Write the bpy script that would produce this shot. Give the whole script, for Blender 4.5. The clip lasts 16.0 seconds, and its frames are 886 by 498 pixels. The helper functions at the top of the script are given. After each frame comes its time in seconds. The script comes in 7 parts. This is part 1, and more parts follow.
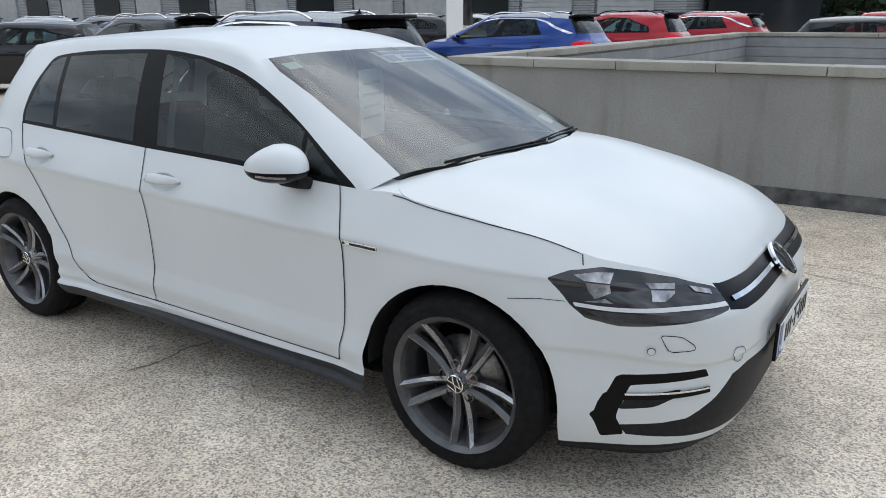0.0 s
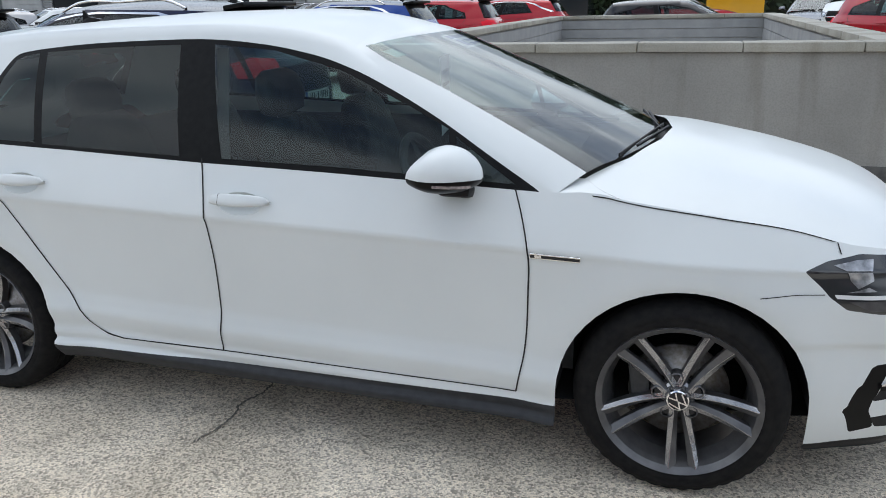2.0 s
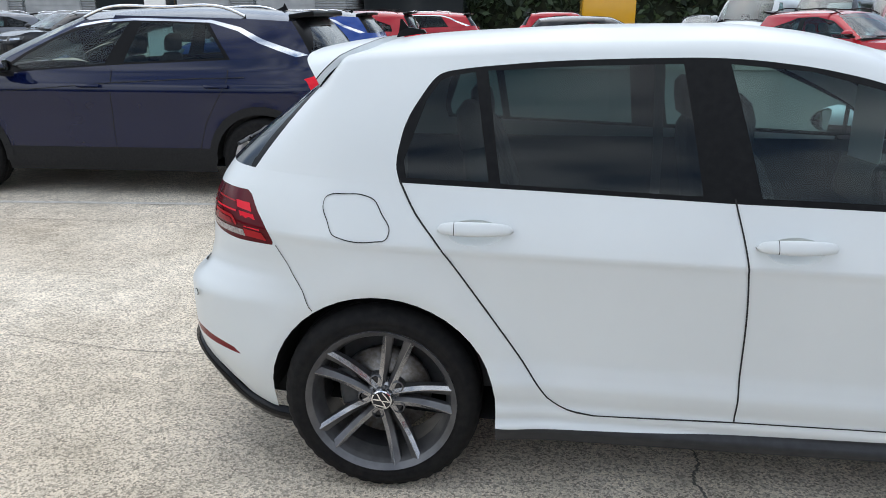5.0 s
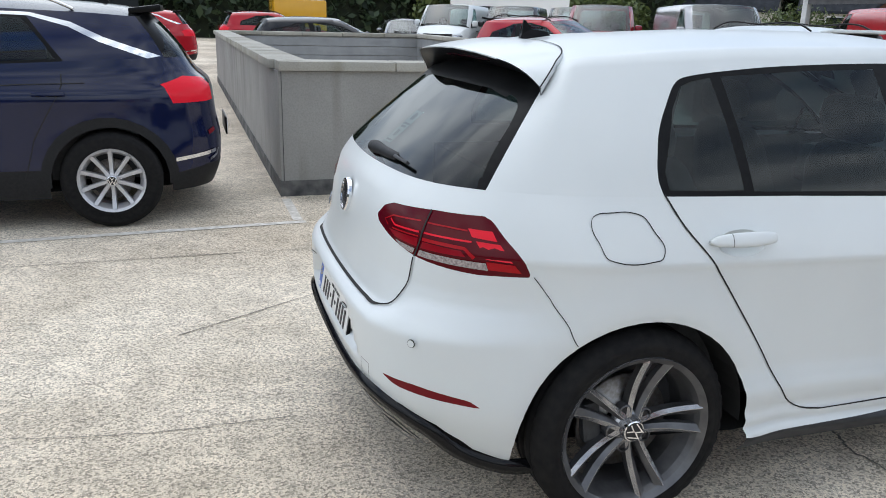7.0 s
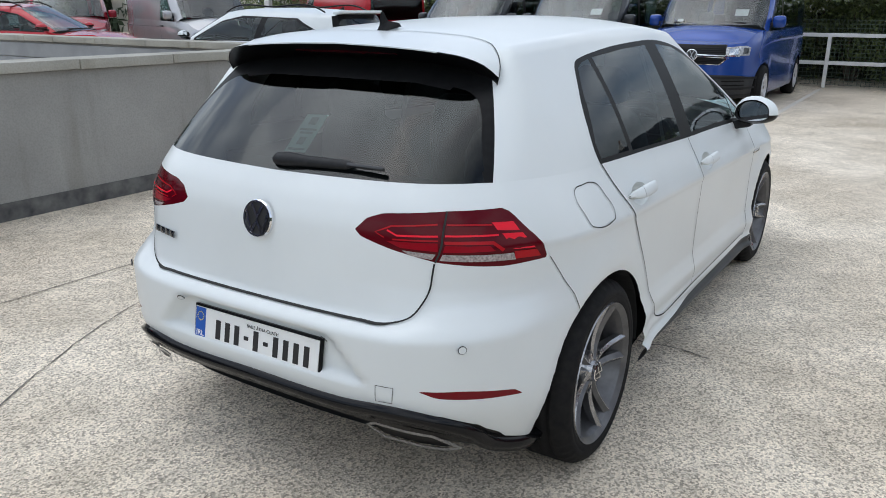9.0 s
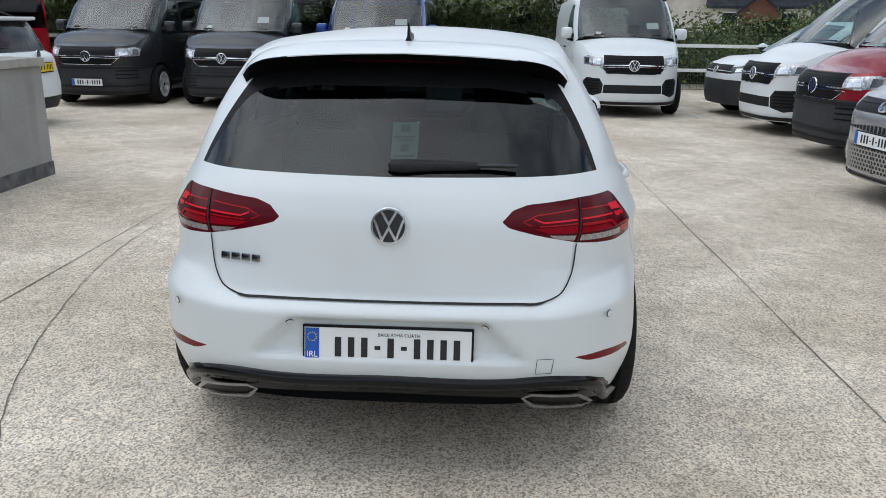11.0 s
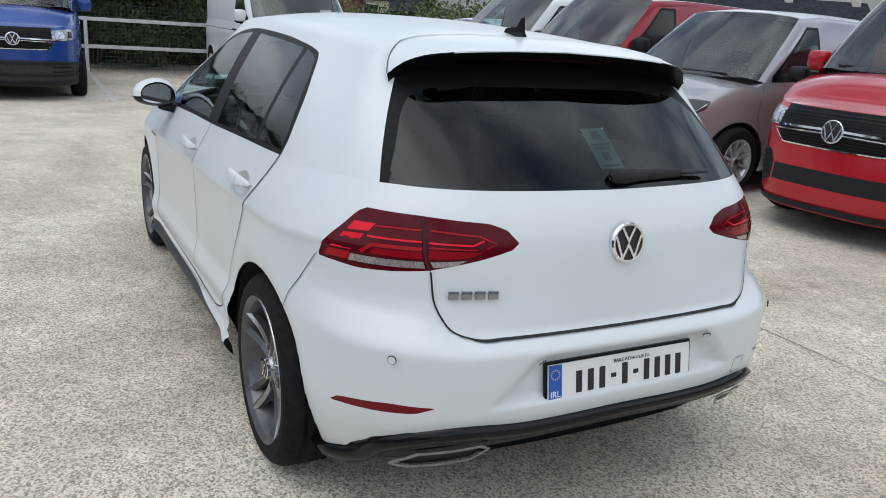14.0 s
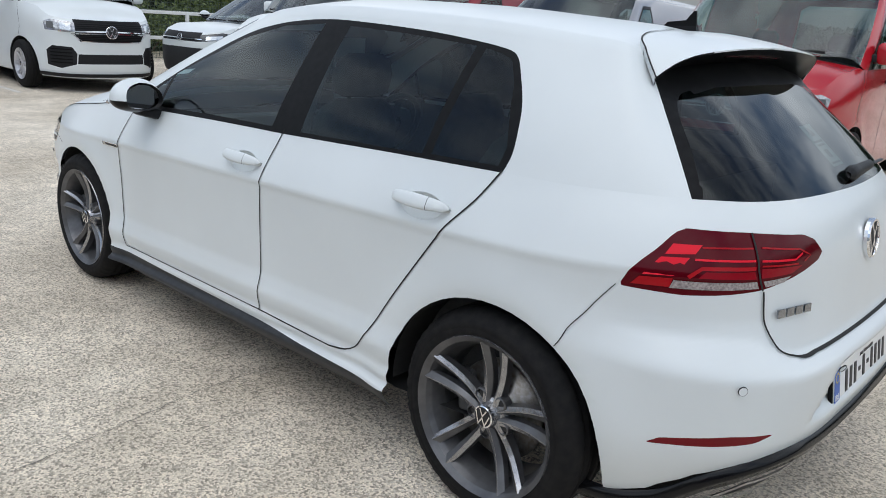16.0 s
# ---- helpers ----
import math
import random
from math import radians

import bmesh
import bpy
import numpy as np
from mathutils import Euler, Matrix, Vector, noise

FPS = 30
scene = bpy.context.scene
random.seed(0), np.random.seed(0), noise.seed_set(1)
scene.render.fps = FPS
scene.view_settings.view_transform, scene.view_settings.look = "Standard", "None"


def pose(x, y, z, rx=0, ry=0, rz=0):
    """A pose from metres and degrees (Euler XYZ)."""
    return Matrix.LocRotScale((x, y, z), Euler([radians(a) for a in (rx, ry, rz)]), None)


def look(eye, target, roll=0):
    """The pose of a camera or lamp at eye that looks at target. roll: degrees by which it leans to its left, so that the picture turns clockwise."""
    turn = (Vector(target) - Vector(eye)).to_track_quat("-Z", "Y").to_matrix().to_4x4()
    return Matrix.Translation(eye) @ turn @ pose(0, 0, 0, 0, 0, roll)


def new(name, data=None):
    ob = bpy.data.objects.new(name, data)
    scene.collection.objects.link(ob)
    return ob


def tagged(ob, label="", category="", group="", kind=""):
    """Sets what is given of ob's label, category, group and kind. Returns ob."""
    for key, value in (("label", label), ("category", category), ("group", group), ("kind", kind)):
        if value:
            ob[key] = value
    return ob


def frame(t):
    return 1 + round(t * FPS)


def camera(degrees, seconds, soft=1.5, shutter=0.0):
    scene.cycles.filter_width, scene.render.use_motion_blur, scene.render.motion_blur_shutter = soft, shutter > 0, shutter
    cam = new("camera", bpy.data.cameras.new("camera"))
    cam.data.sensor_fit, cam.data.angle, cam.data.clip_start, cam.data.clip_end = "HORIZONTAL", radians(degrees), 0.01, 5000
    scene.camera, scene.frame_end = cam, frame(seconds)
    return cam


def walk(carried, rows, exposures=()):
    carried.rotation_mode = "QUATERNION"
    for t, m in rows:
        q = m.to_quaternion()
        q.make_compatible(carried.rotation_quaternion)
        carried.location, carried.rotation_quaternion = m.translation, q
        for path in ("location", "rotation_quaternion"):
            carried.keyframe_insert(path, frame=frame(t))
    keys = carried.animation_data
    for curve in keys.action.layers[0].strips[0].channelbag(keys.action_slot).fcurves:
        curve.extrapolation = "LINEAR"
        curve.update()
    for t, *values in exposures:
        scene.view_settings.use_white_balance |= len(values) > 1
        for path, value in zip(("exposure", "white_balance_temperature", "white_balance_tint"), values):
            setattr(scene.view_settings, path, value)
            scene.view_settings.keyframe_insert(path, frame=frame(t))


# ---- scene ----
cam = camera(59.7, 16.0, soft=0.9)
PATH = [
    (0, (2.577, -2.807, 1.493), (1.515, -1.214, 0.915), -0.4),
    (0.5, (2.23, -2.783, 1.496), (1.242, -1.143, 0.92), -1.1),
    (1, (1.937, -2.848, 1.487), (1.133, -1.108, 0.914), -0.8),
    (1.5, (1.586, -2.988, 1.498), (0.952, -1.188, 0.9), -2.0),
    (2, (1.269, -3.012, 1.465), (0.696, -1.195, 0.857), -1.3),
    (2.5, (0.918, -2.984, 1.493), (0.433, -1.139, 0.894), -0.9),
    (3, (0.498, -3.025, 1.486), (0.11, -1.15, 0.908), -0.3),
    (3.5, (0.147, -2.981, 1.461), (-0.244, -1.116, 0.853), -0.3),
    (4, (-0.140, -2.918, 1.478), (-0.580, -1.068, 0.854), -0.9),
    (4.5, (-0.535, -3.006, 1.490), (-0.852, -1.125, 0.889), -0.7),
    (5, (-0.892, -3.010, 1.486), (-1.087, -1.107, 0.903), 0.0),
    (5.2, (-1.066, -2.958, 1.481), (-1.227, -1.052, 0.900), 0.4),
    (7.3, (-2.737, -2.52, 1.463), (-1.934, -0.778, 0.898), 1.8),
    (7.5, (-2.893, -2.469, 1.48), (-1.962, -0.792, 0.912), 2.0),
    (8, (-3.186, -2.255, 1.477), (-2.034, -0.726, 0.895), 0.7),
    (8.5, (-3.398, -1.929, 1.478), (-2.019, -0.606, 0.89), -0.1),
    (8.7, (-3.471, -1.823, 1.472), (-1.984, -0.621, 0.884), 0.1),
    (10.8, (-4.228, -0.387, 1.478), (-2.32, -0.234, 0.896), 0.9),
    (11, (-4.249, -0.266, 1.47), (-2.332, -0.18, 0.908), 0.9),
    (11.5, (-4.217, -0.029, 1.471), (-2.283, -0.075, 0.963), 2.1),
    (12, (-4.219, 0.201, 1.462), (-2.296, -0.03, 0.963), 3.1),
    (12.5, (-4.177, 0.535, 1.466), (-2.276, 0.205, 0.94), 3.4),
    (13, (-3.966, 0.840, 1.445), (-2.087, 0.387, 0.927), 3.7),
    (13.5, (-3.782, 1.115, 1.422), (-1.987, 0.394, 0.913), 4.2),
    (14, (-3.588, 1.456, 1.430), (-1.902, 0.537, 0.871), 4.0),
    (14.5, (-3.336, 1.689, 1.399), (-1.728, 0.646, 0.826), 4.3),
    (15, (-3.082, 1.915, 1.404), (-1.565, 0.744, 0.830), 4.6),
    (15.5, (-2.802, 2.213, 1.419), (-1.416, 0.891, 0.841), 4.3),
    (16, (-2.516, 2.408, 1.400), (-1.238, 0.982, 0.822), 4.0),
]
walk(cam, [(t, look(eye, target, roll)) for t, eye, target, roll in PATH],
     exposures=[(0, 0.02), (2, 0.14), (4, 0.26), (5, 0.30), (7.5, 0.20), (9, 0.10), (11, -0.02), (16, 0.03)])

# ---------------------------------------------------------------- light
world = bpy.data.worlds.new("world")
scene.world = world
world.use_nodes = True
wn = world.node_tree
sky = wn.nodes.new("ShaderNodeTexSky")
sky.sky_type = "NISHITA"
sky.sun_disc = False
sky.sun_elevation = radians(70)
sky.sun_rotation = radians(-15)
sky.air_density, sky.dust_density, sky.ozone_density = 1.0, 1.5, 1.0
wcoord = wn.nodes.new("ShaderNodeTexCoord")
wmap = wn.nodes.new("ShaderNodeMapping")
wmap.inputs["Scale"].default_value = (1.0, 1.0, 2.6)
clouds = wn.nodes.new("ShaderNodeTexNoise")
clouds.inputs["Scale"].default_value = 2.3
clouds.inputs["Detail"].default_value = 7
clouds.inputs["Roughness"].default_value = 0.58
cramp = wn.nodes.new("ShaderNodeValToRGB")
cramp.color_ramp.elements[0].position, cramp.color_ramp.elements[1].position = 0.35, 0.60
ctone = wn.nodes.new("ShaderNodeTexNoise")
ctone.inputs["Scale"].default_value = 4.5
ctone.inputs["Detail"].default_value = 6
tramp = wn.nodes.new("ShaderNodeValToRGB")
tramp.color_ramp.elements[0].position, tramp.color_ramp.elements[1].position = 0.3, 0.72
tramp.color_ramp.elements[0].color = (6.0, 6.6, 7.3, 1)
tramp.color_ramp.elements[1].color = (10.4, 11.15, 12.0, 1)
wmix = wn.nodes.new("ShaderNodeMixRGB")
wn.links.new(wcoord.outputs["Generated"], wmap.inputs["Vector"])
wn.links.new(wmap.outputs["Vector"], clouds.inputs["Vector"])
wn.links.new(wmap.outputs["Vector"], ctone.inputs["Vector"])
wn.links.new(clouds.outputs["Fac"], cramp.inputs["Fac"])
wn.links.new(ctone.outputs["Fac"], tramp.inputs["Fac"])
wn.links.new(cramp.outputs["Color"], wmix.inputs["Fac"])
wn.links.new(sky.outputs["Color"], wmix.inputs["Color1"])
wn.links.new(tramp.outputs["Color"], wmix.inputs["Color2"])
back = wn.nodes["Background"]
back.inputs["Strength"].default_value = 0.163
wsep = wn.nodes.new("ShaderNodeSeparateXYZ")
wrange = wn.nodes.new("ShaderNodeFloatCurve")
wcurve = wrange.mapping.curves[0]
for k, (px, py) in enumerate(((0.0, 0.22), (0.10, 0.38), (0.34, 0.88), (1.0, 0.60))):
    if k in (0, 3):
        wcurve.points[0 if k == 0 else -1].location = (px, py)
    else:
        wcurve.points.new(px, py)
wrange.mapping.update()
wdim = wn.nodes.new("ShaderNodeVectorMath")
wdim.operation = "SCALE"
wn.links.new(wcoord.outputs["Generated"], wsep.inputs["Vector"])
wn.links.new(wsep.outputs["Z"], wrange.inputs["Value"])
wn.links.new(wmix.outputs["Color"], wdim.inputs[0])
# the veiled sun brightens the cloud round it
wglow = wn.nodes.new("ShaderNodeVectorMath")
wglow.operation = "DOT_PRODUCT"
wglow.inputs[1].default_value = Vector((-1.2, 4.4, 13.0)).normalized()
wn.links.new(wcoord.outputs["Generated"], wglow.inputs[0])
wlast = wglow.outputs["Value"]
for how, amount in (("MAXIMUM", 0.0), ("POWER", 10.0), ("MULTIPLY_ADD", 1.3)):
    wmath = wn.nodes.new("ShaderNodeMath")
    wmath.operation = how
    wmath.inputs[1].default_value, wmath.inputs[2].default_value = amount, 1.0
    wn.links.new(wlast, wmath.inputs[0])
    wlast = wmath.outputs["Value"]
wmath = wn.nodes.new("ShaderNodeMath")
wmath.operation = "MULTIPLY"
wn.links.new(wlast, wmath.inputs[0])
wn.links.new(wrange.outputs["Value"], wmath.inputs[1])
wn.links.new(wmath.outputs["Value"], wdim.inputs["Scale"])
wn.links.new(wdim.outputs["Vector"], back.inputs["Color"])

sun_data = bpy.data.lights.new("sun", "SUN")
sun_data.energy, sun_data.angle, sun_data.color = 0.32, radians(60), (1.0, 0.95, 0.88)
sun = new("sun", sun_data)
sun.matrix_world = look((-1.2, 4.4, 13.0), (0, 0, 0))


# ---------------------------------------------------------------- materials
def mat(name, color, rough=0.5, metal=0.0, coat=0.0, spec=0.5, alpha=None):
    m = bpy.data.materials.new(name)
    m.use_nodes = True
    b = m.node_tree.nodes["Principled BSDF"]
    b.inputs["Base Color"].default_value = (*color, 1)
    b.inputs["Roughness"].default_value = rough
    b.inputs["Metallic"].default_value = metal
    b.inputs["Coat Weight"].default_value = coat
    b.inputs["Coat Roughness"].default_value = 0.06
    b.inputs["Specular IOR Level"].default_value = spec
    return m


def noisy(m, scale, low, high, detail=4, bump=0.0, bump_scale=None, rough=None, dist=0.02):
    """Colour that wanders between two tones, and a fine relief."""
    n = m.node_tree
    b = n.nodes["Principled BSDF"]
    co = n.nodes.new("ShaderNodeTexCoord")
    t = n.nodes.new("ShaderNodeTexNoise")
    t.inputs["Scale"].default_value, t.inputs["Detail"].default_value = scale, detail
    n.links.new(co.outputs["Object"], t.inputs["Vector"])
    r = n.nodes.new("ShaderNodeValToRGB")
    r.color_ramp.elements[0].position, r.color_ramp.elements[1].position = 0.32, 0.7
    r.color_ramp.elements[0].color, r.color_ramp.elements[1].color = (*low, 1), (*high, 1)
    n.links.new(t.outputs["Fac"], r.inputs["Fac"])
    n.links.new(r.outputs["Color"], b.inputs["Base Color"])
    if rough:
        q = n.nodes.new("ShaderNodeMapRange")
        q.inputs["To Min"].default_value, q.inputs["To Max"].default_value = rough
        n.links.new(t.outputs["Fac"], q.inputs["Value"])
        n.links.new(q.outputs["Result"], b.inputs["Roughness"])
    if bump:
        t2 = n.nodes.new("ShaderNodeTexNoise")
        t2.inputs["Scale"].default_value, t2.inputs["Detail"].default_value = bump_scale or scale * 6, 5
        n.links.new(co.outputs["Object"], t2.inputs["Vector"])
        bp = n.nodes.new("ShaderNodeBump")
        bp.inputs["Strength"].default_value, bp.inputs["Distance"].default_value = bump, dist
        n.links.new(t2.outputs["Fac"], bp.inputs["Height"])
        n.links.new(bp.outputs["Normal"], b.inputs["Normal"])
    return m


def paint(name, color, metal=0.0, coat=0.55, rough=(0.16, 0.24)):
    """Car lacquer: base coat under clear coat, a breath of dust on it."""
    m = mat(name, color, 0.2, metal, coat, 0.3)
    lo = tuple(c * 0.94 for c in color)
    return noisy(m, 2.2, lo, color, rough=rough)


def glass(name, tint, see, ior=1.62):
    """A thin tinted pane: part of the light goes straight through, the rest is mirrored by angle."""
    m = bpy.data.materials.new(name)
    m.use_nodes = True
    n = m.node_tree
    n.nodes.remove(n.nodes["Principled BSDF"])
    out = n.nodes["Material Output"]
    tr = n.nodes.new("ShaderNodeBsdfTransparent")
    tr.inputs["Color"].default_value = (*[c * see for c in tint], 1)
    gl = n.nodes.new("ShaderNodeBsdfGlossy")
    gl.inputs["Roughness"].default_value = 0.03
    gl.inputs["Color"].default_value = (0.92, 0.95, 0.96, 1)
    fr = n.nodes.new("ShaderNodeFresnel")
    fr.inputs["IOR"].default_value = ior
    co = n.nodes.new("ShaderNodeTexCoord")
    ns = n.nodes.new("ShaderNodeTexNoise")
    ns.inputs["Scale"].default_value = 1.6
    bp = n.nodes.new("ShaderNodeBump")
    bp.inputs["Strength"].default_value, bp.inputs["Distance"].default_value = 0.03, 0.02
    n.links.new(co.outputs["Object"], ns.inputs["Vector"])
    n.links.new(ns.outputs["Fac"], bp.inputs["Height"])
    n.links.new(bp.outputs["Normal"], gl.inputs["Normal"])
    mx = n.nodes.new("ShaderNodeMixShader")
    n.links.new(fr.outputs["Fac"], mx.inputs["Fac"])
    n.links.new(tr.outputs["BSDF"], mx.inputs[1])
    n.links.new(gl.outputs["BSDF"], mx.inputs[2])
    n.links.new(mx.outputs["Shader"], out.inputs["Surface"])
    return m


WHITE = paint("white_lacquer", (0.70, 0.735, 0.738), 0.0, 0.28, (0.26, 0.36))
NAVY = paint("navy_lacquer", (0.003, 0.0065, 0.036), 0.0, 0.4, (0.10, 0.16))
BLACKP = paint("black_lacquer", (0.012, 0.013, 0.016), 0.2)
GREYP = paint("dark_grey_lacquer", (0.026, 0.028, 0.031), 0.1, 0.35)
BLUEP = paint("blue_lacquer", (0.012, 0.055, 0.27), 0.25)
REDP = paint("red_lacquer", (0.42, 0.012, 0.022), 0.1)
CHERRY = paint("cherry_lacquer", (0.26, 0.008, 0.02), 0.2)
SILVER = paint("silver_lacquer", (0.44, 0.44, 0.445), 0.5)
MIDGREY = paint("mid_grey_lacquer", (0.16, 0.17, 0.19), 0.45)
YELLOW = paint("yellow_lacquer", (0.62, 0.33, 0.02))
GLOSSBLACK = mat("gloss_black_trim", (0.0045, 0.0045, 0.005), 0.3, 0, 0, 0.15)
DIFFUSER = mat("polished_black_plastic", (0.006, 0.006, 0.007), 0.14, 0, 0, 0.25)
SURROUND = noisy(mat("satin_black_frame", (0.007, 0.0073, 0.008), 0.45, 0, 0, 0.12), 40, (0.005, 0.0053, 0.006), (0.009, 0.0094, 0.010))
TRIM = noisy(mat("black_plastic", (0.012, 0.0125, 0.014), 0.55, 0, 0, 0.25), 60, (0.009, 0.0095, 0.011), (0.016, 0.0165, 0.018), bump=0.15, bump_scale=400, dist=0.002)
SKIRT = noisy(mat("grey_plastic_skirt", (0.03, 0.032, 0.036), 0.45, 0, 0, 0.3), 30, (0.024, 0.026, 0.03), (0.036, 0.038, 0.042))
BUMPER = noisy(mat("grey_bumper_plastic", (0.03, 0.031, 0.034), 0.55, 0, 0, 0.3), 30, (0.025, 0.026, 0.029), (0.036, 0.037, 0.04))
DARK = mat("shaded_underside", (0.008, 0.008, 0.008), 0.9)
SEAM = mat("panel_gap", (0.012, 0.012, 0.012), 0.8)
DARKCHROME = mat("dark_chrome", (0.30, 0.31, 0.33), 0.15, 1.0)
CHROME = mat("chrome", (0.82, 0.83, 0.85), 0.09, 1.0)
RUBBER = noisy(mat("tyre_rubber", (0.010, 0.010, 0.011), 0.8, 0, 0, 0.18), 40, (0.007, 0.007, 0.008), (0.014, 0.0135, 0.013), bump=0.2, bump_scale=260, dist=0.002)
SILVERRIM = noisy(mat("silver_painted_alloy", (0.55, 0.55, 0.57), 0.35, 0.5), 20, (0.5, 0.5, 0.52), (0.6, 0.6, 0.62))
ALLOY = noisy(mat("machined_alloy", (0.36, 0.36, 0.37), 0.25, 0.85), 20, (0.33, 0.33, 0.34), (0.41, 0.41, 0.42))
ALLOYDARK = noisy(mat("shaded_grey_alloy", (0.12, 0.12, 0.125), 0.35, 0.65), 20, (0.10, 0.10, 0.105), (0.15, 0.15, 0.155))
STEEL = noisy(mat("brake_steel", (0.30, 0.28, 0.26), 0.4, 0.9), 60, (0.2, 0.17, 0.14), (0.36, 0.35, 0.34))
LENSRED = mat("dark_red_lens", (0.085, 0.0016, 0.006), 0.12, 0, 0, 0.18)
LINERED = mat("lit_red_line", (0.36, 0.005, 0.010), 0.2, 0, 0, 0.2)
DIMRED = mat("unlit_brake_lens", (0.03, 0.001, 0.003), 0.2, 0, 0, 0.2)
DIMGLOW = mat("shaded_red_lens", (0.09, 0.0015, 0.005), 0.15, 0, 0, 0.2)
MIDRED = mat("red_lens", (0.24, 0.003, 0.010), 0.15, 0, 0, 0.2)
BRIGHTRED = mat("bright_red_lens", (0.75, 0.012, 0.03), 0.22, 0, 0, 0.2)
LENSCLEAR = noisy(mat("clear_ribbed_lens", (0.55, 0.5, 0.5), 0.2, 0.3, 0.5), 160, (0.20, 0.17, 0.175), (0.46, 0.41, 0.41))
REFLECTOR = mat("red_reflector", (0.15, 0.003, 0.008), 0.2, 0, 0, 0.25)
LAMPDARK = mat("lamp_housing", (0.035, 0.037, 0.04), 0.15, 0.2, 0.8)
LAMPCLEAR = noisy(mat("clear_lamp_glass", (0.4, 0.41, 0.43), 0.12, 0.5, 0.8), 30, (0.16, 0.165, 0.175), (0.62, 0.63, 0.65))
LAMPBRIGHT = mat("lamp_reflector", (0.62, 0.64, 0.66), 0.16, 0.85)
PLATEWHITE = mat("plate_white", (0.78, 0.79, 0.78), 0.35, 0, 0.3)
PLATEYELLOW = mat("plate_yellow", (0.75, 0.52, 0.03), 0.35)
PLATEBLUE = mat("plate_blue", (0.01, 0.09, 0.42), 0.35)
INK = mat("black_ink", (0.012, 0.012, 0.014), 0.5)
INKGREY = mat("grey_ink", (0.3, 0.3, 0.32), 0.5)
YELLOWINK = mat("yellow_ink", (0.8, 0.6, 0.05), 0.5)
WHITEINK = mat("white_ink", (0.85, 0.85, 0.85), 0.5)
CLOTH = noisy(mat("grey_seat_cloth", (0.05, 0.052, 0.056), 0.9), 30, (0.026, 0.028, 0.030), (0.052, 0.055, 0.058), bump=0.3, bump_scale=300, dist=0.003)
DASH = noisy(mat("dash_plastic", (0.05, 0.052, 0.055), 0.6), 40, (0.030, 0.032, 0.034), (0.048, 0.050, 0.053))
BELT = noisy(mat("belt_webbing", (0.2, 0.2, 0.2), 0.8), 200, (0.16, 0.16, 0.165), (0.24, 0.24, 0.245))
PAPER = mat("paper", (0.78, 0.80, 0.80), 0.7)
MINT = mat("mint_sticker", (0.42, 0.66, 0.61), 0.6)
MINTINK = mat("mint_print", (0.16, 0.28, 0.26), 0.6)
SMOKED = noisy(mat("smoked_lens", (0.09, 0.09, 0.095), 0.18, 0.2), 40, (0.055, 0.055, 0.06), (0.085, 0.085, 0.09))
GLOWSTRIP = mat("white_light_guide", (0.74, 0.75, 0.76), 0.3)
PURPLE = mat("violet_film", (0.20, 0.19, 0.42), 0.5)
PANE = glass("windscreen_glass", (0.82, 0.92, 0.90), 0.85, 1.85)
VANPANE = glass("van_windscreen_glass", (0.84, 0.92, 0.90), 0.88, 1.8)
PANESIDE = glass("tinted_side_glass", (0.72, 0.95, 0.94), 0.76, 1.46)
PRIVACY = glass("privacy_glass", (0.60, 0.86, 0.88), 0.44, 1.42)
REARGLASS = glass("dark_rear_glass", (0.66, 0.82, 0.82), 0.28, 1.45)
MIRROR = mat("mirror_glass", (0.75, 0.78, 0.8), 0.02, 1.0)


# ---------------------------------------------------------------- shape tools
def outward(f):
    """Turns a skin polygon so that it faces away from the vehicle's core."""
    k = len(f)
    nx = ny = nz = 0.0
    for i in range(k):
        p, q = f[i], f[(i + 1) % k]
        nx += (p[1] - q[1]) * (p[2] + q[2])
        ny += (p[2] - q[2]) * (p[0] + q[0])
        nz += (p[0] - q[0]) * (p[1] + q[1])
    c = [sum(p[i] for p in f) / k for i in range(3)]
    d = nx * (c[0] * 0.35) + ny * c[1] + nz * (c[2] - 0.6) * 0.8
    return f if d >= 0 else f[::-1]


def mesh(name, polys, material, parent=None, label="", smooth=True, weld=True, skin=False):
    """One mesh object out of loose polygons (lists of points), welded where they touch."""
    if skin:
        polys = [outward(f) for f in polys]
    index, verts, faces, which = {}, [], [], []
    mats = material if isinstance(material, (list, tuple)) else [material]
    for f in polys:
        f, m = (f[1], f[0]) if isinstance(f, tuple) and isinstance(f[0], int) else (f, 0)
        ids = []
        for p in f:
            k = (round(p[0], 4), round(p[1], 4), round(p[2], 4)) if weld else len(verts)
            if k not in index:
                index[k] = len(verts)
                verts.append((float(p[0]), float(p[1]), float(p[2])))
            if not ids or ids[-1] != index[k]:
                ids.append(index[k])
        if len(ids) > 1 and ids[0] == ids[-1]:
            ids.pop()
        if len(ids) > 2 and len(set(ids)) == len(ids):
            faces.append(ids)
            which.append(m)
    me = bpy.data.meshes.new(name)
    me.from_pydata(verts, [], faces)
    for m in mats:
        me.materials.append(m)
    me.polygons.foreach_set("material_index", which)
    me.polygons.foreach_set("use_smooth", [smooth] * len(faces))
    me.update()
    ob = new(name, me)
    if parent:
        ob.parent = parent
    if label:
        ob["label"] = label
    return ob


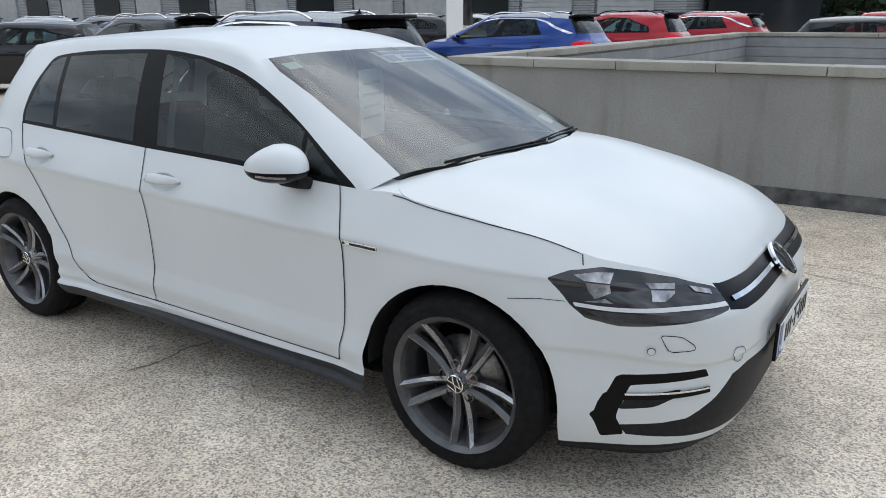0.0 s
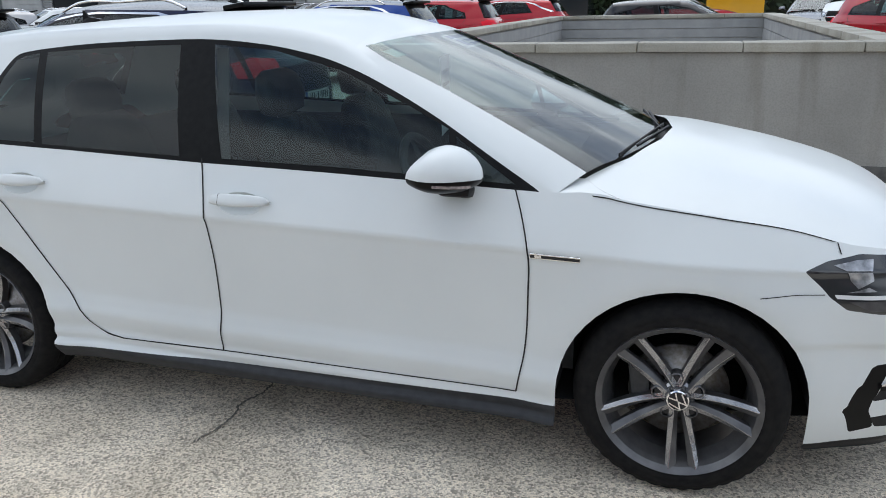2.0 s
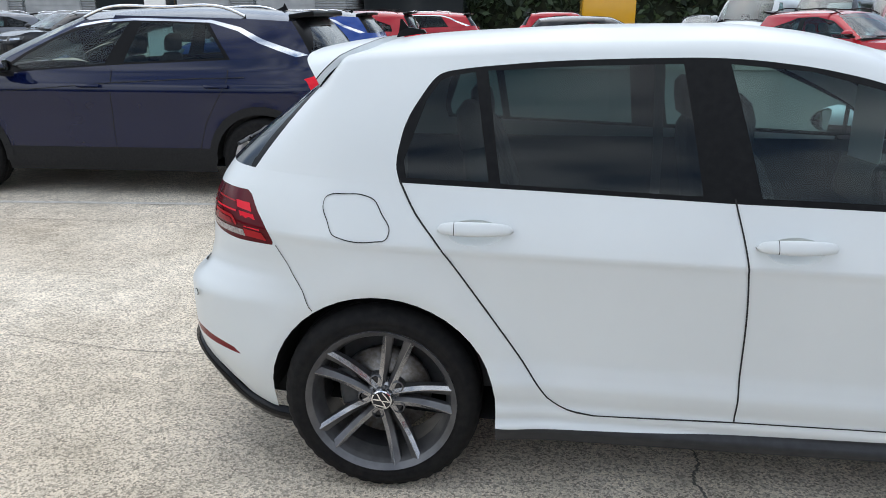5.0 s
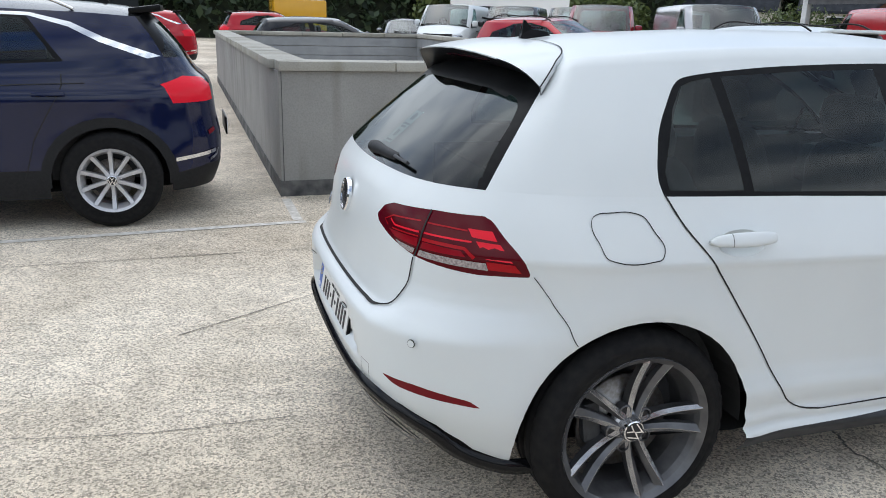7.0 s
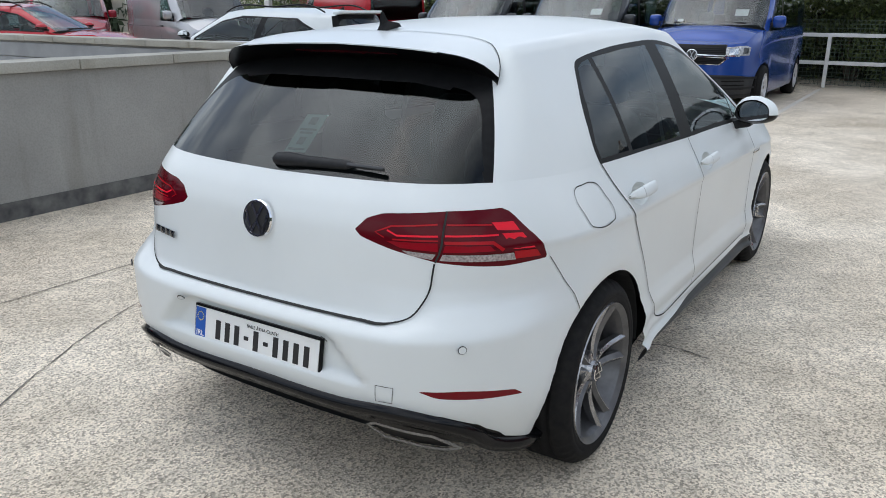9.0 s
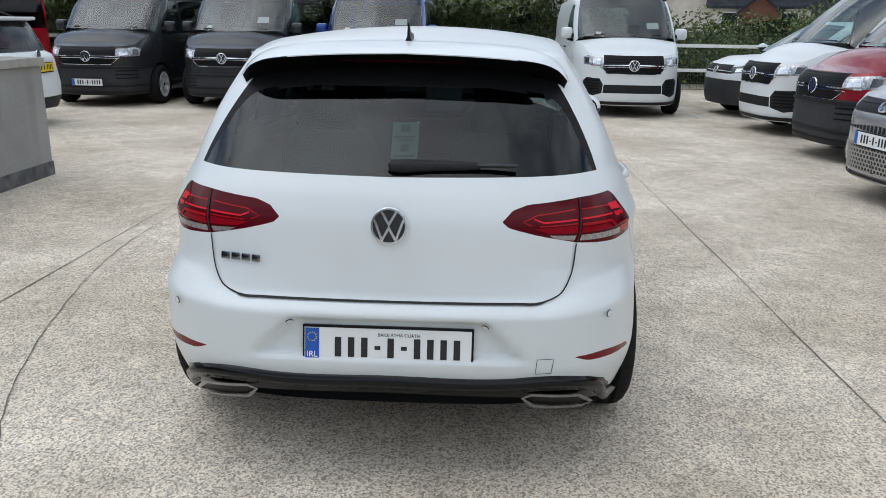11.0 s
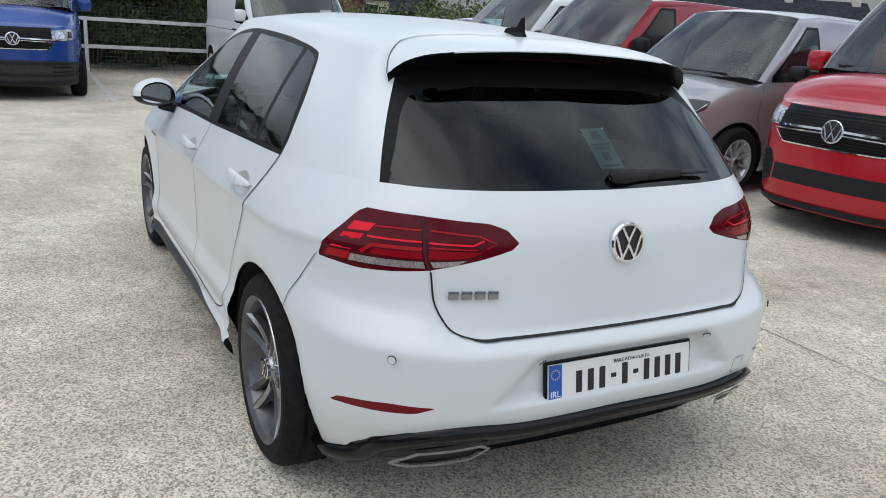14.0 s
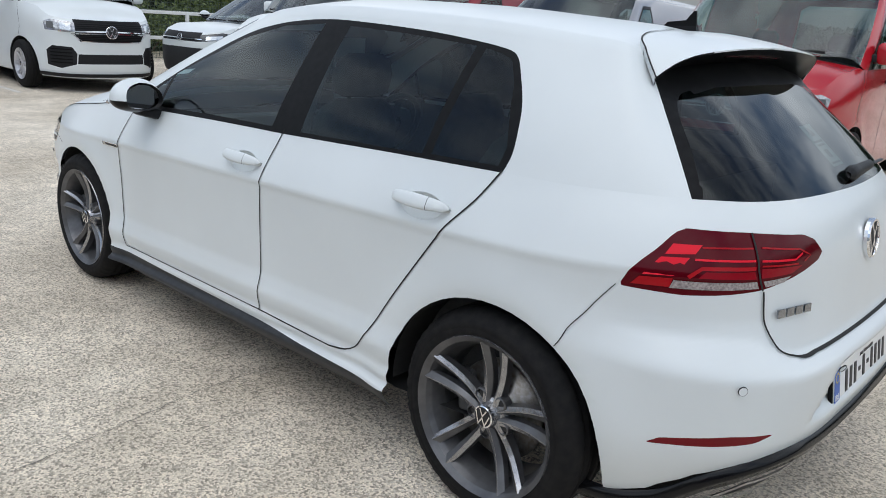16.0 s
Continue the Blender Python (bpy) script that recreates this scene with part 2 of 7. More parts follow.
def part(name, bm, material, parent=None, label="", smooth=False):
    me = bpy.data.meshes.new(name)
    bm.normal_update()
    bm.to_mesh(me)
    bm.free()
    for m in material if isinstance(material, (list, tuple)) else [material]:
        me.materials.append(m)
    if smooth:
        me.polygons.foreach_set("use_smooth", [True] * len(me.polygons))
        me.set_sharp_from_angle(angle=radians(35))
    ob = new(name, me)
    if parent:
        ob.parent = parent
    if label:
        ob["label"] = label
    return ob


def add_box(bm, m, size, bevel=0.0, mi=0):
    """A box, bevelled, of the given full size at the pose m."""
    r = bmesh.ops.create_cube(bm, size=1.0, matrix=m @ Matrix.Diagonal((*size, 1)))
    vs = r["verts"]
    es = list({e for v in vs for e in v.link_edges})
    fs = list({f for v in vs for f in v.link_faces})
    for f in fs:
        f.material_index = mi
    if bevel:
        bmesh.ops.bevel(bm, geom=es, offset=bevel, segments=2, affect="EDGES", profile=0.6)
    return vs


def box(name, m, size, material, parent=None, bevel=0.0, label=""):
    bm = bmesh.new()
    add_box(bm, m, size, bevel)
    return part(name, bm, material, parent, label, bevel > 0)


def add_cyl(bm, m, r1, r2, depth, seg=24, caps=True):
    return bmesh.ops.create_cone(bm, cap_ends=caps, segments=seg, radius1=r1, radius2=r2, depth=depth, matrix=m)["verts"]


def lathe(profile, seg, axis="y", twist=None):
    """Polygons of a profile [(radius, along)] turned about the y axis."""
    out = []
    ring = []
    for i in range(seg):
        a = 2 * math.pi * i / seg
        ring.append([((r + (twist(j, i) if twist else 0)) * math.cos(a), h, (r + (twist(j, i) if twist else 0)) * math.sin(a)) for j, (r, h) in enumerate(profile)])
    for i in range(seg):
        a, b = ring[i], ring[(i + 1) % seg]
        for j in range(len(profile) - 1):
            out.append([a[j], a[j + 1], b[j + 1], b[j]])
    return out


def clip(f, a, b, keep):
    """The part of polygon f (points with a 2D key at 3, 4) on one side of the line a-b."""
    dx, dy = b[0] - a[0], b[1] - a[1]
    d = [keep * (dx * (p[4] - a[1]) - dy * (p[3] - a[0])) for p in f]
    out = []
    for i, p in enumerate(f):
        j = (i + 1) % len(f)
        if d[i] >= -1e-9:
            out.append(p)
        if (d[i] > 1e-9 and d[j] < -1e-9) or (d[i] < -1e-9 and d[j] > 1e-9):
            t = d[i] / (d[i] - d[j])
            out.append(tuple(p[k] + t * (f[j][k] - p[k]) for k in range(5)))
    return out if len(out) > 2 else []


def split(faces, poly):
    """Faces cut by a polygon of the key plane: those inside, those outside."""
    from mathutils.geometry import tessellate_polygon
    tris = tessellate_polygon([[Vector((p[0], p[1], 0)) for p in poly]])
    inside, rest = [], faces
    for t in tris:
        tri = [poly[i] for i in t]
        area = (tri[1][0] - tri[0][0]) * (tri[2][1] - tri[0][1]) - (tri[1][1] - tri[0][1]) * (tri[2][0] - tri[0][0])
        if abs(area) < 1e-9:
            continue
        if area < 0:
            tri = tri[::-1]
        x0, x1 = min(p[0] for p in tri), max(p[0] for p in tri)
        y0, y1 = min(p[1] for p in tri), max(p[1] for p in tri)
        left = []
        for f in rest:
            ks, zs = [p[3] for p in f], [p[4] for p in f]
            if max(ks) <= x0 or min(ks) >= x1 or max(zs) <= y0 or min(zs) >= y1:
                left.append(f)
                continue
            cur, outs = f, []
            for i in range(3):
                a, b = tri[i], tri[(i + 1) % 3]
                o = clip(cur, a, b, -1)
                if o:
                    outs.append(o)
                cur = clip(cur, a, b, 1)
                if not cur:
                    break
            if cur:
                left += outs
                inside.append(cur)
            else:
                left.append(f)
        rest = left
    return inside, rest


def rekey(faces, fn):
    return [[(p[0], p[1], p[2], *fn(p)) for p in f] for f in faces]


def mirrored(faces):
    return [[(p[0], -p[1], p[2], *p[3:]) for p in reversed(f)] for f in faces]


def curve_through(pts, n):
    """n + 1 points of a smooth curve through the given ones, evenly by chord."""
    p = np.array(pts, float)
    d = np.r_[0, np.cumsum(np.linalg.norm(np.diff(p, axis=0), axis=1))]
    t = np.linspace(0, d[-1], n + 1)
    m = np.gradient(p, d, axis=0) if len(p) > 2 else np.repeat((p[1:] - p[:-1]) / d[1], 2, 0)
    k = np.clip(np.searchsorted(d, t, "right") - 1, 0, len(p) - 2)
    h = (d[k + 1] - d[k])[:, None]
    s = ((t - d[k])[:, None]) / h
    return (2 * s**3 - 3 * s**2 + 1) * p[k] + (s**3 - 2 * s**2 + s) * h * m[k] + (-2 * s**3 + 3 * s**2) * p[k + 1] + (s**3 - s**2) * h * m[k + 1]


def smooth_table(x, xs, ys):
    """A smooth line through a table, with no overshoot."""
    xs, ys = np.array(xs, float), np.array(ys, float)
    h, d = np.diff(xs), np.diff(ys) / np.diff(xs)
    m = np.zeros(len(xs))
    m[0], m[-1] = d[0], d[-1]
    for i in range(1, len(xs) - 1):
        m[i] = 0 if d[i - 1] * d[i] <= 0 else 2 * d[i - 1] * d[i] / (d[i - 1] + d[i])
    x = min(max(x, xs[0]), xs[-1])
    k = min(max(int(np.searchsorted(xs, x, "right")) - 1, 0), len(xs) - 2)
    s = (x - xs[k]) / h[k]
    return float((2 * s**3 - 3 * s**2 + 1) * ys[k] + (s**3 - 2 * s**2 + s) * h[k] * m[k] + (-2 * s**3 + 3 * s**2) * ys[k + 1] + (s**3 - s**2) * h[k] * m[k + 1])


class Form:
    """A vehicle's outer form: plan curves stacked by height, unrolled along u from the tail's middle to the nose's middle."""

    def __init__(self, wide, nose, tail, nf, nr, tilt=0.0, axles=(), flare=0.0, wheel_z=0.315, arch=0.36, shelf=None, spread=0.065, crown=None, brow=0.0, ends=None):
        self.shelf, self.spread, self.crown, self.brow, self.ends = shelf, spread, crown, brow, ends
        self.wide, self.nose, self.tail, self.nf, self.nr, self.tilt = wide, nose, tail, nf, nr, tilt
        self.axles, self.flare, self.wheel_z, self.arch = axles, flare, wheel_z, arch
        q = []
        for n, sg in ((nr, -1), (nf, 1)):
            a = [(s, (1 - s**n) ** (1 / n)) for s in np.linspace(0, 0.8, 300)]
            r0 = a[-1][1]
            a += [((1 - r**n) ** (1 / n), r) for r in np.linspace(r0, 0, 300)[1:]]
            a = [(sg * s, r) for s, r in a]
            q += a[::-1] if sg < 0 else a[1:]
        self.q = np.array(q)
        f, t, w = max(nose[1]), max(-v for v in tail[1]), max(wide[1])
        xy = self.q * np.array([1, w])
        xy[:, 0] *= np.where(self.q[:, 0] > 0, f, t)
        self.u = np.r_[0, np.cumsum(np.linalg.norm(np.diff(xy, axis=0), axis=1))]
        self.end = self.u[-1]

    def at(self, u, z):
        q, r = np.interp(u, self.u, self.q[:, 0]), np.interp(u, self.u, self.q[:, 1])
        x = q * smooth_table(z, *self.nose) if q > 0 else -q * smooth_table(z, *self.tail)
        w = smooth_table(z + self.tilt * x, *self.wide)
        if self.ends:
            k = min(max((abs(x) - 1.12) / .36, 0), 1)
            w += (smooth_table(z + self.tilt * x, *self.ends) - w) * k * k * (3 - 2 * k)
        y = r * w
        if self.crown and q < 0:
            x += self.bow(q, y, z)
        if self.shelf and q < 0:
            step = lambda a, b, v: (lambda t: t * t * (3 - 2 * t))(min(max((v - a) / (b - a), 0), 1))
            zs = self.shelf[0] + self.shelf[1] * step(0.50, 0.62, y)
            amount = self.shelf[2] * (1 - (1 - min(max((zs + 0.012 - z) / (zs + 0.012 - 0.604), 0), 1)) ** 2) * step(-1.56, -1.80, x)
            nx, ny = -(abs(q) ** (self.nr - 1)), r ** (self.nr - 1)
            d = math.hypot(nx, ny) or 1
            x, y = x + amount * nx / d, y + amount * ny / d
            reach = .275 + .95 * (.583 - z)
            x += (.030 + .15 * (z - .47)) * step(reach + .045, reach, y) * step(.602, .578, z) * step(.458, .476, z)
        if self.brow and q > 0.6:
            step = lambda a, b, v: (lambda t: t * t * (3 - 2 * t))(min(max((v - a) / (b - a), 0), 1))
            zs = .492 + .03 * step(.62, .80, y)
            k = self.brow * step(zs + .004, zs - .012, z) * (1 - step(zs - .02, zs - .16, z)) * step(.25, .45, y) * step(.60, .85, q)
            x, y = x - k * .8, y - k * .6 * r
        if self.flare and r > 0.5:
            for a in self.axles:
                d = math.hypot(x - a, z - self.wheel_z)
                y += self.flare * math.exp(-(((d - self.arch) / self.spread) ** 2)) * (1 if d > self.arch - 0.01 else 0.9)
        return Vector((x, y, z))

    def bow(self, q, y, z):
        """How far the tail is drawn forward towards its corners."""
        w = np.clip((-q - .70) / .22, 0, 1)
        c = self.crown[0] + (self.crown[1] - self.crown[0]) * min(max((z - .62) / .12, 0), 1)
        return c * y * y * w * w * (3 - 2 * w)

    def side(self, x, z):
        """u of the flank at x."""
        q = x / smooth_table(z, *self.nose) if x > 0 else x / -smooth_table(z, *self.tail)
        return float(np.interp(q, self.q[:, 0], self.u))

    def near(self, x, y, z):
        """u of the place nearest to x, y."""
        xs = self.q[:, 0] * np.where(self.q[:, 0] > 0, smooth_table(z, *self.nose), -smooth_table(z, *self.tail))
        ys = self.q[:, 1] * smooth_table(z + self.tilt * x, *self.wide)
        if self.crown:
            xs = xs + np.where(self.q[:, 0] < 0, self.bow(self.q[:, 0], ys, z), 0)
        return float(self.u[np.argmin((xs - x) ** 2 + (ys - abs(y)) ** 2)])

    def place(self, u, z, out=0.0, side=1):
        """A pose on the skin: x along it, y up it, z outwards. side -1: on the right flank."""
        p = self.at(u, z)
        a = self.at(min(u + 0.01, self.end), z) - self.at(max(u - 0.01, 0), z)
        b = self.at(u, z + 0.01) - self.at(u, z - 0.01)
        if side < 0:
            p.y, a.y, b.y = -p.y, -a.y, -b.y
            a = -a
        a.normalize()
        n = a.cross(b).normalized()
        if n.dot(p - Vector((p.x * 0.3, 0, z))) < 0:
            n, a = -n, -a
        b = n.cross(a)
        m = Matrix((a, b, n)).transposed().to_4x4()
        m.translation = p + n * out
        return m

    def ribbon(self, pts, width=0.005, out=0.0025, step=0.02, closed=False):
        """Polygons of a narrow strip that follows a line of (u, z) on the left flank."""
        pts = list(pts) + ([pts[0]] if closed else [])
        line = []
        for (u0, z0), (u1, z1) in zip(pts, pts[1:]):
            n = max(1, int(math.hypot(u1 - u0, z1 - z0) / step))
            line += [(u0 + (u1 - u0) * i / n, z0 + (z1 - z0) * i / n) for i in range(n)]
        line.append(pts[-1])
        rows = []
        for i, (u, z) in enumerate(line):
            (ua, za), (ub, zb) = line[max(i - 1, 0)], line[min(i + 1, len(line) - 1)]
            if closed and i in (0, len(line) - 1):
                (ua, za), (ub, zb) = line[-2], line[1]
            d = math.hypot(ub - ua, zb - za) or 1
            du, dz = -(zb - za) / d * width / 2, (ub - ua) / d * width / 2
            row = []
            for s in (-1, 1):
                uu = min(max(u + s * du, 0), self.end)
                m = self.place(uu, z + s * dz, out)
                row.append(tuple(m.translation))
            rows.append(row)
        return [[a[0], b[0], b[1], a[1]] for a, b in zip(rows, rows[1:])]

    def sheet(self, poly, out=0.002, res=0.03, key=True):
        """Polygons of a thin sheet that follows the skin inside a polygon of (u, z)."""
        u0, u1 = max(0, min(p[0] for p in poly)), min(self.end, max(p[0] for p in poly))
        z0, z1 = min(p[1] for p in poly), max(p[1] for p in poly)
        nu, nz = max(1, int((u1 - u0) / res)), max(1, int((z1 - z0) / res))
        g = [[(*self.place(u0 + (u1 - u0) * i / nu, z0 + (z1 - z0) * j / nz, out).translation, u0 + (u1 - u0) * i / nu, z0 + (z1 - z0) * j / nz) for j in range(nz + 1)] for i in range(nu + 1)]
        fs = [[g[i][j], g[i + 1][j], g[i + 1][j + 1], g[i][j + 1]] for i in range(nu) for j in range(nz)]
        return split(fs, poly)[0]


# ---------------------------------------------------------------- vehicles
def panels(s):
    """The loose skin of a vehicle's left half (hood and roof whole): polygons with keys, group by group."""
    form, na, nb, nv, ng = s["form"], s["na"], s["nb"], s["nv"], s["ng"]
    ru = [form.near(*p) for p in s["rim"]]
    rz = [p[2] for p in s["rim"]]
    ua = form.side(s["a_x"], s["a_z"])
    us = list(np.linspace(0, ua, na + 1)) + list(np.linspace(ua, form.end, nb + 1))[1:]
    rim = [float(np.interp(u, ru, rz)) for u in us]
    bot = [float(np.interp(u, s.get("bottom_at", [form.end * k for k in (0, .25, .31, .7, 1)]), s["bottom"])) for u in us]
    grid = []
    for u, r, b in zip(us, rim, bot):
        col = []
        for j in range(nv + 1):
            z = b + (r - b) * j / nv
            p = form.at(u, z)
            col.append((p.x, p.y if u not in (0,) else 0.0, z, u, z))
        grid.append(col)
    low = [[grid[i][j], grid[i + 1][j], grid[i + 1][j + 1], grid[i][j + 1]] for i in range(len(us) - 1) for j in range(nv)]
    tu = [form.near(*b) for b, _ in s["top"]]
    T = [Vector([smooth_table(u, tu, [t[k] for _, t in s["top"]]) for k in range(3)]) for u in us[: na + 1]]
    B = [Vector(grid[i][nv][:3]) for i in range(na + 1)]
    n_rear = max(i for i in range(na + 1) if us[i] <= form.near(*s["pillar"]))
    scB = curve_through([tuple(B[-1])] + s["screen_base"], s["ns"])[1:]
    scT = curve_through([tuple(T[-1])] + s["screen_top"], s["ns"])[1:]
    B += [Vector(p) for p in scB]
    T += [Vector(p) for p in scT]
    cols = []
    for i in range(len(B)):
        a, c = B[max(i - 1, 0)], B[min(i + 1, len(B) - 1)]
        t = c - a
        n = Vector((t.y, -t.x, 0))
        n = -n.normalized() if n.length > 1e-9 else Vector((0, 0, 0))
        if i == 0:
            n = Vector((-1, 0, 0))
        if i == len(B) - 1:
            n = Vector((1, 0, 0))
        if n.dot(B[i] - Vector((0, 0, B[i].z))) < 0:
            n = -n
        col = []
        for j in range(ng + 1):
            v = j / ng
            p = B[i].lerp(T[i], v) + n * s["bulge"] * 4 * v * (1 - v)
            if i in (0, len(B) - 1):
                p.y = 0.0
            col.append((p.x, p.y, p.z, p.x, p.z))
        cols.append(col)
    def quads(a, b):
        return [[cols[i][j], cols[i + 1][j], cols[i + 1][j + 1], cols[i][j + 1]] for i in range(a, b) for j in range(ng)]
    rear, flank, screen = quads(0, n_rear), quads(n_rear, na), quads(na, len(cols) - 1)
    nr = s.get("across", 14)
    def slices(edge, centre, power):
        rows = []
        for p in edge:
            c = smooth_table(p[0], *centre) - p[2]
            rows.append([(p[0], p[1] * (1 - 2 * k / nr), p[2] + c * (1 - abs(1 - 2 * k / nr) ** power) * min(1, abs(p[1]) / 0.25), p[0], p[1] * (1 - 2 * k / nr)) for k in range(nr + 1)])
        return [[a[k], b[k], b[k + 1], a[k + 1]] for a, b in zip(rows, rows[1:]) for k in range(nr)]
    roof = slices([tuple(t) for t in T], s["roof"], 2.2)
    hood = slices([grid[i][nv][:3] for i in range(na, len(us))], s["hood"], s.get("hood_power", 2.6))
    return dict(low=low, rear=rear, flank=flank, screen=screen, roof=roof, hood=hood, us=us)


WHEELS = {}


def wheel_meshes(style):
    if style["name"] in WHEELS:
        return WHEELS[style["name"]]
    R, r, w, seg = style["R"], style["r"], style["w"], style["seg"]
    h = w / 2
    def keep(ob):
        me = ob.data
        bpy.data.objects.remove(ob)
        return me
    prof = [(r - 0.012, -h + 0.012), (r + 0.012, -h), (R - 0.05, -h - 0.004), (R - 0.018, -h + 0.008), (R - 0.004, -h + 0.028), (R, -h * 0.55), (R, -h * 0.5), (R - 0.008, -h * 0.47), (R - 0.008, -h * 0.36), (R, -h * 0.33), (R, -0.01), (R - 0.008, -0.006), (R - 0.008, 0.006), (R, 0.01),
            (R, h * 0.33), (R - 0.008, h * 0.36), (R - 0.008, h * 0.47), (R, h * 0.5), (R, h * 0.55), (R - 0.004, h - 0.028), (R - 0.018, h - 0.008), (R - 0.03, h - 0.001), (R - 0.034, h + 0.003), (R - 0.05, h + 0.004), (r + 0.03, h + 0.003), (r + 0.027, h + 0.005), (r + 0.012, h), (r - 0.012, h - 0.012)]
    cut = style.get("tread", True)
    tyre = keep(mesh("tyre", lathe(prof, seg, twist=(lambda j, i: -0.004 if cut and i % 3 == 0 and j in (3, 4, 5, 18, 19, 20) else 0)), RUBBER))
    rimp = [(r - 0.012, -h + 0.012), (r - 0.03, -h + 0.02), (r - 0.035, h * 0.3), (r - 0.02, h - 0.03), (r - 0.012, h - 0.012), (r + 0.006, h + 0.003), (r + 0.008, h - 0.002)]
    polys = [(0 if j >= (5 if style["pairs"] else 4) else 1, f) for n, f in enumerate(lathe(rimp, seg)) for j in [n % (len(rimp) - 1)]]
    # spokes: pairs of ridged bars with a gap between them, or single flat ones
    inset = style.get("inset", 0.0)
    for k in range(style["spokes"]):
        a0 = 2 * math.pi * k / style["spokes"] + math.pi / 2
        for side in ((-1, 1) if style["pairs"] else (0,)):
            n = 8
            rows = []
            for i in range(n + 1):
                t = i / n
                rad = 0.030 + (r - 0.010 - 0.030) * t
                wd = style["bar"][0] + (style["bar"][1] - style["bar"][0]) * t
                off = side * (0.002 + style["splay"] * t + wd / 2)
                top = h - 0.035 + 0.030 * t + 0.012 * (1 - t) ** 3 - 0.012 * math.sin(math.pi * t) - inset * (1 - t)
                dp = 0.038 - 0.010 * t
                if side:
                    ridge = -0.30 + 0.55 * t
                    sect = [(-1, top - dp), (-0.92, top - 0.012), (ridge, top), (ridge + .12, top), (0.92, top - 0.004 - 0.005 * t), (1, top - dp)]
                    sect = [(sx * side, y) for sx, y in sect]
                else:
                    sect = [(-1, top - dp), (-0.86, top - 0.006), (-0.74, top), (0.74, top), (0.86, top - 0.006), (1, top - dp)]
                pts = []
                for sx, y in sect:
                    lx, ly = off + sx * wd / 2, rad
                    pts.append((lx * math.sin(a0) + ly * math.cos(a0), y, -lx * math.cos(a0) + ly * math.sin(a0)))
                rows.append(pts)
            for i in range(n):
                for j in range(5):
                    f = [rows[i][j], rows[i][j + 1], rows[i + 1][j + 1], rows[i + 1][j]]
                    # inner facets and flanks get a darker colour for their duller reflections
                    polys.append(((0 if j in (2, 3) else 1) if side else (0 if j == 2 else 1), f if side <= 0 else f[::-1]))
    if style["pairs"]:
        # pockets round the bolts, between the pairs
        for k in range(style["spokes"]):
            a0 = 2 * math.pi * (k + 0.5) / style["spokes"] + math.pi / 2
            c = (0.060 * math.cos(a0), 0.060 * math.sin(a0))
            wall = [[(c[0] + q * math.cos(v), y, c[1] + q * math.sin(v)) for v in np.linspace(0, 2 * math.pi, 17)[:-1]] for q, y in ((0.024, h - 0.066), (0.021, h - 0.040), (0.0165, h - 0.038), (0.0165, h - 0.066))]
            polys += [(1, [p[i], p[(i + 1) % 16], q[(i + 1) % 16], q[i]]) for p, q in zip(wall, wall[1:]) for i in range(16)]
    hubp = [(0.06, h - 0.07), (0.05, h - 0.046 - inset / 2), (0.042, h - 0.032 - inset), (0.034, h - 0.016 - inset)]
    polys += [(0, f) for f in lathe(hubp, 30)]
    rim = keep(mesh("rim", polys, [ALLOY, ALLOYDARK] if style.get("two", True) else [SILVERRIM, SILVERRIM], smooth=False))
    cap = keep(mesh("hub_cap", [(0, f) for f in lathe([(0.034, h - 0.016 - inset), (0.033, h - 0.006 - inset), (0.029, h - 0.004 - inset)], 28)] + [(1, f) for f in lathe([(0.029, h - 0.004 - inset), (0.015, h - 0.003 - inset), (0.0, h - 0.0025 - inset)], 28)] + emblem_bars(0.028, lambda x, y: (x, h - 0.0012 - inset, y)), [CHROME, INK, CHROME], smooth=False))
    bolt = keep(mesh("bolt", lathe([(0.0125, h - 0.06), (0.0125, h - 0.046), (0.0, h - 0.044)], 6), INK, smooth=False))
    disc = keep(mesh("disc", lathe([(0.07, h - 0.075), (0.075, h - 0.09), (style["disc"], h - 0.09), (style["disc"], h - 0.11), (0.06, h - 0.11)], 40), STEEL))
    bm = bmesh.new()
    add_box(bm, pose(0.115, h - 0.1, 0.02, 0, 8, 0), (0.06, 0.07, 0.13), 0.012)
    ob = part("brake_caliper", bm, DASH)
    cal = keep(ob)
    WHEELS[style["name"]] = (disc, tyre, rim, cap, bolt, cal)
    return WHEELS[style["name"]]


def emblem_bars(R, place, mi=2):
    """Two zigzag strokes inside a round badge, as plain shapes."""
    out = []
    w = R * 0.15
    for line in (((-.44, .86), (0, .10), (.44, .86)), ((-.88, .40), (-.42, -.86), (0, -.10), (.42, -.86), (.88, .40))):
        p = [Vector((a * R, b * R)) for a, b in line]
        rows = []
        for k, q in enumerate(p):
            d0 = (q - p[k - 1]).normalized() if k else (p[1] - q).normalized()
            d1 = (p[k + 1] - q).normalized() if k < len(p) - 1 else d0
            n0, n1 = Vector((-d0.y, d0.x)), Vector((-d1.y, d1.x))
            m = (n0 + n1).normalized()
            m = m * (w / 2 / max(0.35, m.dot(n0)))
            rows.append((q - m, q + m))
        for a, b in zip(rows, rows[1:]):
            out.append((mi, [place(*a[0]), place(*b[0]), place(*b[1]), place(*a[1])]))
    return out


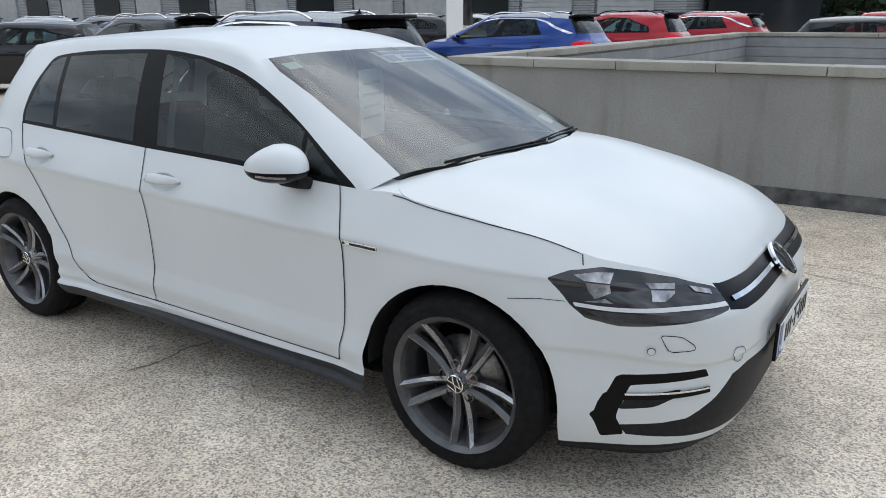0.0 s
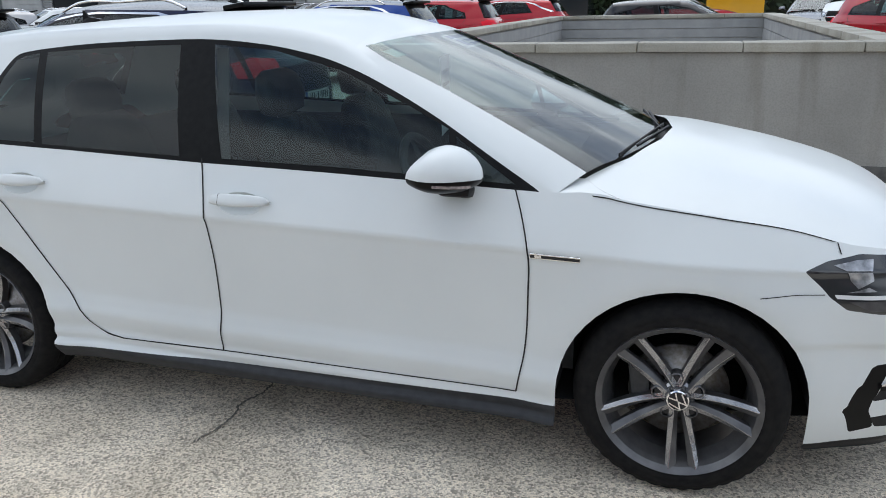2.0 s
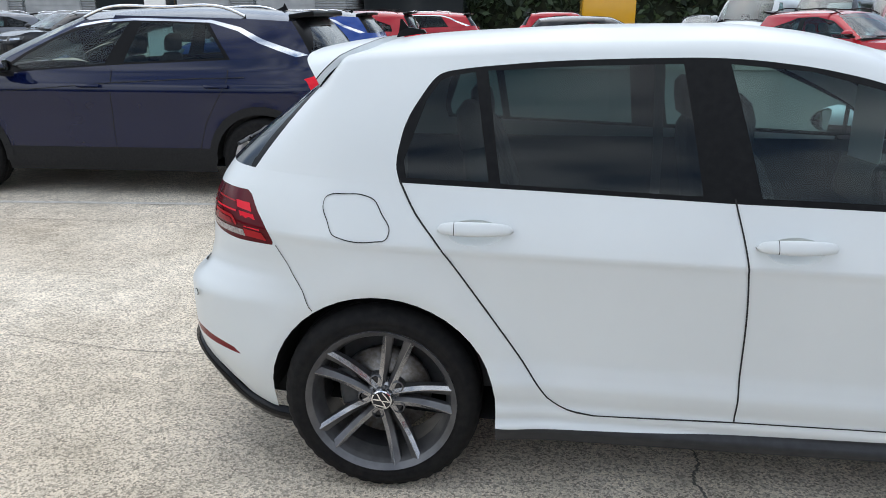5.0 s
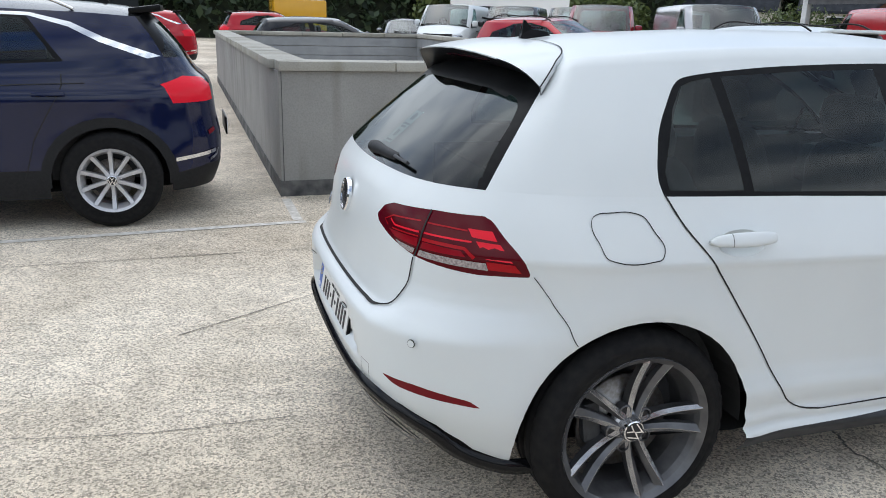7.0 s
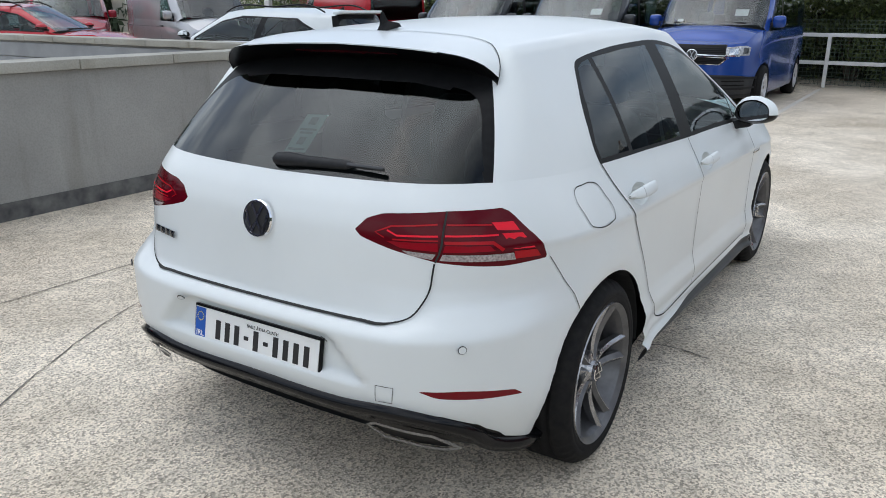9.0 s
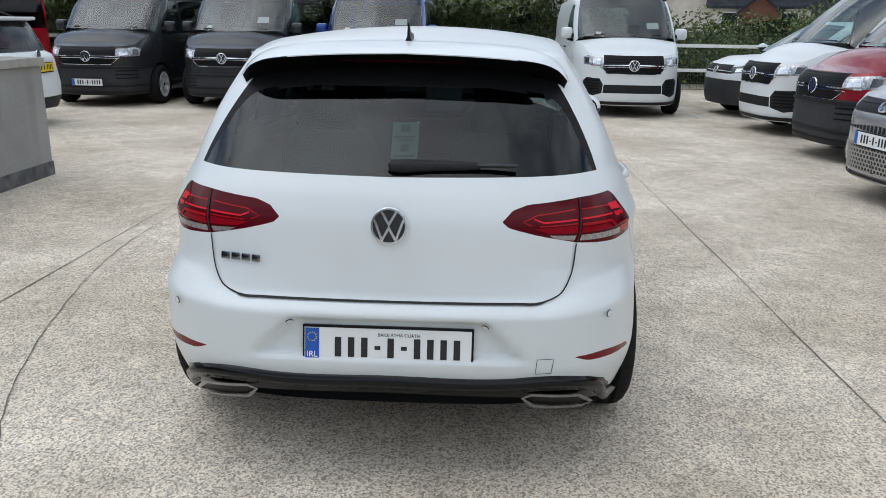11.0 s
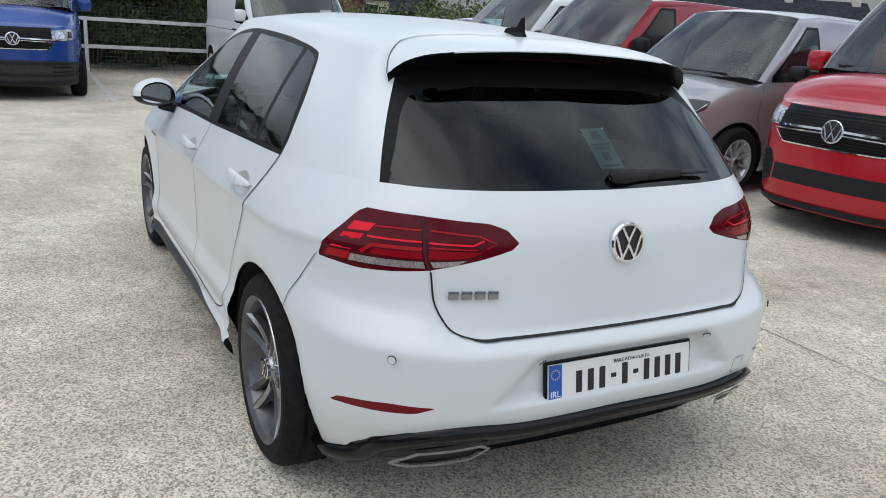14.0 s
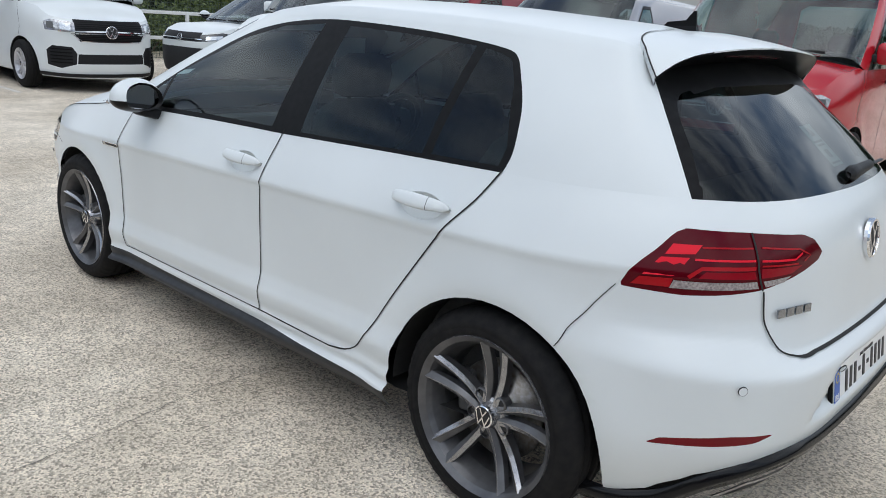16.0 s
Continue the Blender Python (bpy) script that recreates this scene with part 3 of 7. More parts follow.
def add_wheel(car, style, x, y, z, side, spin=0.0):
    disc, tyre, rim, cap, bolt, cal = wheel_meshes(style)
    hub = new("wheel", disc)
    hub.parent = car
    hub.matrix_local = pose(x, side * y, z, 0, spin, 0 if side > 0 else 180)
    for name, me in (("tyre", tyre), ("rim", rim), ("hub_cap", cap)):
        o = new(name, me)
        o.parent = hub
    if style.get("fine"):
        for k in range(5):
            o = new("bolt", bolt)
            o.parent = hub
            a = 2 * math.pi * (k + 0.5) / 5 + math.pi / 2
            o.matrix_local = pose(0.060 * math.cos(a), 0.002, 0.060 * math.sin(a))
        o = new("brake_caliper", cal)
        o.parent = car
        o.matrix_local = pose(x, side * y, z, 0, 0, 0 if side > 0 else 180)
    return hub


GOLF_WHEEL = dict(name="five_pair", R=0.317, r=0.235, w=0.215, seg=132, spokes=5, pairs=True, splay=0.0155, bar=(0.026, 0.035), disc=0.150, fine=True, inset=0.012)
MULTI_WHEEL = dict(name="ten_spoke", R=0.335, r=0.215, w=0.21, seg=60, spokes=10, pairs=False, splay=0, bar=(0.03, 0.034), disc=0.14, two=False)
VAN_WHEEL = dict(name="steel_cover", R=0.340, r=0.212, w=0.21, seg=48, spokes=8, pairs=False, splay=0, bar=(0.04, 0.055), disc=0.14, two=False)


def badge(parent, m, R, name="emblem"):
    """A round chrome badge on a dark disc at pose m (z outwards)."""
    def turned(prof):
        return [[(p[0], p[2], p[1]) for p in f] for f in lathe(prof, 36)]
    polys = [(1, f) for f in turned([(R * 0.9, 0.004), (R * 0.5, 0.005), (0, 0.005)])]
    polys += [(2, f) for f in turned([(R * 1.04, -0.006), (R * 1.04, 0.004), (R * 0.98, 0.009), (R * 0.88, 0.009), (R * 0.86, 0.004)])]
    polys += emblem_bars(R * 0.9, lambda x, y: (x, y, 0.0085), 2)
    ob = mesh(name, polys, [CHROME, INK, CHROME], parent, smooth=False)
    ob.matrix_local = m
    return ob


def number_plate(parent, m, w=0.52, h=0.111, ground=None, frame=True, band=True, detail=False):
    """A plate at pose m (x along, y up, z out) whose characters are plain bars."""
    p = box("number_plate", pose(0, 0, 0), (w + 0.014, h + 0.024, 0.012), GLOSSBLACK if frame else PLATEWHITE, parent, 0.003, "number plate in a black holder, characters as plain bars")
    p.matrix_local = m
    box("plate_sheet", pose(0, 0.004, 0.0075), (w, h, 0.003), ground or PLATEWHITE, p)
    if band:
        box("blue_band", pose(-w / 2 + 0.024, 0.004, 0.0085), (0.044, h - 0.004, 0.003), PLATEBLUE, p)
    x0 = -w / 2 + (0.105 if band else 0.04)
    xs = [x0 + i * (w / 2 - 0.045 - x0) / 9 for i in range(10)]
    for i, x in enumerate(xs):
        if i in (3, 5):
            box("bar", pose(x, 0.0, 0.0095), (0.018, 0.012, 0.0024), INK, p)
        else:
            box("bar", pose(x, 0.0 if detail else 0.004, 0.0095), (0.020, 0.062 if detail else h * 0.62, 0.0024), INK, p)
    if detail:
        box("bar", pose(-0.09, -0.0605, 0.0065), (0.13, 0.006, 0.003), WHITEINK, p, label="white bar of dealer lettering")
        box("bar", pose(0.18, -0.0605, 0.0065), (0.07, 0.005, 0.003), INKGREY, p)
        text(p, "BAILE ÁTHA CLIATH", 0.0145, pose(0.035, 0.0405, 0.0098), INK)
        text(p, "IRL", 0.026, pose(-w / 2 + 0.024, -0.026, 0.0105), WHITEINK)
        for k in range(12):
            a = 2 * math.pi * k / 12
            box("star", pose(-w / 2 + 0.024 + 0.0135 * math.cos(a), 0.03 + 0.0135 * math.sin(a), 0.0104, 0, 0, 45), (0.0032, 0.0032, 0.0012), YELLOWINK, p)
    return p


def text(parent, body, size, m, material):
    cu = bpy.data.curves.new("lettering", "FONT")
    cu.body, cu.size, cu.align_x, cu.align_y, cu.extrude = body, size, "CENTER", "CENTER", 0.0004
    tmp = bpy.data.objects.new("lettering", cu)
    me = bpy.data.meshes.new_from_object(tmp)
    bpy.data.objects.remove(tmp)
    me.materials.clear()
    me.materials.append(material)
    ob = new("lettering", me)
    ob.parent = parent
    ob.matrix_local = m
    return ob


def seat(parent, x, y, z=0.30, rear=False):
    """A cushion, a waisted backrest with raised bolsters, and a head restraint on two posts."""
    n = 28

    def loft(rows):
        """Soft rings (x, z, half width, half depth, hollow) joined into one closed form."""
        rings = []
        for cx, cz, hw, hd, hollow in rows:
            ring = []
            for a in np.linspace(0, 2 * math.pi, n + 1)[:-1]:
                c, q = math.cos(a), math.sin(a)
                py = hw * math.copysign(abs(c) ** .45, c)
                px = hd * math.copysign(abs(q) ** .6, q)
                if q > 0:
                    px -= hollow * (1 - (py / hw) ** 2)
                ring.append((x + cx + px, y + py, z + cz))
            rings.append(ring)
        return [[p[k], p[(k + 1) % n], r[(k + 1) % n], r[k]] for p, r in zip(rings, rings[1:]) for k in range(n)] + [rings[0][::-1], rings[-1]]

    low = .86 if rear else .90
    back = [(-.20, .16, .20, .03, 0), (-.21, .18, .235, .08, .02), (-.245, .34, .245, .085, .035), (-.29, .54, .238, .08, .035), (-.335, .70, .205, .07, .02), (-.352, .77, .165, .055, .01), (-.362, .805, .12, .03, 0)]
    head = [(-.375, low - .085, .09, .02, 0), (-.372, low - .07, .125, .045, .008), (-.378, low, .135, .052, .012), (-.388, low + .055, .115, .045, .006), (-.394, low + .08, .08, .02, 0)]
    polys = loft(back) + loft(head)
    polys += [[(x + u, y + v * w2, z + h2) for u, h2, v in q] for w2 in (.235,) for q in ([(-.24, .16, -1), (.27, .22, -1), (.27, .08, -1), (-.24, .06, -1)], [(-.24, .16, 1), (.27, .22, 1), (.27, .08, 1), (-.24, .06, 1)], [(-.24, .16, -1), (.27, .22, -1), (.27, .22, 1), (-.24, .16, 1)], [(.27, .22, -1), (.27, .08, -1), (.27, .08, 1), (.27, .22, 1)])]
    ob = mesh("seat", polys, CLOTH, parent)
    for sg in (-1, 1):
        box("head_restraint_post", pose(x - .372, y + sg * .06, z + low - .07, 0, -8, 0), (.012, .012, .10), CHROME, ob, .003)
    return ob


def interior(car, s):
    """A dark tub, a dashboard, a wheel and seats behind the glass."""
    t = s["cabin"]
    x0, x1, w, zt, dash = t["x0"], t["x1"], t["w"], t["z"], t["dash"]
    f = 0.32
    P = lambda x, y, z: (x, y, z)
    polys = [[P(x0, -w, f), P(x1, -w, f), P(x1, w, f), P(x0, w, f)]]
    for sg in (-1, 1):
        polys.append([P(x0, sg * w, f), P(x1, sg * w, f), P(x1, sg * w, zt), P(x0, sg * w, zt)])
    polys.append([P(x0, -w, f), P(x0, w, f), P(x0, w, zt), P(x0, -w, zt)])
    polys.append([P(x1, -w, f), P(x1, w, f), P(x1, w, zt - 0.05), P(x1, -w, zt - 0.05)])
    mesh("cabin_tub", polys, DASH, car, smooth=False)
    bm = bmesh.new()
    d = t["dash_depth"]
    add_box(bm, pose(dash, 0, zt - 0.17, 0, 8, 0), (d, 2 * w - 0.02, 0.22), 0.06)
    add_box(bm, pose(dash - d / 2 + 0.02, t["driver"], zt - 0.05, 0, 8, 0), (0.20, 0.34, 0.09), 0.035)
    part("dashboard", bm, DASH, car, smooth=True)
    if t.get("fine"):
        ring = []
        m = pose(dash - d / 2 - 0.16, t["driver"], zt - 0.10, 0, 66, 0)
        for f4 in lathe([(0.185 + 0.016 * math.cos(a), 0.016 * math.sin(a)) for a in np.linspace(0, 2 * math.pi, 9)], 40):
            ring.append([m @ Vector((p[0], p[2], p[1])) for p in f4])
        for a in (0, math.pi, -math.pi / 2):
            c, sn = math.cos(a), math.sin(a)
            ring.append([m @ Vector((c * r - sn * o, sn * r + c * o, 0.004)) for r, o in ((0.03, -0.03), (0.18, -0.02), (0.18, 0.02), (0.03, 0.03))])
        ring += [[m @ Vector((p[0], p[2], p[1])) for p in f4] for f4 in lathe([(0.07, 0.0), (0.06, 0.02), (0, 0.025)], 20)]
        mesh("steering_wheel", ring, DASH, car)
    if t.get("fine"):
        for sg in (-1, 1):
            belt = [(-.30, .560, 1.33), (-.285, .60, 1.22), (-.27, .66, 1.05), (-.255, .695, .90), (-.25, .70, .45)]
            mesh("seat_belt", [[(a[0] - .023, sg * a[1], a[2]), (a[0] + .023, sg * a[1], a[2]), (b[0] + .023, sg * b[1], b[2]), (b[0] - .023, sg * b[1], b[2])] for a, b in zip(belt, belt[1:])], BELT, car, "pale grey webbing belt")
    for x, r in t["seats"]:
        for sg in (-1, 1):
            seat(car, x, sg * w * 0.5, t.get("floor", 0.26), r)


def mirror_pair(car, m, size, shell, split_low=True, boxy=False):
    """Door mirrors: a drop-shaped painted shell over a dark base and foot, with a real mirror on its back."""
    e0, e1, grow = (0.5, 0.5, 4.5) if boxy else (0.75, 0.85, 2.2)
    for sg in (1, -1):
        L, H, D = size
        nu, nv = 24, 12
        g = []
        for i in range(nu + 1):
            a = 2 * math.pi * i / nu
            row = []
            for j in range(nv + 1):
                t = j / nv
                k = max(0.0, 1 - t**grow) ** (1 / grow) * (0.94 + 0.06 * min(1.0, t / 0.12)) if boxy else (0.80 + 0.20 * math.sin(math.pi * t / 0.6) if t < 0.3 else max(0.0, 1 - ((t - 0.3) / 0.7) ** 1.9) ** 0.75)
                cy = abs(math.cos(a)) ** e0 * math.copysign(1, math.cos(a))
                cz = abs(math.sin(a)) ** e1 * math.copysign(1, math.sin(a))
                if cz < 0 and not boxy:
                    cz *= 0.62
                taper = 1.0 if boxy else 1 - 0.22 * max(0.0, cy * sg)
                row.append((D * t - (0 if boxy else 0.3 * sg * t * L / 2 * cy * k) - (0 if boxy else 0.034 * (1 - cz * cz) * (1 - t) ** 2), L / 2 * cy * k, H / 2 * cz * k * taper))
            g.append(row)
        upper, lower = [], []
        for i in range(nu):
            (lower if split_low and math.sin(2 * math.pi * (i + 0.5) / nu) < -0.12 else upper).extend([[g[i][j], g[i + 1][j], g[i + 1][j + 1], g[i][j + 1]] for j in range(nv)])
        x, y, z = m
        ob = mesh("door_mirror", upper, shell, car, "painted door mirror shell on a black base")
        ob.matrix_local = pose(x, sg * y, z, 0, 2, sg * 8)
        if lower:
            mesh("mirror_base", lower, GLOSSBLACK, ob, "black lower half")
            line = [(D * t * 1.02, L / 2 * math.copysign(1, c) * 0 + L / 2 * 1.01 * c * max(0.0, 1 - t**grow) ** (1 / grow), -0.012) for t in (0.35, 0.6, 0.8, 0.92) for c in (sg,)]
            mesh("indicator", [[(p[0], p[1], p[2] - .004), (q[0], q[1], q[2] - .004), (q[0], q[1], q[2] + .004), (p[0], p[1], p[2] + .004)] for p, q in zip(line, line[1:])], LENSCLEAR, ob)
        rimf = [[g[i][0], g[(i + 1) % nu][0], (g[(i + 1) % nu][0][0] * .6 + 0.004, g[(i + 1) % nu][0][1] * 0.9, g[(i + 1) % nu][0][2] * 0.88), (g[i][0][0] * .6 + 0.004, g[i][0][1] * 0.9, g[i][0][2] * 0.88)] for i in range(nu)]
        mesh("mirror_rim", rimf, GLOSSBLACK, ob)
        mesh("mirror_glass", [[(-0.004 if not boxy else 0.003, g[i][0][1] * 0.9, g[i][0][2] * 0.88) for i in range(nu)]], MIRROR, ob)
        bm = bmesh.new()
        if boxy:
            add_box(bm, pose(0.06, -sg * L * 0.56, -H * 0.22, sg * 6, 0, 0), (0.08, L * 0.42, H * 0.34), 0.02)
        else:
            add_box(bm, pose(0.055, -sg * L * 0.42, -H * 0.36, sg * 14, 0, sg * -12), (0.10, L * 0.62, 0.045), 0.016)
        part("mirror_foot", bm, TRIM, ob, smooth=True)


def vehicle(name, s, shell, label, category="car", m=None, group="", driver_right=True):
    """Builds one vehicle out of its plan s: skin panels, openings, panes, lamps, wheels, cabin."""
    car = new(name)
    tagged(car, label, category, group)
    form = s["form"]
    P = panels(s)
    low = P["low"]
    U = lambda p: (form.near(*p), p[2])
    roof_mat = s.get("roof_mat", shell)
    # wheel arches, keyed by x and z
    low = rekey(low, lambda p: (p[0], p[2]))
    for ax in form.axles:
        ring = [(ax + s["arch"][0] * 1.0, 0.0)] + [(ax + s["arch"][0] * math.cos(a), form.wheel_z + s["arch"][1] * math.sin(a)) for a in np.linspace(0, math.pi, 24)] + [(ax - s["arch"][0] * 1.0, 0.0)]
        _, low = split(low, ring)
    for nm, poly, mt, lb in s.get("flank_parts", ()):
        got, low = split(low, poly)
        if mt == "cut":
            continue
        mt = mt or shell
        if got:
            mesh(nm, got, mt, car, lb, skin=True)
            mesh(nm, mirrored(got), mt, car, lb, skin=True)
    seen = {}

    def unroll(p):
        k = (round(p[0], 5), round(p[1], 5), round(p[2], 5))
        if k not in seen:
            seen[k] = form.near(p[0], p[1], p[2])
        return (seen[k], p[2])

    low = rekey(low, unroll)
    for nm, poly, mt, lb, pair in s.get("wrap_parts", ()):
        got, low = split(low, [U(p) if len(p) == 3 else p for p in poly])
        if not got:
            continue
        if pair:
            mesh(nm, got, mt or shell, car, lb, skin=True)
            mesh(nm, mirrored(got), mt or shell, car, lb, skin=True)
        else:
            mesh(nm, got + mirrored(got), mt or shell, car, lb, skin=True)
    mesh("body", low + mirrored(low), s.get("body_mat", shell), car, skin=True)
    # upper part
    flank = P["flank"]
    got, pillar = split(flank, s["dlo"]) if s.get("dlo") else ([], flank)
    frame = got
    for poly, mt in s.get("panes", ()):
        g, frame = split(frame, poly)
        if g:
            mesh("side_window", g, mt, car, skin=True)
            mesh("side_window", mirrored(g), mt, car, skin=True)
    if frame:
        if s.get("frame_mat"):
            mesh("window_surround", frame, s["frame_mat"], car, skin=True)
            mesh("window_surround", mirrored(frame), s["frame_mat"], car, skin=True)
    for nm, poly, mt in s.get("pillar_parts", ()):
        g, pillar = split(pillar, poly)
        if g:
            mesh(nm, g, mt, car)
            mesh(nm, mirrored(g), mt, car)
    rear = rekey(P["rear"], lambda p: (p[1], p[2]))
    if s.get("rear_pane"):
        g, rear = split(rear, s["rear_pane"])
        mesh("rear_window", g + mirrored(g), s.get("rear_glass", PRIVACY), car, skin=True)
    mesh("tailgate_surround", rear + mirrored(rear), s.get("rear_mat", shell), car, skin=True)
    ne = s.get("screen_edge", 1) * s["ng"]
    P["screen"], edge0 = P["screen"][ne:], P["screen"][:ne]
    scr = rekey(P["screen"], lambda p: (p[1], p[2]))
    edge, rest = split(scr, [(s["screen_w"][0] , 0), (2, 0), (2, 3), (s["screen_w"][1], 3)]) if s.get("screen_w") else ([], scr)
    mesh("windscreen", rest + mirrored(rest), s.get("pane", PANE), car, skin=True)
    if edge:
        mesh("windscreen_pillar", edge, shell, car, skin=True)
        mesh("windscreen_pillar", mirrored(edge), shell, car, skin=True)
    frame_skin = pillar + mirrored(pillar) + edge0 + mirrored(edge0)
    if roof_mat is shell:
        mesh("roof_shell", P["roof"] + frame_skin, shell, car, skin=True)
    else:
        mesh("roof", P["roof"], roof_mat, car, skin=True)
        mesh("pillar_frame", frame_skin, shell, car, skin=True)
    hood = P["hood"]
    if s.get("cowl"):
        g, hood = split(hood, s["cowl"])
        g = [[(p[0], p[1], p[2] - s.get("cowl_drop", 0)) for p in f] for f in g]
        mesh("cowl", g, TRIM, car, skin=True)
    mesh("bonnet", hood, shell, car, skin=True)
    for nm, faces, mt, pair in s.get("overlays", ()):
        if pair == "right":
            mesh(nm, mirrored(faces), mt, car)
        elif pair:
            mesh(nm, faces, mt, car)
            mesh(nm, mirrored(faces), mt, car)
        else:
            mesh(nm, faces + mirrored(faces), mt, car)
    # underside and wheel wells: near-black sheets, the shade put into their colour
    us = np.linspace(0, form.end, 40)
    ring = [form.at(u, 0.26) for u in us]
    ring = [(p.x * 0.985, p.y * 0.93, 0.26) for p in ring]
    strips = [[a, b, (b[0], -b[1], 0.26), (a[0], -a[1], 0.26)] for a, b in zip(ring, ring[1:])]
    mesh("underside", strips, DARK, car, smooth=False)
    wd = max(form.wide[1])
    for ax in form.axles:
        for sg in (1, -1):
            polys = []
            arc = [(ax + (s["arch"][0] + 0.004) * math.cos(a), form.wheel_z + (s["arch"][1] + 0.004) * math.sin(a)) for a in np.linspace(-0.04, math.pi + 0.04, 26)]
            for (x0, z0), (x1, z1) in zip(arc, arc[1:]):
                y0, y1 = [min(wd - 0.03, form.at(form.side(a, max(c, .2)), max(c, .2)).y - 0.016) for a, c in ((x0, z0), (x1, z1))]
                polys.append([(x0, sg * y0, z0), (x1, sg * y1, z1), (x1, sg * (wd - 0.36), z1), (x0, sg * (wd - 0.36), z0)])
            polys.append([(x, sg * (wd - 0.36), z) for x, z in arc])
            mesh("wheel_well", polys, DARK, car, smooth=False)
    for i, ax in enumerate(form.axles):
        for sg in (1, -1):
            add_wheel(car, s["wheel"], ax, s["track"], form.wheel_z, sg, s.get("spin", ((0, 0), (0, 0)))[i][0 if sg > 0 else 1])
    if s.get("cabin"):
        interior(car, s)
    if s.get("mirror"):
        mirror_pair(car, s["mirror"], s["mirror_size"], s.get("mirror_mat", shell), not s.get("boxy"), s.get("boxy", False))
    if s.get("plate"):
        px, pz, tilt = s["plate"]
        number_plate(car, Matrix.Translation((px, 0, pz)) @ Matrix(((0, 0, 1, 0), (1, 0, 0, 0), (0, 1, 0, 0), (0, 0, 0, 1))))
    if s.get("rear_plate"):
        px, pz, mt = s["rear_plate"]
        number_plate(car, Matrix.Translation((px, 0, pz)) @ Matrix(((0, 0, -1, 0), (-1, 0, 0, 0), (0, 1, 0, 0), (0, 0, 0, 1))), ground=mt)
    if s.get("emblem"):
        u, z, R = s["emblem"]
        badge(car, form.place(form.end - 1e-4, z, 0.012), R)
    for ob in car.children:
        if ob.name.split(".")[0] in ("windscreen", "side_window", "rear_window"):
            ob.visible_shadow = False
    for fn in s.get("extras", ()):
        fn(car, form, shell)
    if m is not None:
        car.matrix_world = m
    return car


# ---------------------------------------------------------------- the white hatchback
hf = Form(([.10, .15, .19, .2, .238, .248, .257, .265, .277, .29, .302, .315, .345, .375, .41, .455, .6, .72, .772, .788, .80, .86, .95, 1.02, 1.1], [.79, .82, .850, .858, .879, .874, .858, .859, .863, .864, .859, .858, .864, .867, .858, .8495, .8525, .859, .863, .868, .864, .838, .795, .768, .745]),
          ([.10, .17, .2, .25, .3, .45, .55, .62, .68, .72, .8, .9, 1.05], [2.03, 2.07, 2.11, 2.135, 2.15, 2.162, 2.162, 2.15, 2.105, 2.06, 1.98, 1.86, 1.7]),
          ([.10, .25, .3, .36, .40, .45, .58, .61, .645, .66, .75, .88, .95, 1.012, 1.1], [-1.84, -1.93, -1.96, -1.995, -2.015, -2.026, -2.03, -2.03, -2.022, -2.014, -2.002, -1.985, -1.96, -1.918, -1.85]),
          5.0, 6.0, 0.032, (1.31, -1.31), 0.022, 0.315, 0.372, (.632, .058, .036), 0.09, (.06, .15), 0.012,
          ([.10, .15, .19, .25, .30, .36, .41, .455, .6, .72, .772, .788, .80, .86, .95, 1.02, 1.1], [.79, .805, .818, .832, .841, .847, .849, .8495, .8525, .859, .863, .868, .864, .838, .795, .768, .745]))
S = lambda x, z: (hf.side(x, z), z)
N = lambda x, y, z: (hf.near(x, y, z), z)
FRONT_SEAM = [(.80, .93), (.831, .844), (.853, .758), (.855, .616), (.846, .426), (.822, .292)]
B_SEAM = [(-.281, .98), (-.25, .835), (-.232, .671), (-.229, .49), (-.233, .308)]
REAR_SEAM = [(-1.25, 1.01), (-1.201, .925), (-1.135, .845), (-.994, .655), (-.885, .50), (-.822, .405), (-.785, .358), (-.74, .328), (-.65, .310)]
LAMP = [(4.408, .737), (4.486, .762), (4.604, .777), (4.708, .767), (4.812, .747), (4.93, .707), (4.917, .647), (4.838, .637), (4.747, .627), (4.63, .617), (4.538, .612), (4.447, .627), (4.421, .662), (4.415, .707)]
TAIL = [(.938, .801), (.794, .954), (.635, .953), (.443, .939), (.39, .922), (.353, .890), (.37, .872), (.443, .851), (.595, .818), (.70, .806), (.781, .799)]


def rounded(poly, k=0.22):
    """A closed outline with its corners cut twice."""
    for _ in range(2):
        out = []
        for i, p in enumerate(poly):
            a, b = poly[i - 1], poly[(i + 1) % len(poly)]
            out += [tuple(p[c] + (a[c] - p[c]) * k for c in range(len(p))), tuple(p[c] + (b[c] - p[c]) * k for c in range(len(p)))]
        poly = out
    return poly


DLO = [(-1.25, 1.0), (-1.267, 1.059), (-1.242, 1.179), (-1.169, 1.292), (-1.134, 1.318), (-1.037, 1.332), (-.828, 1.35), (-.606, 1.359), (-.359, 1.364), (-.215, 1.357), (-.045, 1.337), (.121, 1.302), (.267, 1.25), (.425, 1.177), (.563, 1.106), (.726, 1.01), (.885, .918), (.875, .905), (.6, .90), (-.28, .93), (-1.2, .95)]


def smooth_line(pts, n=36):
    return [(p[0], p[1]) for p in curve_through([(x, 0, z) for x, z in pts], n)[:, [0, 2]]]


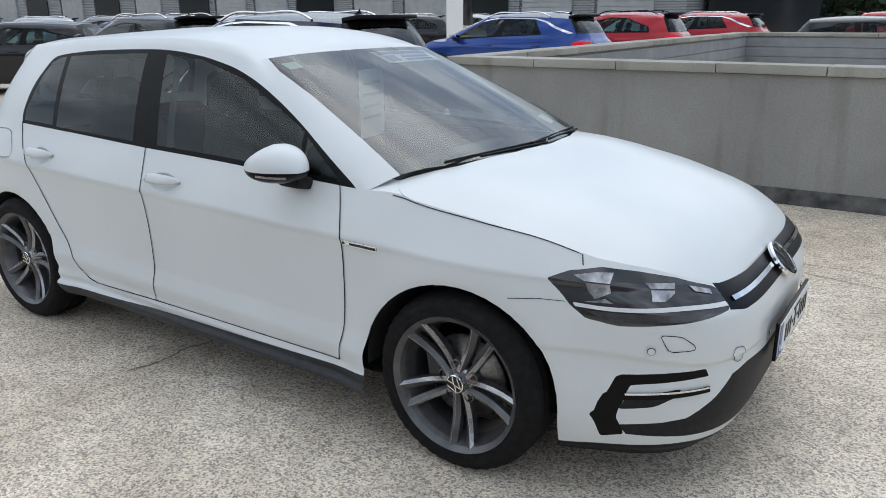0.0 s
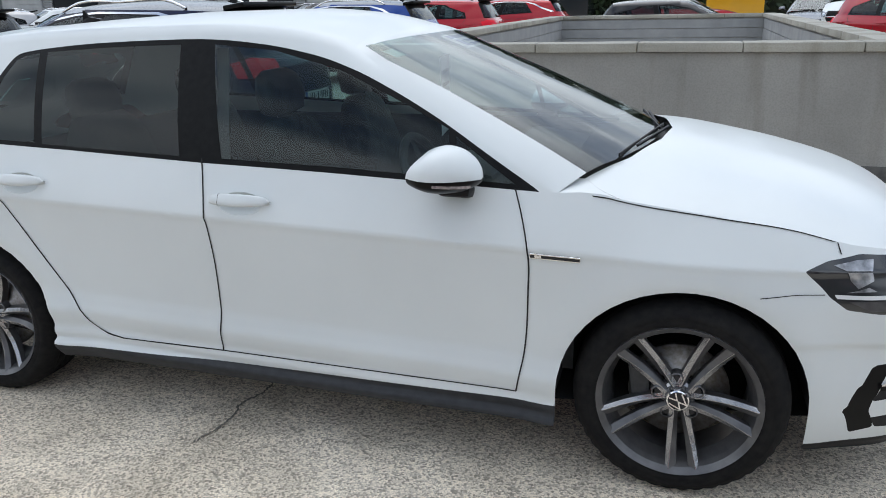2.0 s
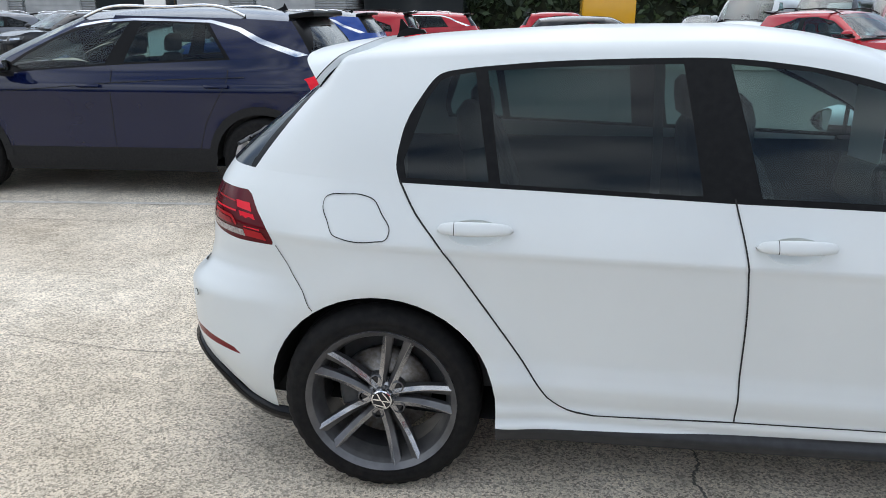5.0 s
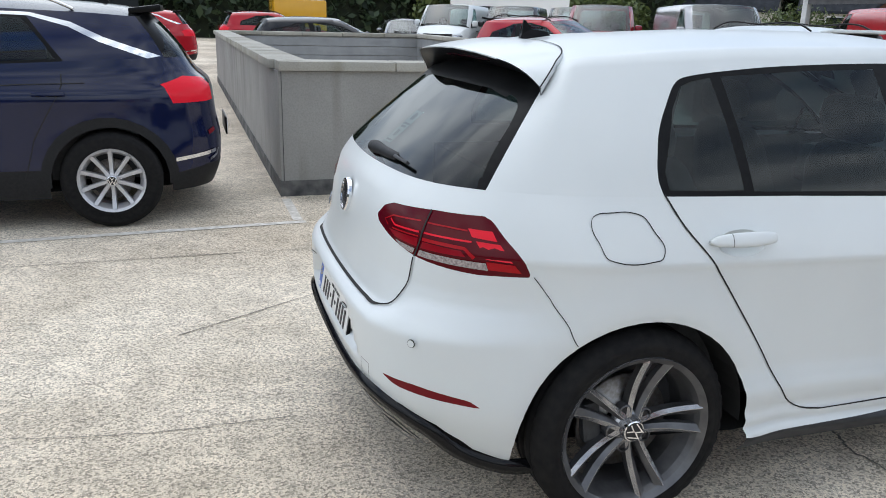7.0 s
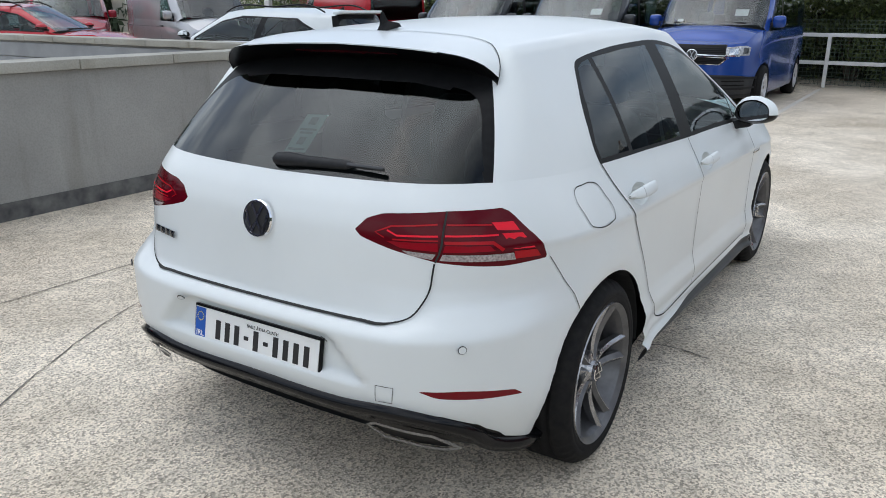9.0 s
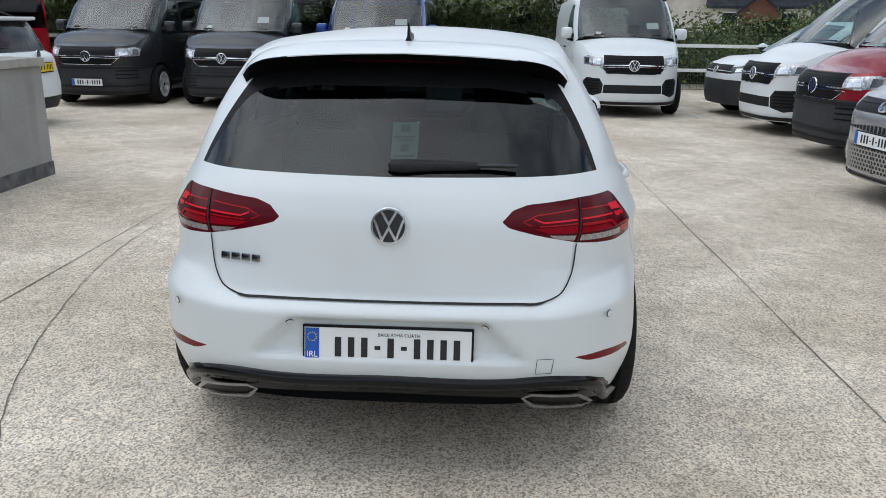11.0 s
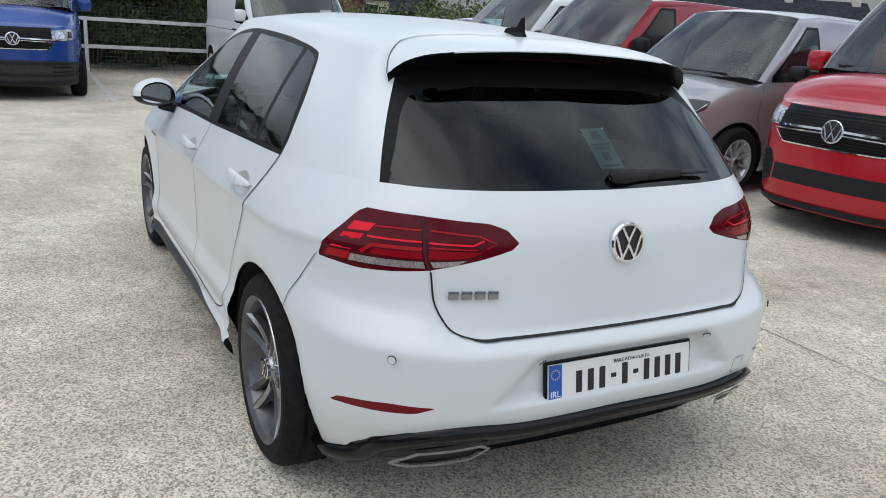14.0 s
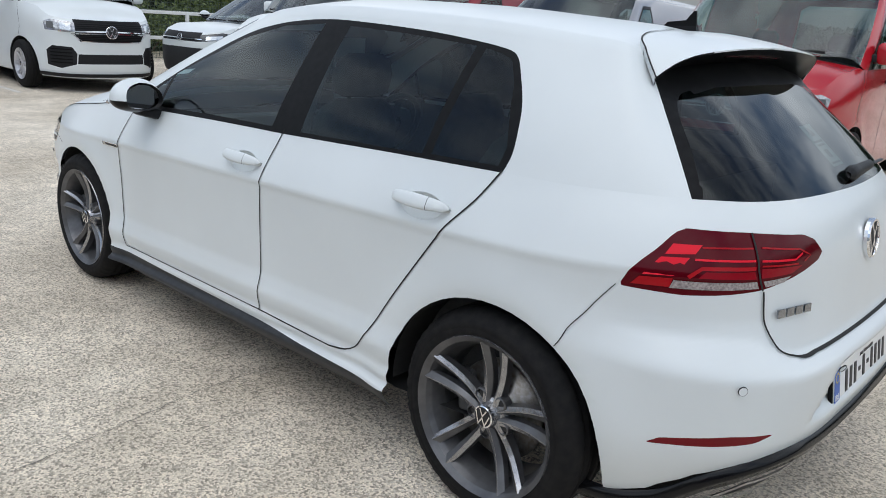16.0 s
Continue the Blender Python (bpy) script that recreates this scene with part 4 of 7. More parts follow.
BLADE = smooth_line([(.0, .388), (.40, .386), (.48, .392), (.56, .389), (.64, .371), (.715, .330), (.772, .262), (.80, .244), (.90, .212), (1.0, .203)], 40)
outer, inner = hf.ribbon(BLADE, 0.034, 0.022), hf.ribbon(BLADE, 0.044, -0.006)
blade = outer + [q for a, b in zip(outer, inner) for q in ([a[0], b[0], b[1], a[1]], [a[3], a[2], b[2], b[3]])]
golf_overlays = [
    ("panel_gap", hf.ribbon([S(*p) for p in smooth_line(FRONT_SEAM)]), SEAM, True),
    ("panel_gap", hf.ribbon([S(*p) for p in smooth_line(B_SEAM)]), SEAM, True),
    ("panel_gap", hf.ribbon([S(*p) for p in smooth_line(REAR_SEAM)]), SEAM, True),
    ("panel_gap", hf.ribbon([S(-.233, .308), S(.822, .292)], 0.004), SEAM, True),
    ("panel_gap", hf.ribbon([S(-.65, .310), S(-.233, .308)], 0.004), SEAM, True),
    ("panel_gap", hf.ribbon([(4.225, .662), (4.33, .672), (4.408, .672)], 0.0022), SEAM, True),
    ("panel_gap", hf.ribbon(smooth_line([(.940, .803), (1.02, .735), (1.105, .672), (1.165, .61)], 16), 0.0025), SEAM, True),
    ("panel_gap", hf.ribbon(smooth_line([(.590, .816), (.577, .712), (.550, .668), (.495, .645), (.40, .642), (.325, .642), (0.0, .642)], 60), 0.0050, 0.0045), SEAM, False),
    ("panel_gap", hf.ribbon([S(*p) for p in smooth_line([(1.03, .916), (1.07, .912), (1.115, .903), (1.365, .869), (1.6, .833), (1.70, .806)])] + [(4.545, .778)], 0.0036), SEAM, True),
    ("chrome_strip", hf.ribbon([N(2.082, .495, .668), N(2.10, .3, .668), (hf.end, .668)], 0.012, 0.006), CHROME, False),
    ("diffuser_blade", blade, DIFFUSER, False),
    ("exhaust_mouth", hf.sheet([(.683, .286), (.624, .336), (.472, .360), (.449, .348), (.484, .312), (.648, .282)], 0.020), GLOSSBLACK, True),
    ("exhaust_trim", hf.ribbon([(.692, .284), (.626, .339), (.469, .364), (.441, .349), (.482, .308), (.652, .278)], 0.012, 0.027, closed=True), DARKCHROME, True),
    ("fog_fin", hf.ribbon([(4.562, .385), (4.682, .394), (4.828, .408)], 0.020, 0.006), GLOSSBLACK, True),
    ("fog_strip", hf.ribbon([(4.565, .394), (4.682, .403), (4.825, .413)], 0.006, 0.008), CHROME, True),
    ("lamp_strip", hf.ribbon(smooth_line([(4.434, .667), (4.525, .662), (4.617, .662), (4.773, .667), (4.917, .662)], 20), 0.012, 0.004), GLOWSTRIP, True),
    ("tail_block", hf.sheet([(.808, .917), (.744, .920), (.757, .899), (.823, .892)], 0.0016), BRIGHTRED, True),
    ("tail_block", hf.sheet([(.831, .885), (.768, .890), (.795, .845), (.866, .840)], 0.0016), BRIGHTRED, True),
    ("tail_block", hf.sheet([(.874, .834), (.797, .839), (.806, .816), (.899, .811)], 0.0016), LINERED, True),
    ("tail_glow", hf.sheet([(.762, .890), (.744, .910), (.622, .916), (.618, .893)], 0.0010), DIMGLOW, True),
    ("tail_strip", hf.ribbon([(.744, .914), (.69, .917), (.624, .918)], 0.004, 0.0024), LINERED, True),
    ("tail_strip", hf.ribbon([(.757, .887), (.69, .889), (.616, .890)], 0.005, 0.0024), BRIGHTRED, True),
    ("tail_strip", hf.ribbon([(.764, .846), (.738, .868), (.68, .871), (.612, .872)], 0.009, 0.0024), LINERED, True),
    ("tail_glow", hf.sheet([(.742, .846), (.728, .861), (.612, .865), (.606, .847)], 0.001), MIDRED, True),
    ("tail_strip", hf.ribbon([(.600, .919), (.469, .908), (.419, .889), (.445, .877)], 0.004, 0.0024), LINERED, True),
    ("tail_strip", hf.ribbon([(.598, .889), (.484, .885), (.456, .897)], 0.005, 0.0024), BRIGHTRED, True),
    ("tail_strip", hf.ribbon([(.596, .877), (.47, .874)], 0.004, 0.0024), LINERED, True),
    ("tail_glow", hf.sheet([(.592, .848), (.594, .871), (.45, .868), (.49, .853)], 0.001), MIDRED, True),
    ("clear_lens", hf.sheet([(.796, .835), (.606, .841), (.602, .824), (.807, .814)], 0.002), LENSCLEAR, True),
    ("clear_lens", hf.sheet([(.588, .841), (.495, .847), (.521, .834), (.582, .826)], 0.002), LENSCLEAR, True),
    ("lens_gap", hf.ribbon([(.628, .952), (.610, .89), (.591, .818)], 0.005, 0.003), SEAM, True),
    ("fuel_flap_gap", hf.ribbon([S(*p) for p in smooth_line([(-1.43, .968), (-1.36, .967), (-1.325, .955), (-1.30, .918), (-1.274, .872), (-1.283, .848), (-1.32, .84), (-1.42, .844), (-1.455, .856), (-1.475, .89), (-1.50, .935), (-1.495, .955), (-1.47, .966), (-1.43, .968)], 60)], 0.0028), SEAM, "right"),
    ("tow_cover_gap", hf.ribbon([N(-2.02, .47, .475), N(-2.0, .52, .475), N(-2.0, .52, .425), N(-2.02, .47, .425)], 0.002, closed=True), SEAM, "right"),
    ("tow_cover_gap", hf.ribbon(rounded([(4.917, .528), (4.969, .518), (4.982, .468), (4.943, .468), (4.904, .503)], .2), 0.0025, closed=True), SEAM, "right"),
    ("washer_cap_gap", hf.ribbon(rounded([(4.656, .592), (4.721, .588), (4.76, .558), (4.76, .543), (4.682, .538)], .15), 0.0025, closed=True), SEAM, True),
]


GRIP = (.082, .036, -.004)


def grip_hole(x, z):
    return [(x + GRIP[0] * math.cos(a), z + GRIP[2] + GRIP[1] * math.sin(a)) for a in np.linspace(0, 2 * math.pi, 25)[:-1]]


def golf_extras(car, f, shell):
    # door handles with shadowed grips
    for sg in (1, -1):
        for x, z in ((-1.02, .878), (-.115, .850)):
            u = f.side(x, z)
            m = f.place(u, z, 0.0, sg)
            n, polys = 22, []
            g = []
            for i in range(n + 1):
                t = i / n
                hw = (0.0135 + 0.005 * math.sin(math.pi * min(max(t * 1.15 - .05, 0), 1))) * (1 - abs(2 * t - 1) ** 9) ** 0.5 + 0.003
                lift = 0.034 * (1 - abs(2 * t - 1) ** 5) ** 0.7
                c = lambda v, e: math.copysign(abs(v) ** e, v)
                g.append([((t - 0.5) * 0.222, hw * c(math.cos(a), .65) - .010 * abs(2 * t - 1) ** 2 * -.3, lift + 0.010 * c(math.sin(a), .8)) for a in np.linspace(0, 2 * math.pi, 15)[:-1]])
            for i in range(n):
                for j in range(14):
                    polys.append([g[i][j], g[i + 1][j], g[i + 1][(j + 1) % 14], g[i][(j + 1) % 14]])
            polys += [g[0][::-1], g[-1]]
            h = mesh("door_handle", polys, shell, car, "white painted pull handle")
            h.matrix_local = m
            k = int(n * (.24 if sg < 0 else .76))
            cut = [Vector(p) * 1.0 for p in g[k]]
            mid = sum(cut, Vector()) / len(cut)
            loop = [mid + (p - mid) * 1.03 for p in cut]
            ring2 = [p + Vector((.0018, 0, 0)) for p in loop]
            mesh("handle_gap", [[loop[j], loop[(j + 1) % 14], ring2[(j + 1) % 14], ring2[j]] for j in range(14)], SEAM, h)
            rings = []
            for r in (1.0, .85, .6, .3, .05):
                ring = []
                for a in np.linspace(0, 2 * math.pi, 25)[:-1]:
                    xx, zz = x + GRIP[0] * r * math.cos(a), z + GRIP[2] + GRIP[1] * r * math.sin(a)
                    ring.append(tuple(f.place(f.side(xx, zz), zz, -0.034 * (1 - r * r) ** 0.6, sg).translation))
                rings.append(ring)
            cup = mesh("handle_recess", [[p[k], p[(k + 1) % 24], q[(k + 1) % 24], q[k]] for p, q in zip(rings, rings[1:]) for k in range(24)] + [rings[-1]], shell, car)
    # badges on the wings, parking sensors
    for sg in (1, -1):
        u = f.side(.935, .744)
        bm = bmesh.new()
        add_box(bm, pose(0, 0, 0.002), (0.15, 0.017, 0.006), 0.002, 1)
        add_box(bm, pose(0, 0.0065, 0.0045), (0.15, 0.003, 0.003), 0, 0)
        add_box(bm, pose(0, -0.0065, 0.0045), (0.15, 0.003, 0.003), 0, 0)
        add_box(bm, pose(-0.05, 0, 0.0052), (0.02, 0.009, 0.002), 0, 0)
        o = part("wing_badge", bm, [CHROME, INK], car)
        o.matrix_local = f.place(u, .744, 0.0, sg) @ pose(0, 0, 0, 0, 0, 2 * sg)
        for x, y, z in ((.313, None, .590), (.712, None, .602), (4.63, None, .543), (2.148, .27, .50)):
            polys = [(1, [(p[0], p[2], p[1]) for p in q]) for q in lathe([(0.0125, 0.0005), (0.0115, 0.003), (0.0105, 0.003)], 20)]
            polys += [(0, [(p[0], p[2], p[1]) for p in q]) for q in lathe([(0.0105, 0.003), (0.0, 0.003)], 20)]
            o = mesh("parking_sensor", polys, [shell, SKIRT], car, smooth=False)
            o.matrix_local = f.place(x if y is None else f.near(x, y, z), z, 0.008, sg)
    # rear badge, model lettering as bars
    m = Matrix(((0, 0, -1, 0), (-1, 0, 0, 0), (0, 1, 0, 0), (0, 0, 0, 1)))
    tilt = Matrix.Translation((-1.992, 0, .876)) @ m @ pose(0, 0, 0, -8, 0, 0)
    badge(car, tilt, 0.056)
    u = .482
    for i in range(4):
        o = box("badge_bar", pose((i - 1.5) * 0.036, 0, 0.003), (0.028, 0.022, 0.005), DARKCHROME, car, 0.001, "plain chrome bar of a model badge")
        o.matrix_local = f.place(u, .757, 0.003) @ pose((i - 1.5) * 0.036, 0, 0)
        o.data.transform(Matrix.Translation((-(i - 1.5) * 0.036, 0, 0)))
    badge(car, f.place(f.end - 1e-4, .66, 0.016), 0.068)
    # plates
    number_plate(car, Matrix.Translation((-2.038, 0, .497)) @ m @ pose(0, 0, 0, -10, 0, 0), detail=True)
    number_plate(car, Matrix.Translation((2.190, 0, .462)) @ Matrix(((0, 0, 1, 0), (1, 0, 0, 0), (0, 1, 0, 0), (0, 0, 0, 1))), detail=True)
    # head lamp insides
    for poly in ([(4.499, .752), (4.578, .762), (4.63, .762), (4.60, .734), (4.525, .737)], [(4.525, .733), (4.596, .730), (4.578, .707), (4.512, .687), (4.512, .71)], [(4.512, .683), (4.545, .690), (4.56, .678), (4.473, .677)],
                 [(4.708, .737), (4.799, .732), (4.785, .718), (4.712, .722)], [(4.710, .718), (4.780, .714), (4.773, .707), (4.721, .687), (4.682, .687)], [(4.84, .722), (4.90, .704), (4.89, .692), (4.842, .706)]):
        q = f.sheet(poly, 0.003, 0.02)
        mesh("lamp_reflector", q, LAMPCLEAR, car)
        mesh("lamp_reflector", mirrored(q), LAMPCLEAR, car)
    drl = [(4.46, .652), (4.63, .652), (4.799, .647), (4.851, .652), (4.747, .632), (4.63, .627), (4.512, .622)]
    q = f.sheet(drl, 0.004, 0.02)
    mesh("running_light", q, SMOKED, car)
    mesh("running_light", mirrored(q), SMOKED, car)
    # spoiler over the rear window
    n = 20
    seam = curve_through([(-1.385, 0, 1.406), (-1.392, .25, 1.402), (-1.418, .42, 1.387), (-1.445, .48, 1.374), (-1.478, .515, 1.356)], n)
    edge = curve_through([(-1.618, 0, 1.373), (-1.618, .24, 1.366), (-1.611, .40, 1.354), (-1.597, .475, 1.342), (-1.573, .53, 1.318), (-1.546, .561, 1.285)], n)
    under = curve_through([(-1.50, 0, 1.318), (-1.497, .24, 1.31), (-1.49, .42, 1.290), (-1.505, .50, 1.270), (-1.538, .552, 1.262)], n)
    lip = np.array([[0, 0, .004 * (1 - (i / n) ** 6)] for i in range(n + 1)])
    polys = []
    for i in range(n):
        for mi, A, B in ((0, seam, edge), (1, edge - lip + np.array([.002, 0, 0]), under)):
            for k in range(6):
                a, b = k / 6, (k + 1) / 6
                lift = lambda t, j: np.array([-.003 * math.sin(math.pi * t) * (j / n) ** 4, .008 * math.sin(math.pi * t) * (j / n) ** 4, 0.004 * math.sin(math.pi * t)]) if mi == 0 else 0
                q = [A[i] + (B[i] - A[i]) * a + lift(a, i), A[i + 1] + (B[i + 1] - A[i + 1]) * a + lift(a, i + 1), A[i + 1] + (B[i + 1] - A[i + 1]) * b + lift(b, i + 1), A[i] + (B[i] - A[i]) * b + lift(b, i)]
                polys.append((mi, [tuple(p) for p in q]))
        polys.append((0 if i < 13 else 1, [tuple(edge[i]), tuple(edge[i + 1]), tuple(edge[i + 1] - lip[i + 1]), tuple(edge[i] - lip[i])]))
    flank = [seam[-1] + (edge[-1] - seam[-1]) * k / 6 + np.array([-.003 * math.sin(math.pi * k / 6), .008 * math.sin(math.pi * k / 6), .004 * math.sin(math.pi * k / 6)]) for k in range(7)]
    for rim, foot in ((flank, np.array([.006, -.008, -.020])), (list(seam), np.array([.004, 0, -.035]))):
        polys += [(0, [tuple(a), tuple(b), tuple(b + foot), tuple(a + foot)]) for a, b in zip(rim, rim[1:])]
    inside = [p + np.array([.001, -.005, -.003]) for p in flank]
    polys += [(1, [tuple(a), tuple(b), tuple(b + np.array([.006, -.008, -.020])), tuple(a + np.array([.006, -.008, -.020]))]) for a, b in zip(inside, inside[1:])]
    polys += [(a, [(p[0], -p[1], p[2]) for p in reversed(q)]) for a, q in polys]
    sp = mesh("roof_spoiler", polys, [shell, GLOSSBLACK], car, "white roof spoiler, gloss black beneath")
    sp.data.set_sharp_from_angle(angle=radians(30))
    box("brake_light", pose(-1.565, 0, 1.345, 0, 24, 0), (0.006, 0.42, 0.012), DIMRED, sp)
    side = [seam[-1] + (edge[-1] - seam[-1]) * k / 5 + np.array([-.003 * math.sin(math.pi * k / 5), .008 * math.sin(math.pi * k / 5) + .002, 0]) for k in range(1, 6)]
    gap = [tuple(p + np.array([0, 0, .0015])) for p in list(seam) + side]
    mesh("panel_gap", [q for a, b in zip(gap, gap[1:]) for q in ([a, b, (b[0] - .005, b[1], b[2]), (a[0] - .005, a[1], a[2])], [(a[0], -a[1], a[2]), (b[0], -b[1], b[2]), (b[0] - .005, -b[1], b[2]), (a[0] - .005, -a[1], a[2])])], SEAM, sp)
    # aerial fin
    fin = [(0.055, 0.012, 0.0), (0.045, 0.011, 0.014), (-0.012, 0.006, 0.03), (-0.03, 0.003, 0.062), (-0.038, 0.003, 0.064), (-0.05, 0.005, 0.02), (-0.062, 0.012, 0.0)]
    polys = [[a, b, (b[0], -b[1], b[2]), (a[0], -a[1], a[2])] for a, b in zip(fin, fin[1:])] + [fin[::-1], [(x, -y, z) for x, y, z in fin]]
    o = mesh("roof_aerial", polys, GLOSSBLACK, car, "black shark-fin aerial", smooth=False)
    o.matrix_local = pose(-1.315, 0, 1.409, 0, -8, 0)
    # rear wiper
    bm = bmesh.new()
    polys, rings = [], []
    for t, wy, th in ((0.0, .010, .008), (.012, .020, .018), (.05, .0235, .021), (.085, .021, .018), (.12, .018, .015), (.20, .0165, .013), (.27, .0145, .011), (.285, .010, .008)):
        c = Vector((-1.899 + .055 * t, .012 - t, 1.042 + .018 * t))
        ax, ay = Vector((-.60, 0, -.80)), Vector((-.80, 0, .60))
        rings.append([c + ax * (wy * math.cos(a)) + ay * (th * math.sin(a) * (1 if math.sin(a) > 0 else .5)) for a in np.linspace(0, 2 * math.pi, 13)[:-1]])
    for r0, r1 in zip(rings, rings[1:]):
        polys += [[r0[k], r0[(k + 1) % 12], r1[(k + 1) % 12], r1[k]] for k in range(12)]
    polys += [rings[0], rings[-1][::-1]]
    wp = mesh("rear_wiper", polys, TRIM, car, "black rear wiper at rest")
    bm = bmesh.new()
    add_box(bm, pose(-1.886, -.325, 1.049, 0, -48, 3), (0.010, 0.125, 0.013), 0.003)
    part("wiper_blade", bm, SKIRT, wp, smooth=True)
    # notice on the rear window
    ms = Matrix.Translation((-1.7985, -0.03, 1.109)) @ m @ pose(0, 0, 0, -50, 0, 2)
    o = box("window_notice", pose(0, 0, 0), (0.085, 0.155, 0.001), MINT, car, 0, "pale green dealer notice with unreadable lines")
    o.matrix_local = ms
    for w, h, yy in ((0.03, 0.03, 0.05), (0.066, 0.008, 0.014), (0.05, 0.008, 0.0), (0.026, 0.03, -0.032), (0.064, 0.007, -0.066)):
        q = box("bar", pose(0, yy, 0.001), (w, h, 0.001), MINTINK, o)
    # film and notes on the inside of the windscreen
    low = curve_through([(.93, .80, .92)] + GOLF["screen_base"], 40)
    high = curve_through([(.21, .56, 1.328)] + GOLF["screen_top"], 40)

    def on_screen(y, v):
        k = float(np.interp(-abs(y), [-p[1] for p in low * (1 - v) + high * v], range(41)))
        a, b = [np.array([np.interp(k, range(41), c[:, i]) for i in range(3)]) for c in (low, high)]
        p = a + (b - a) * v + np.array([.9, 0, 0]) * .018 * 4 * v * (1 - v) - np.array([.006, 0, .010])
        return (p[0], math.copysign(p[1], y), p[2])

    def film(nm, y0, y1, v0, v1, mt, parent, label="", lift=0.0):
        n = 6
        g = [[on_screen(y0 + (y1 - y0) * i / n, v0 + (v1 - v0) * j / 2) for j in range(3)] for i in range(n + 1)]
        g = [[(p[0] + lift, p[1], p[2] + lift) for p in r] for r in g]
        return mesh(nm, [[g[i][j], g[i + 1][j], g[i + 1][j + 1], g[i][j + 1]] for i in range(n) for j in range(2)], mt, parent, label)

    film("screen_note", -.53, -.47, .90, .96, MINT, car)
    film("screen_note", .40, .52, .12, .20, PAPER, car)
    film("screen_note", .53, .57, .14, .22, MINT, car)
    o = film("screen_banner", -.02, .46, .86, .985, WHITEINK, car, "white and violet dealer banner with plain bars")
    film("bar", 0.0, .44, .945, .975, PURPLE, o, lift=.0015)
    film("bar", .02, .10, .875, .935, PURPLE, o, lift=.0015)
    for k in range(2):
        film("bar", .14, .40, .875 + .033 * k, .893 + .033 * k, PURPLE, o, lift=.0015)
    # price sheet hanging inside, dark headed
    o = box("price_sheet", pose(.36, -.05, 1.12, 0, 0, 8), (0.002, 0.21, 0.297), PAPER, car, 0, "white price sheet behind the windscreen")
    for k in range(4):
        box("bar", pose(.362, -.05, 1.21 - 0.05 * k, 0, 0, 8), (0.001, 0.15, 0.012), INKGREY, o).matrix_parent_inverse = o.matrix_local.inverted() @ Matrix()
    line = [(1.0, .712, .954), (1.02, .745, .945), (1.045, .775, .936), (1.075, .797, .927), (1.11, .803, .915)]
    q = [[(a[0], a[1] - .002, a[2]), (b[0], b[1] - .002, b[2]), (b[0] + .003, b[1] + .002, b[2] - .001), (a[0] + .003, a[1] + .002, a[2] - .001)] for a, b in zip(line, line[1:])]
    mesh("panel_gap", q, SEAM, car)
    mesh("panel_gap", mirrored([[(*p, 0, 0) for p in w4] for w4 in q]), SEAM, car)
    # front wipers, resting on the foot of the windscreen
    for p0, p1 in (((1.098, .50, .998), (1.188, -.08, 1.010)), ((1.196, .02, 1.010), (1.082, -.55, .996))):
        bm = bmesh.new()
        p0, p1 = Vector(p0), Vector(p1)
        d = p1 - p0
        m = Matrix.Translation((p0 + p1) / 2) @ d.to_track_quat("X", "Z").to_matrix().to_4x4()
        add_box(bm, m, (d.length, 0.006, 0.012), 0.002)
        add_box(bm, m @ pose(-d.length * .14, .016, -.004, 0, 0, -2), (d.length * 0.66, 0.010, 0.009), 0.003)
        part("wiper", bm, TRIM, car, smooth=True)


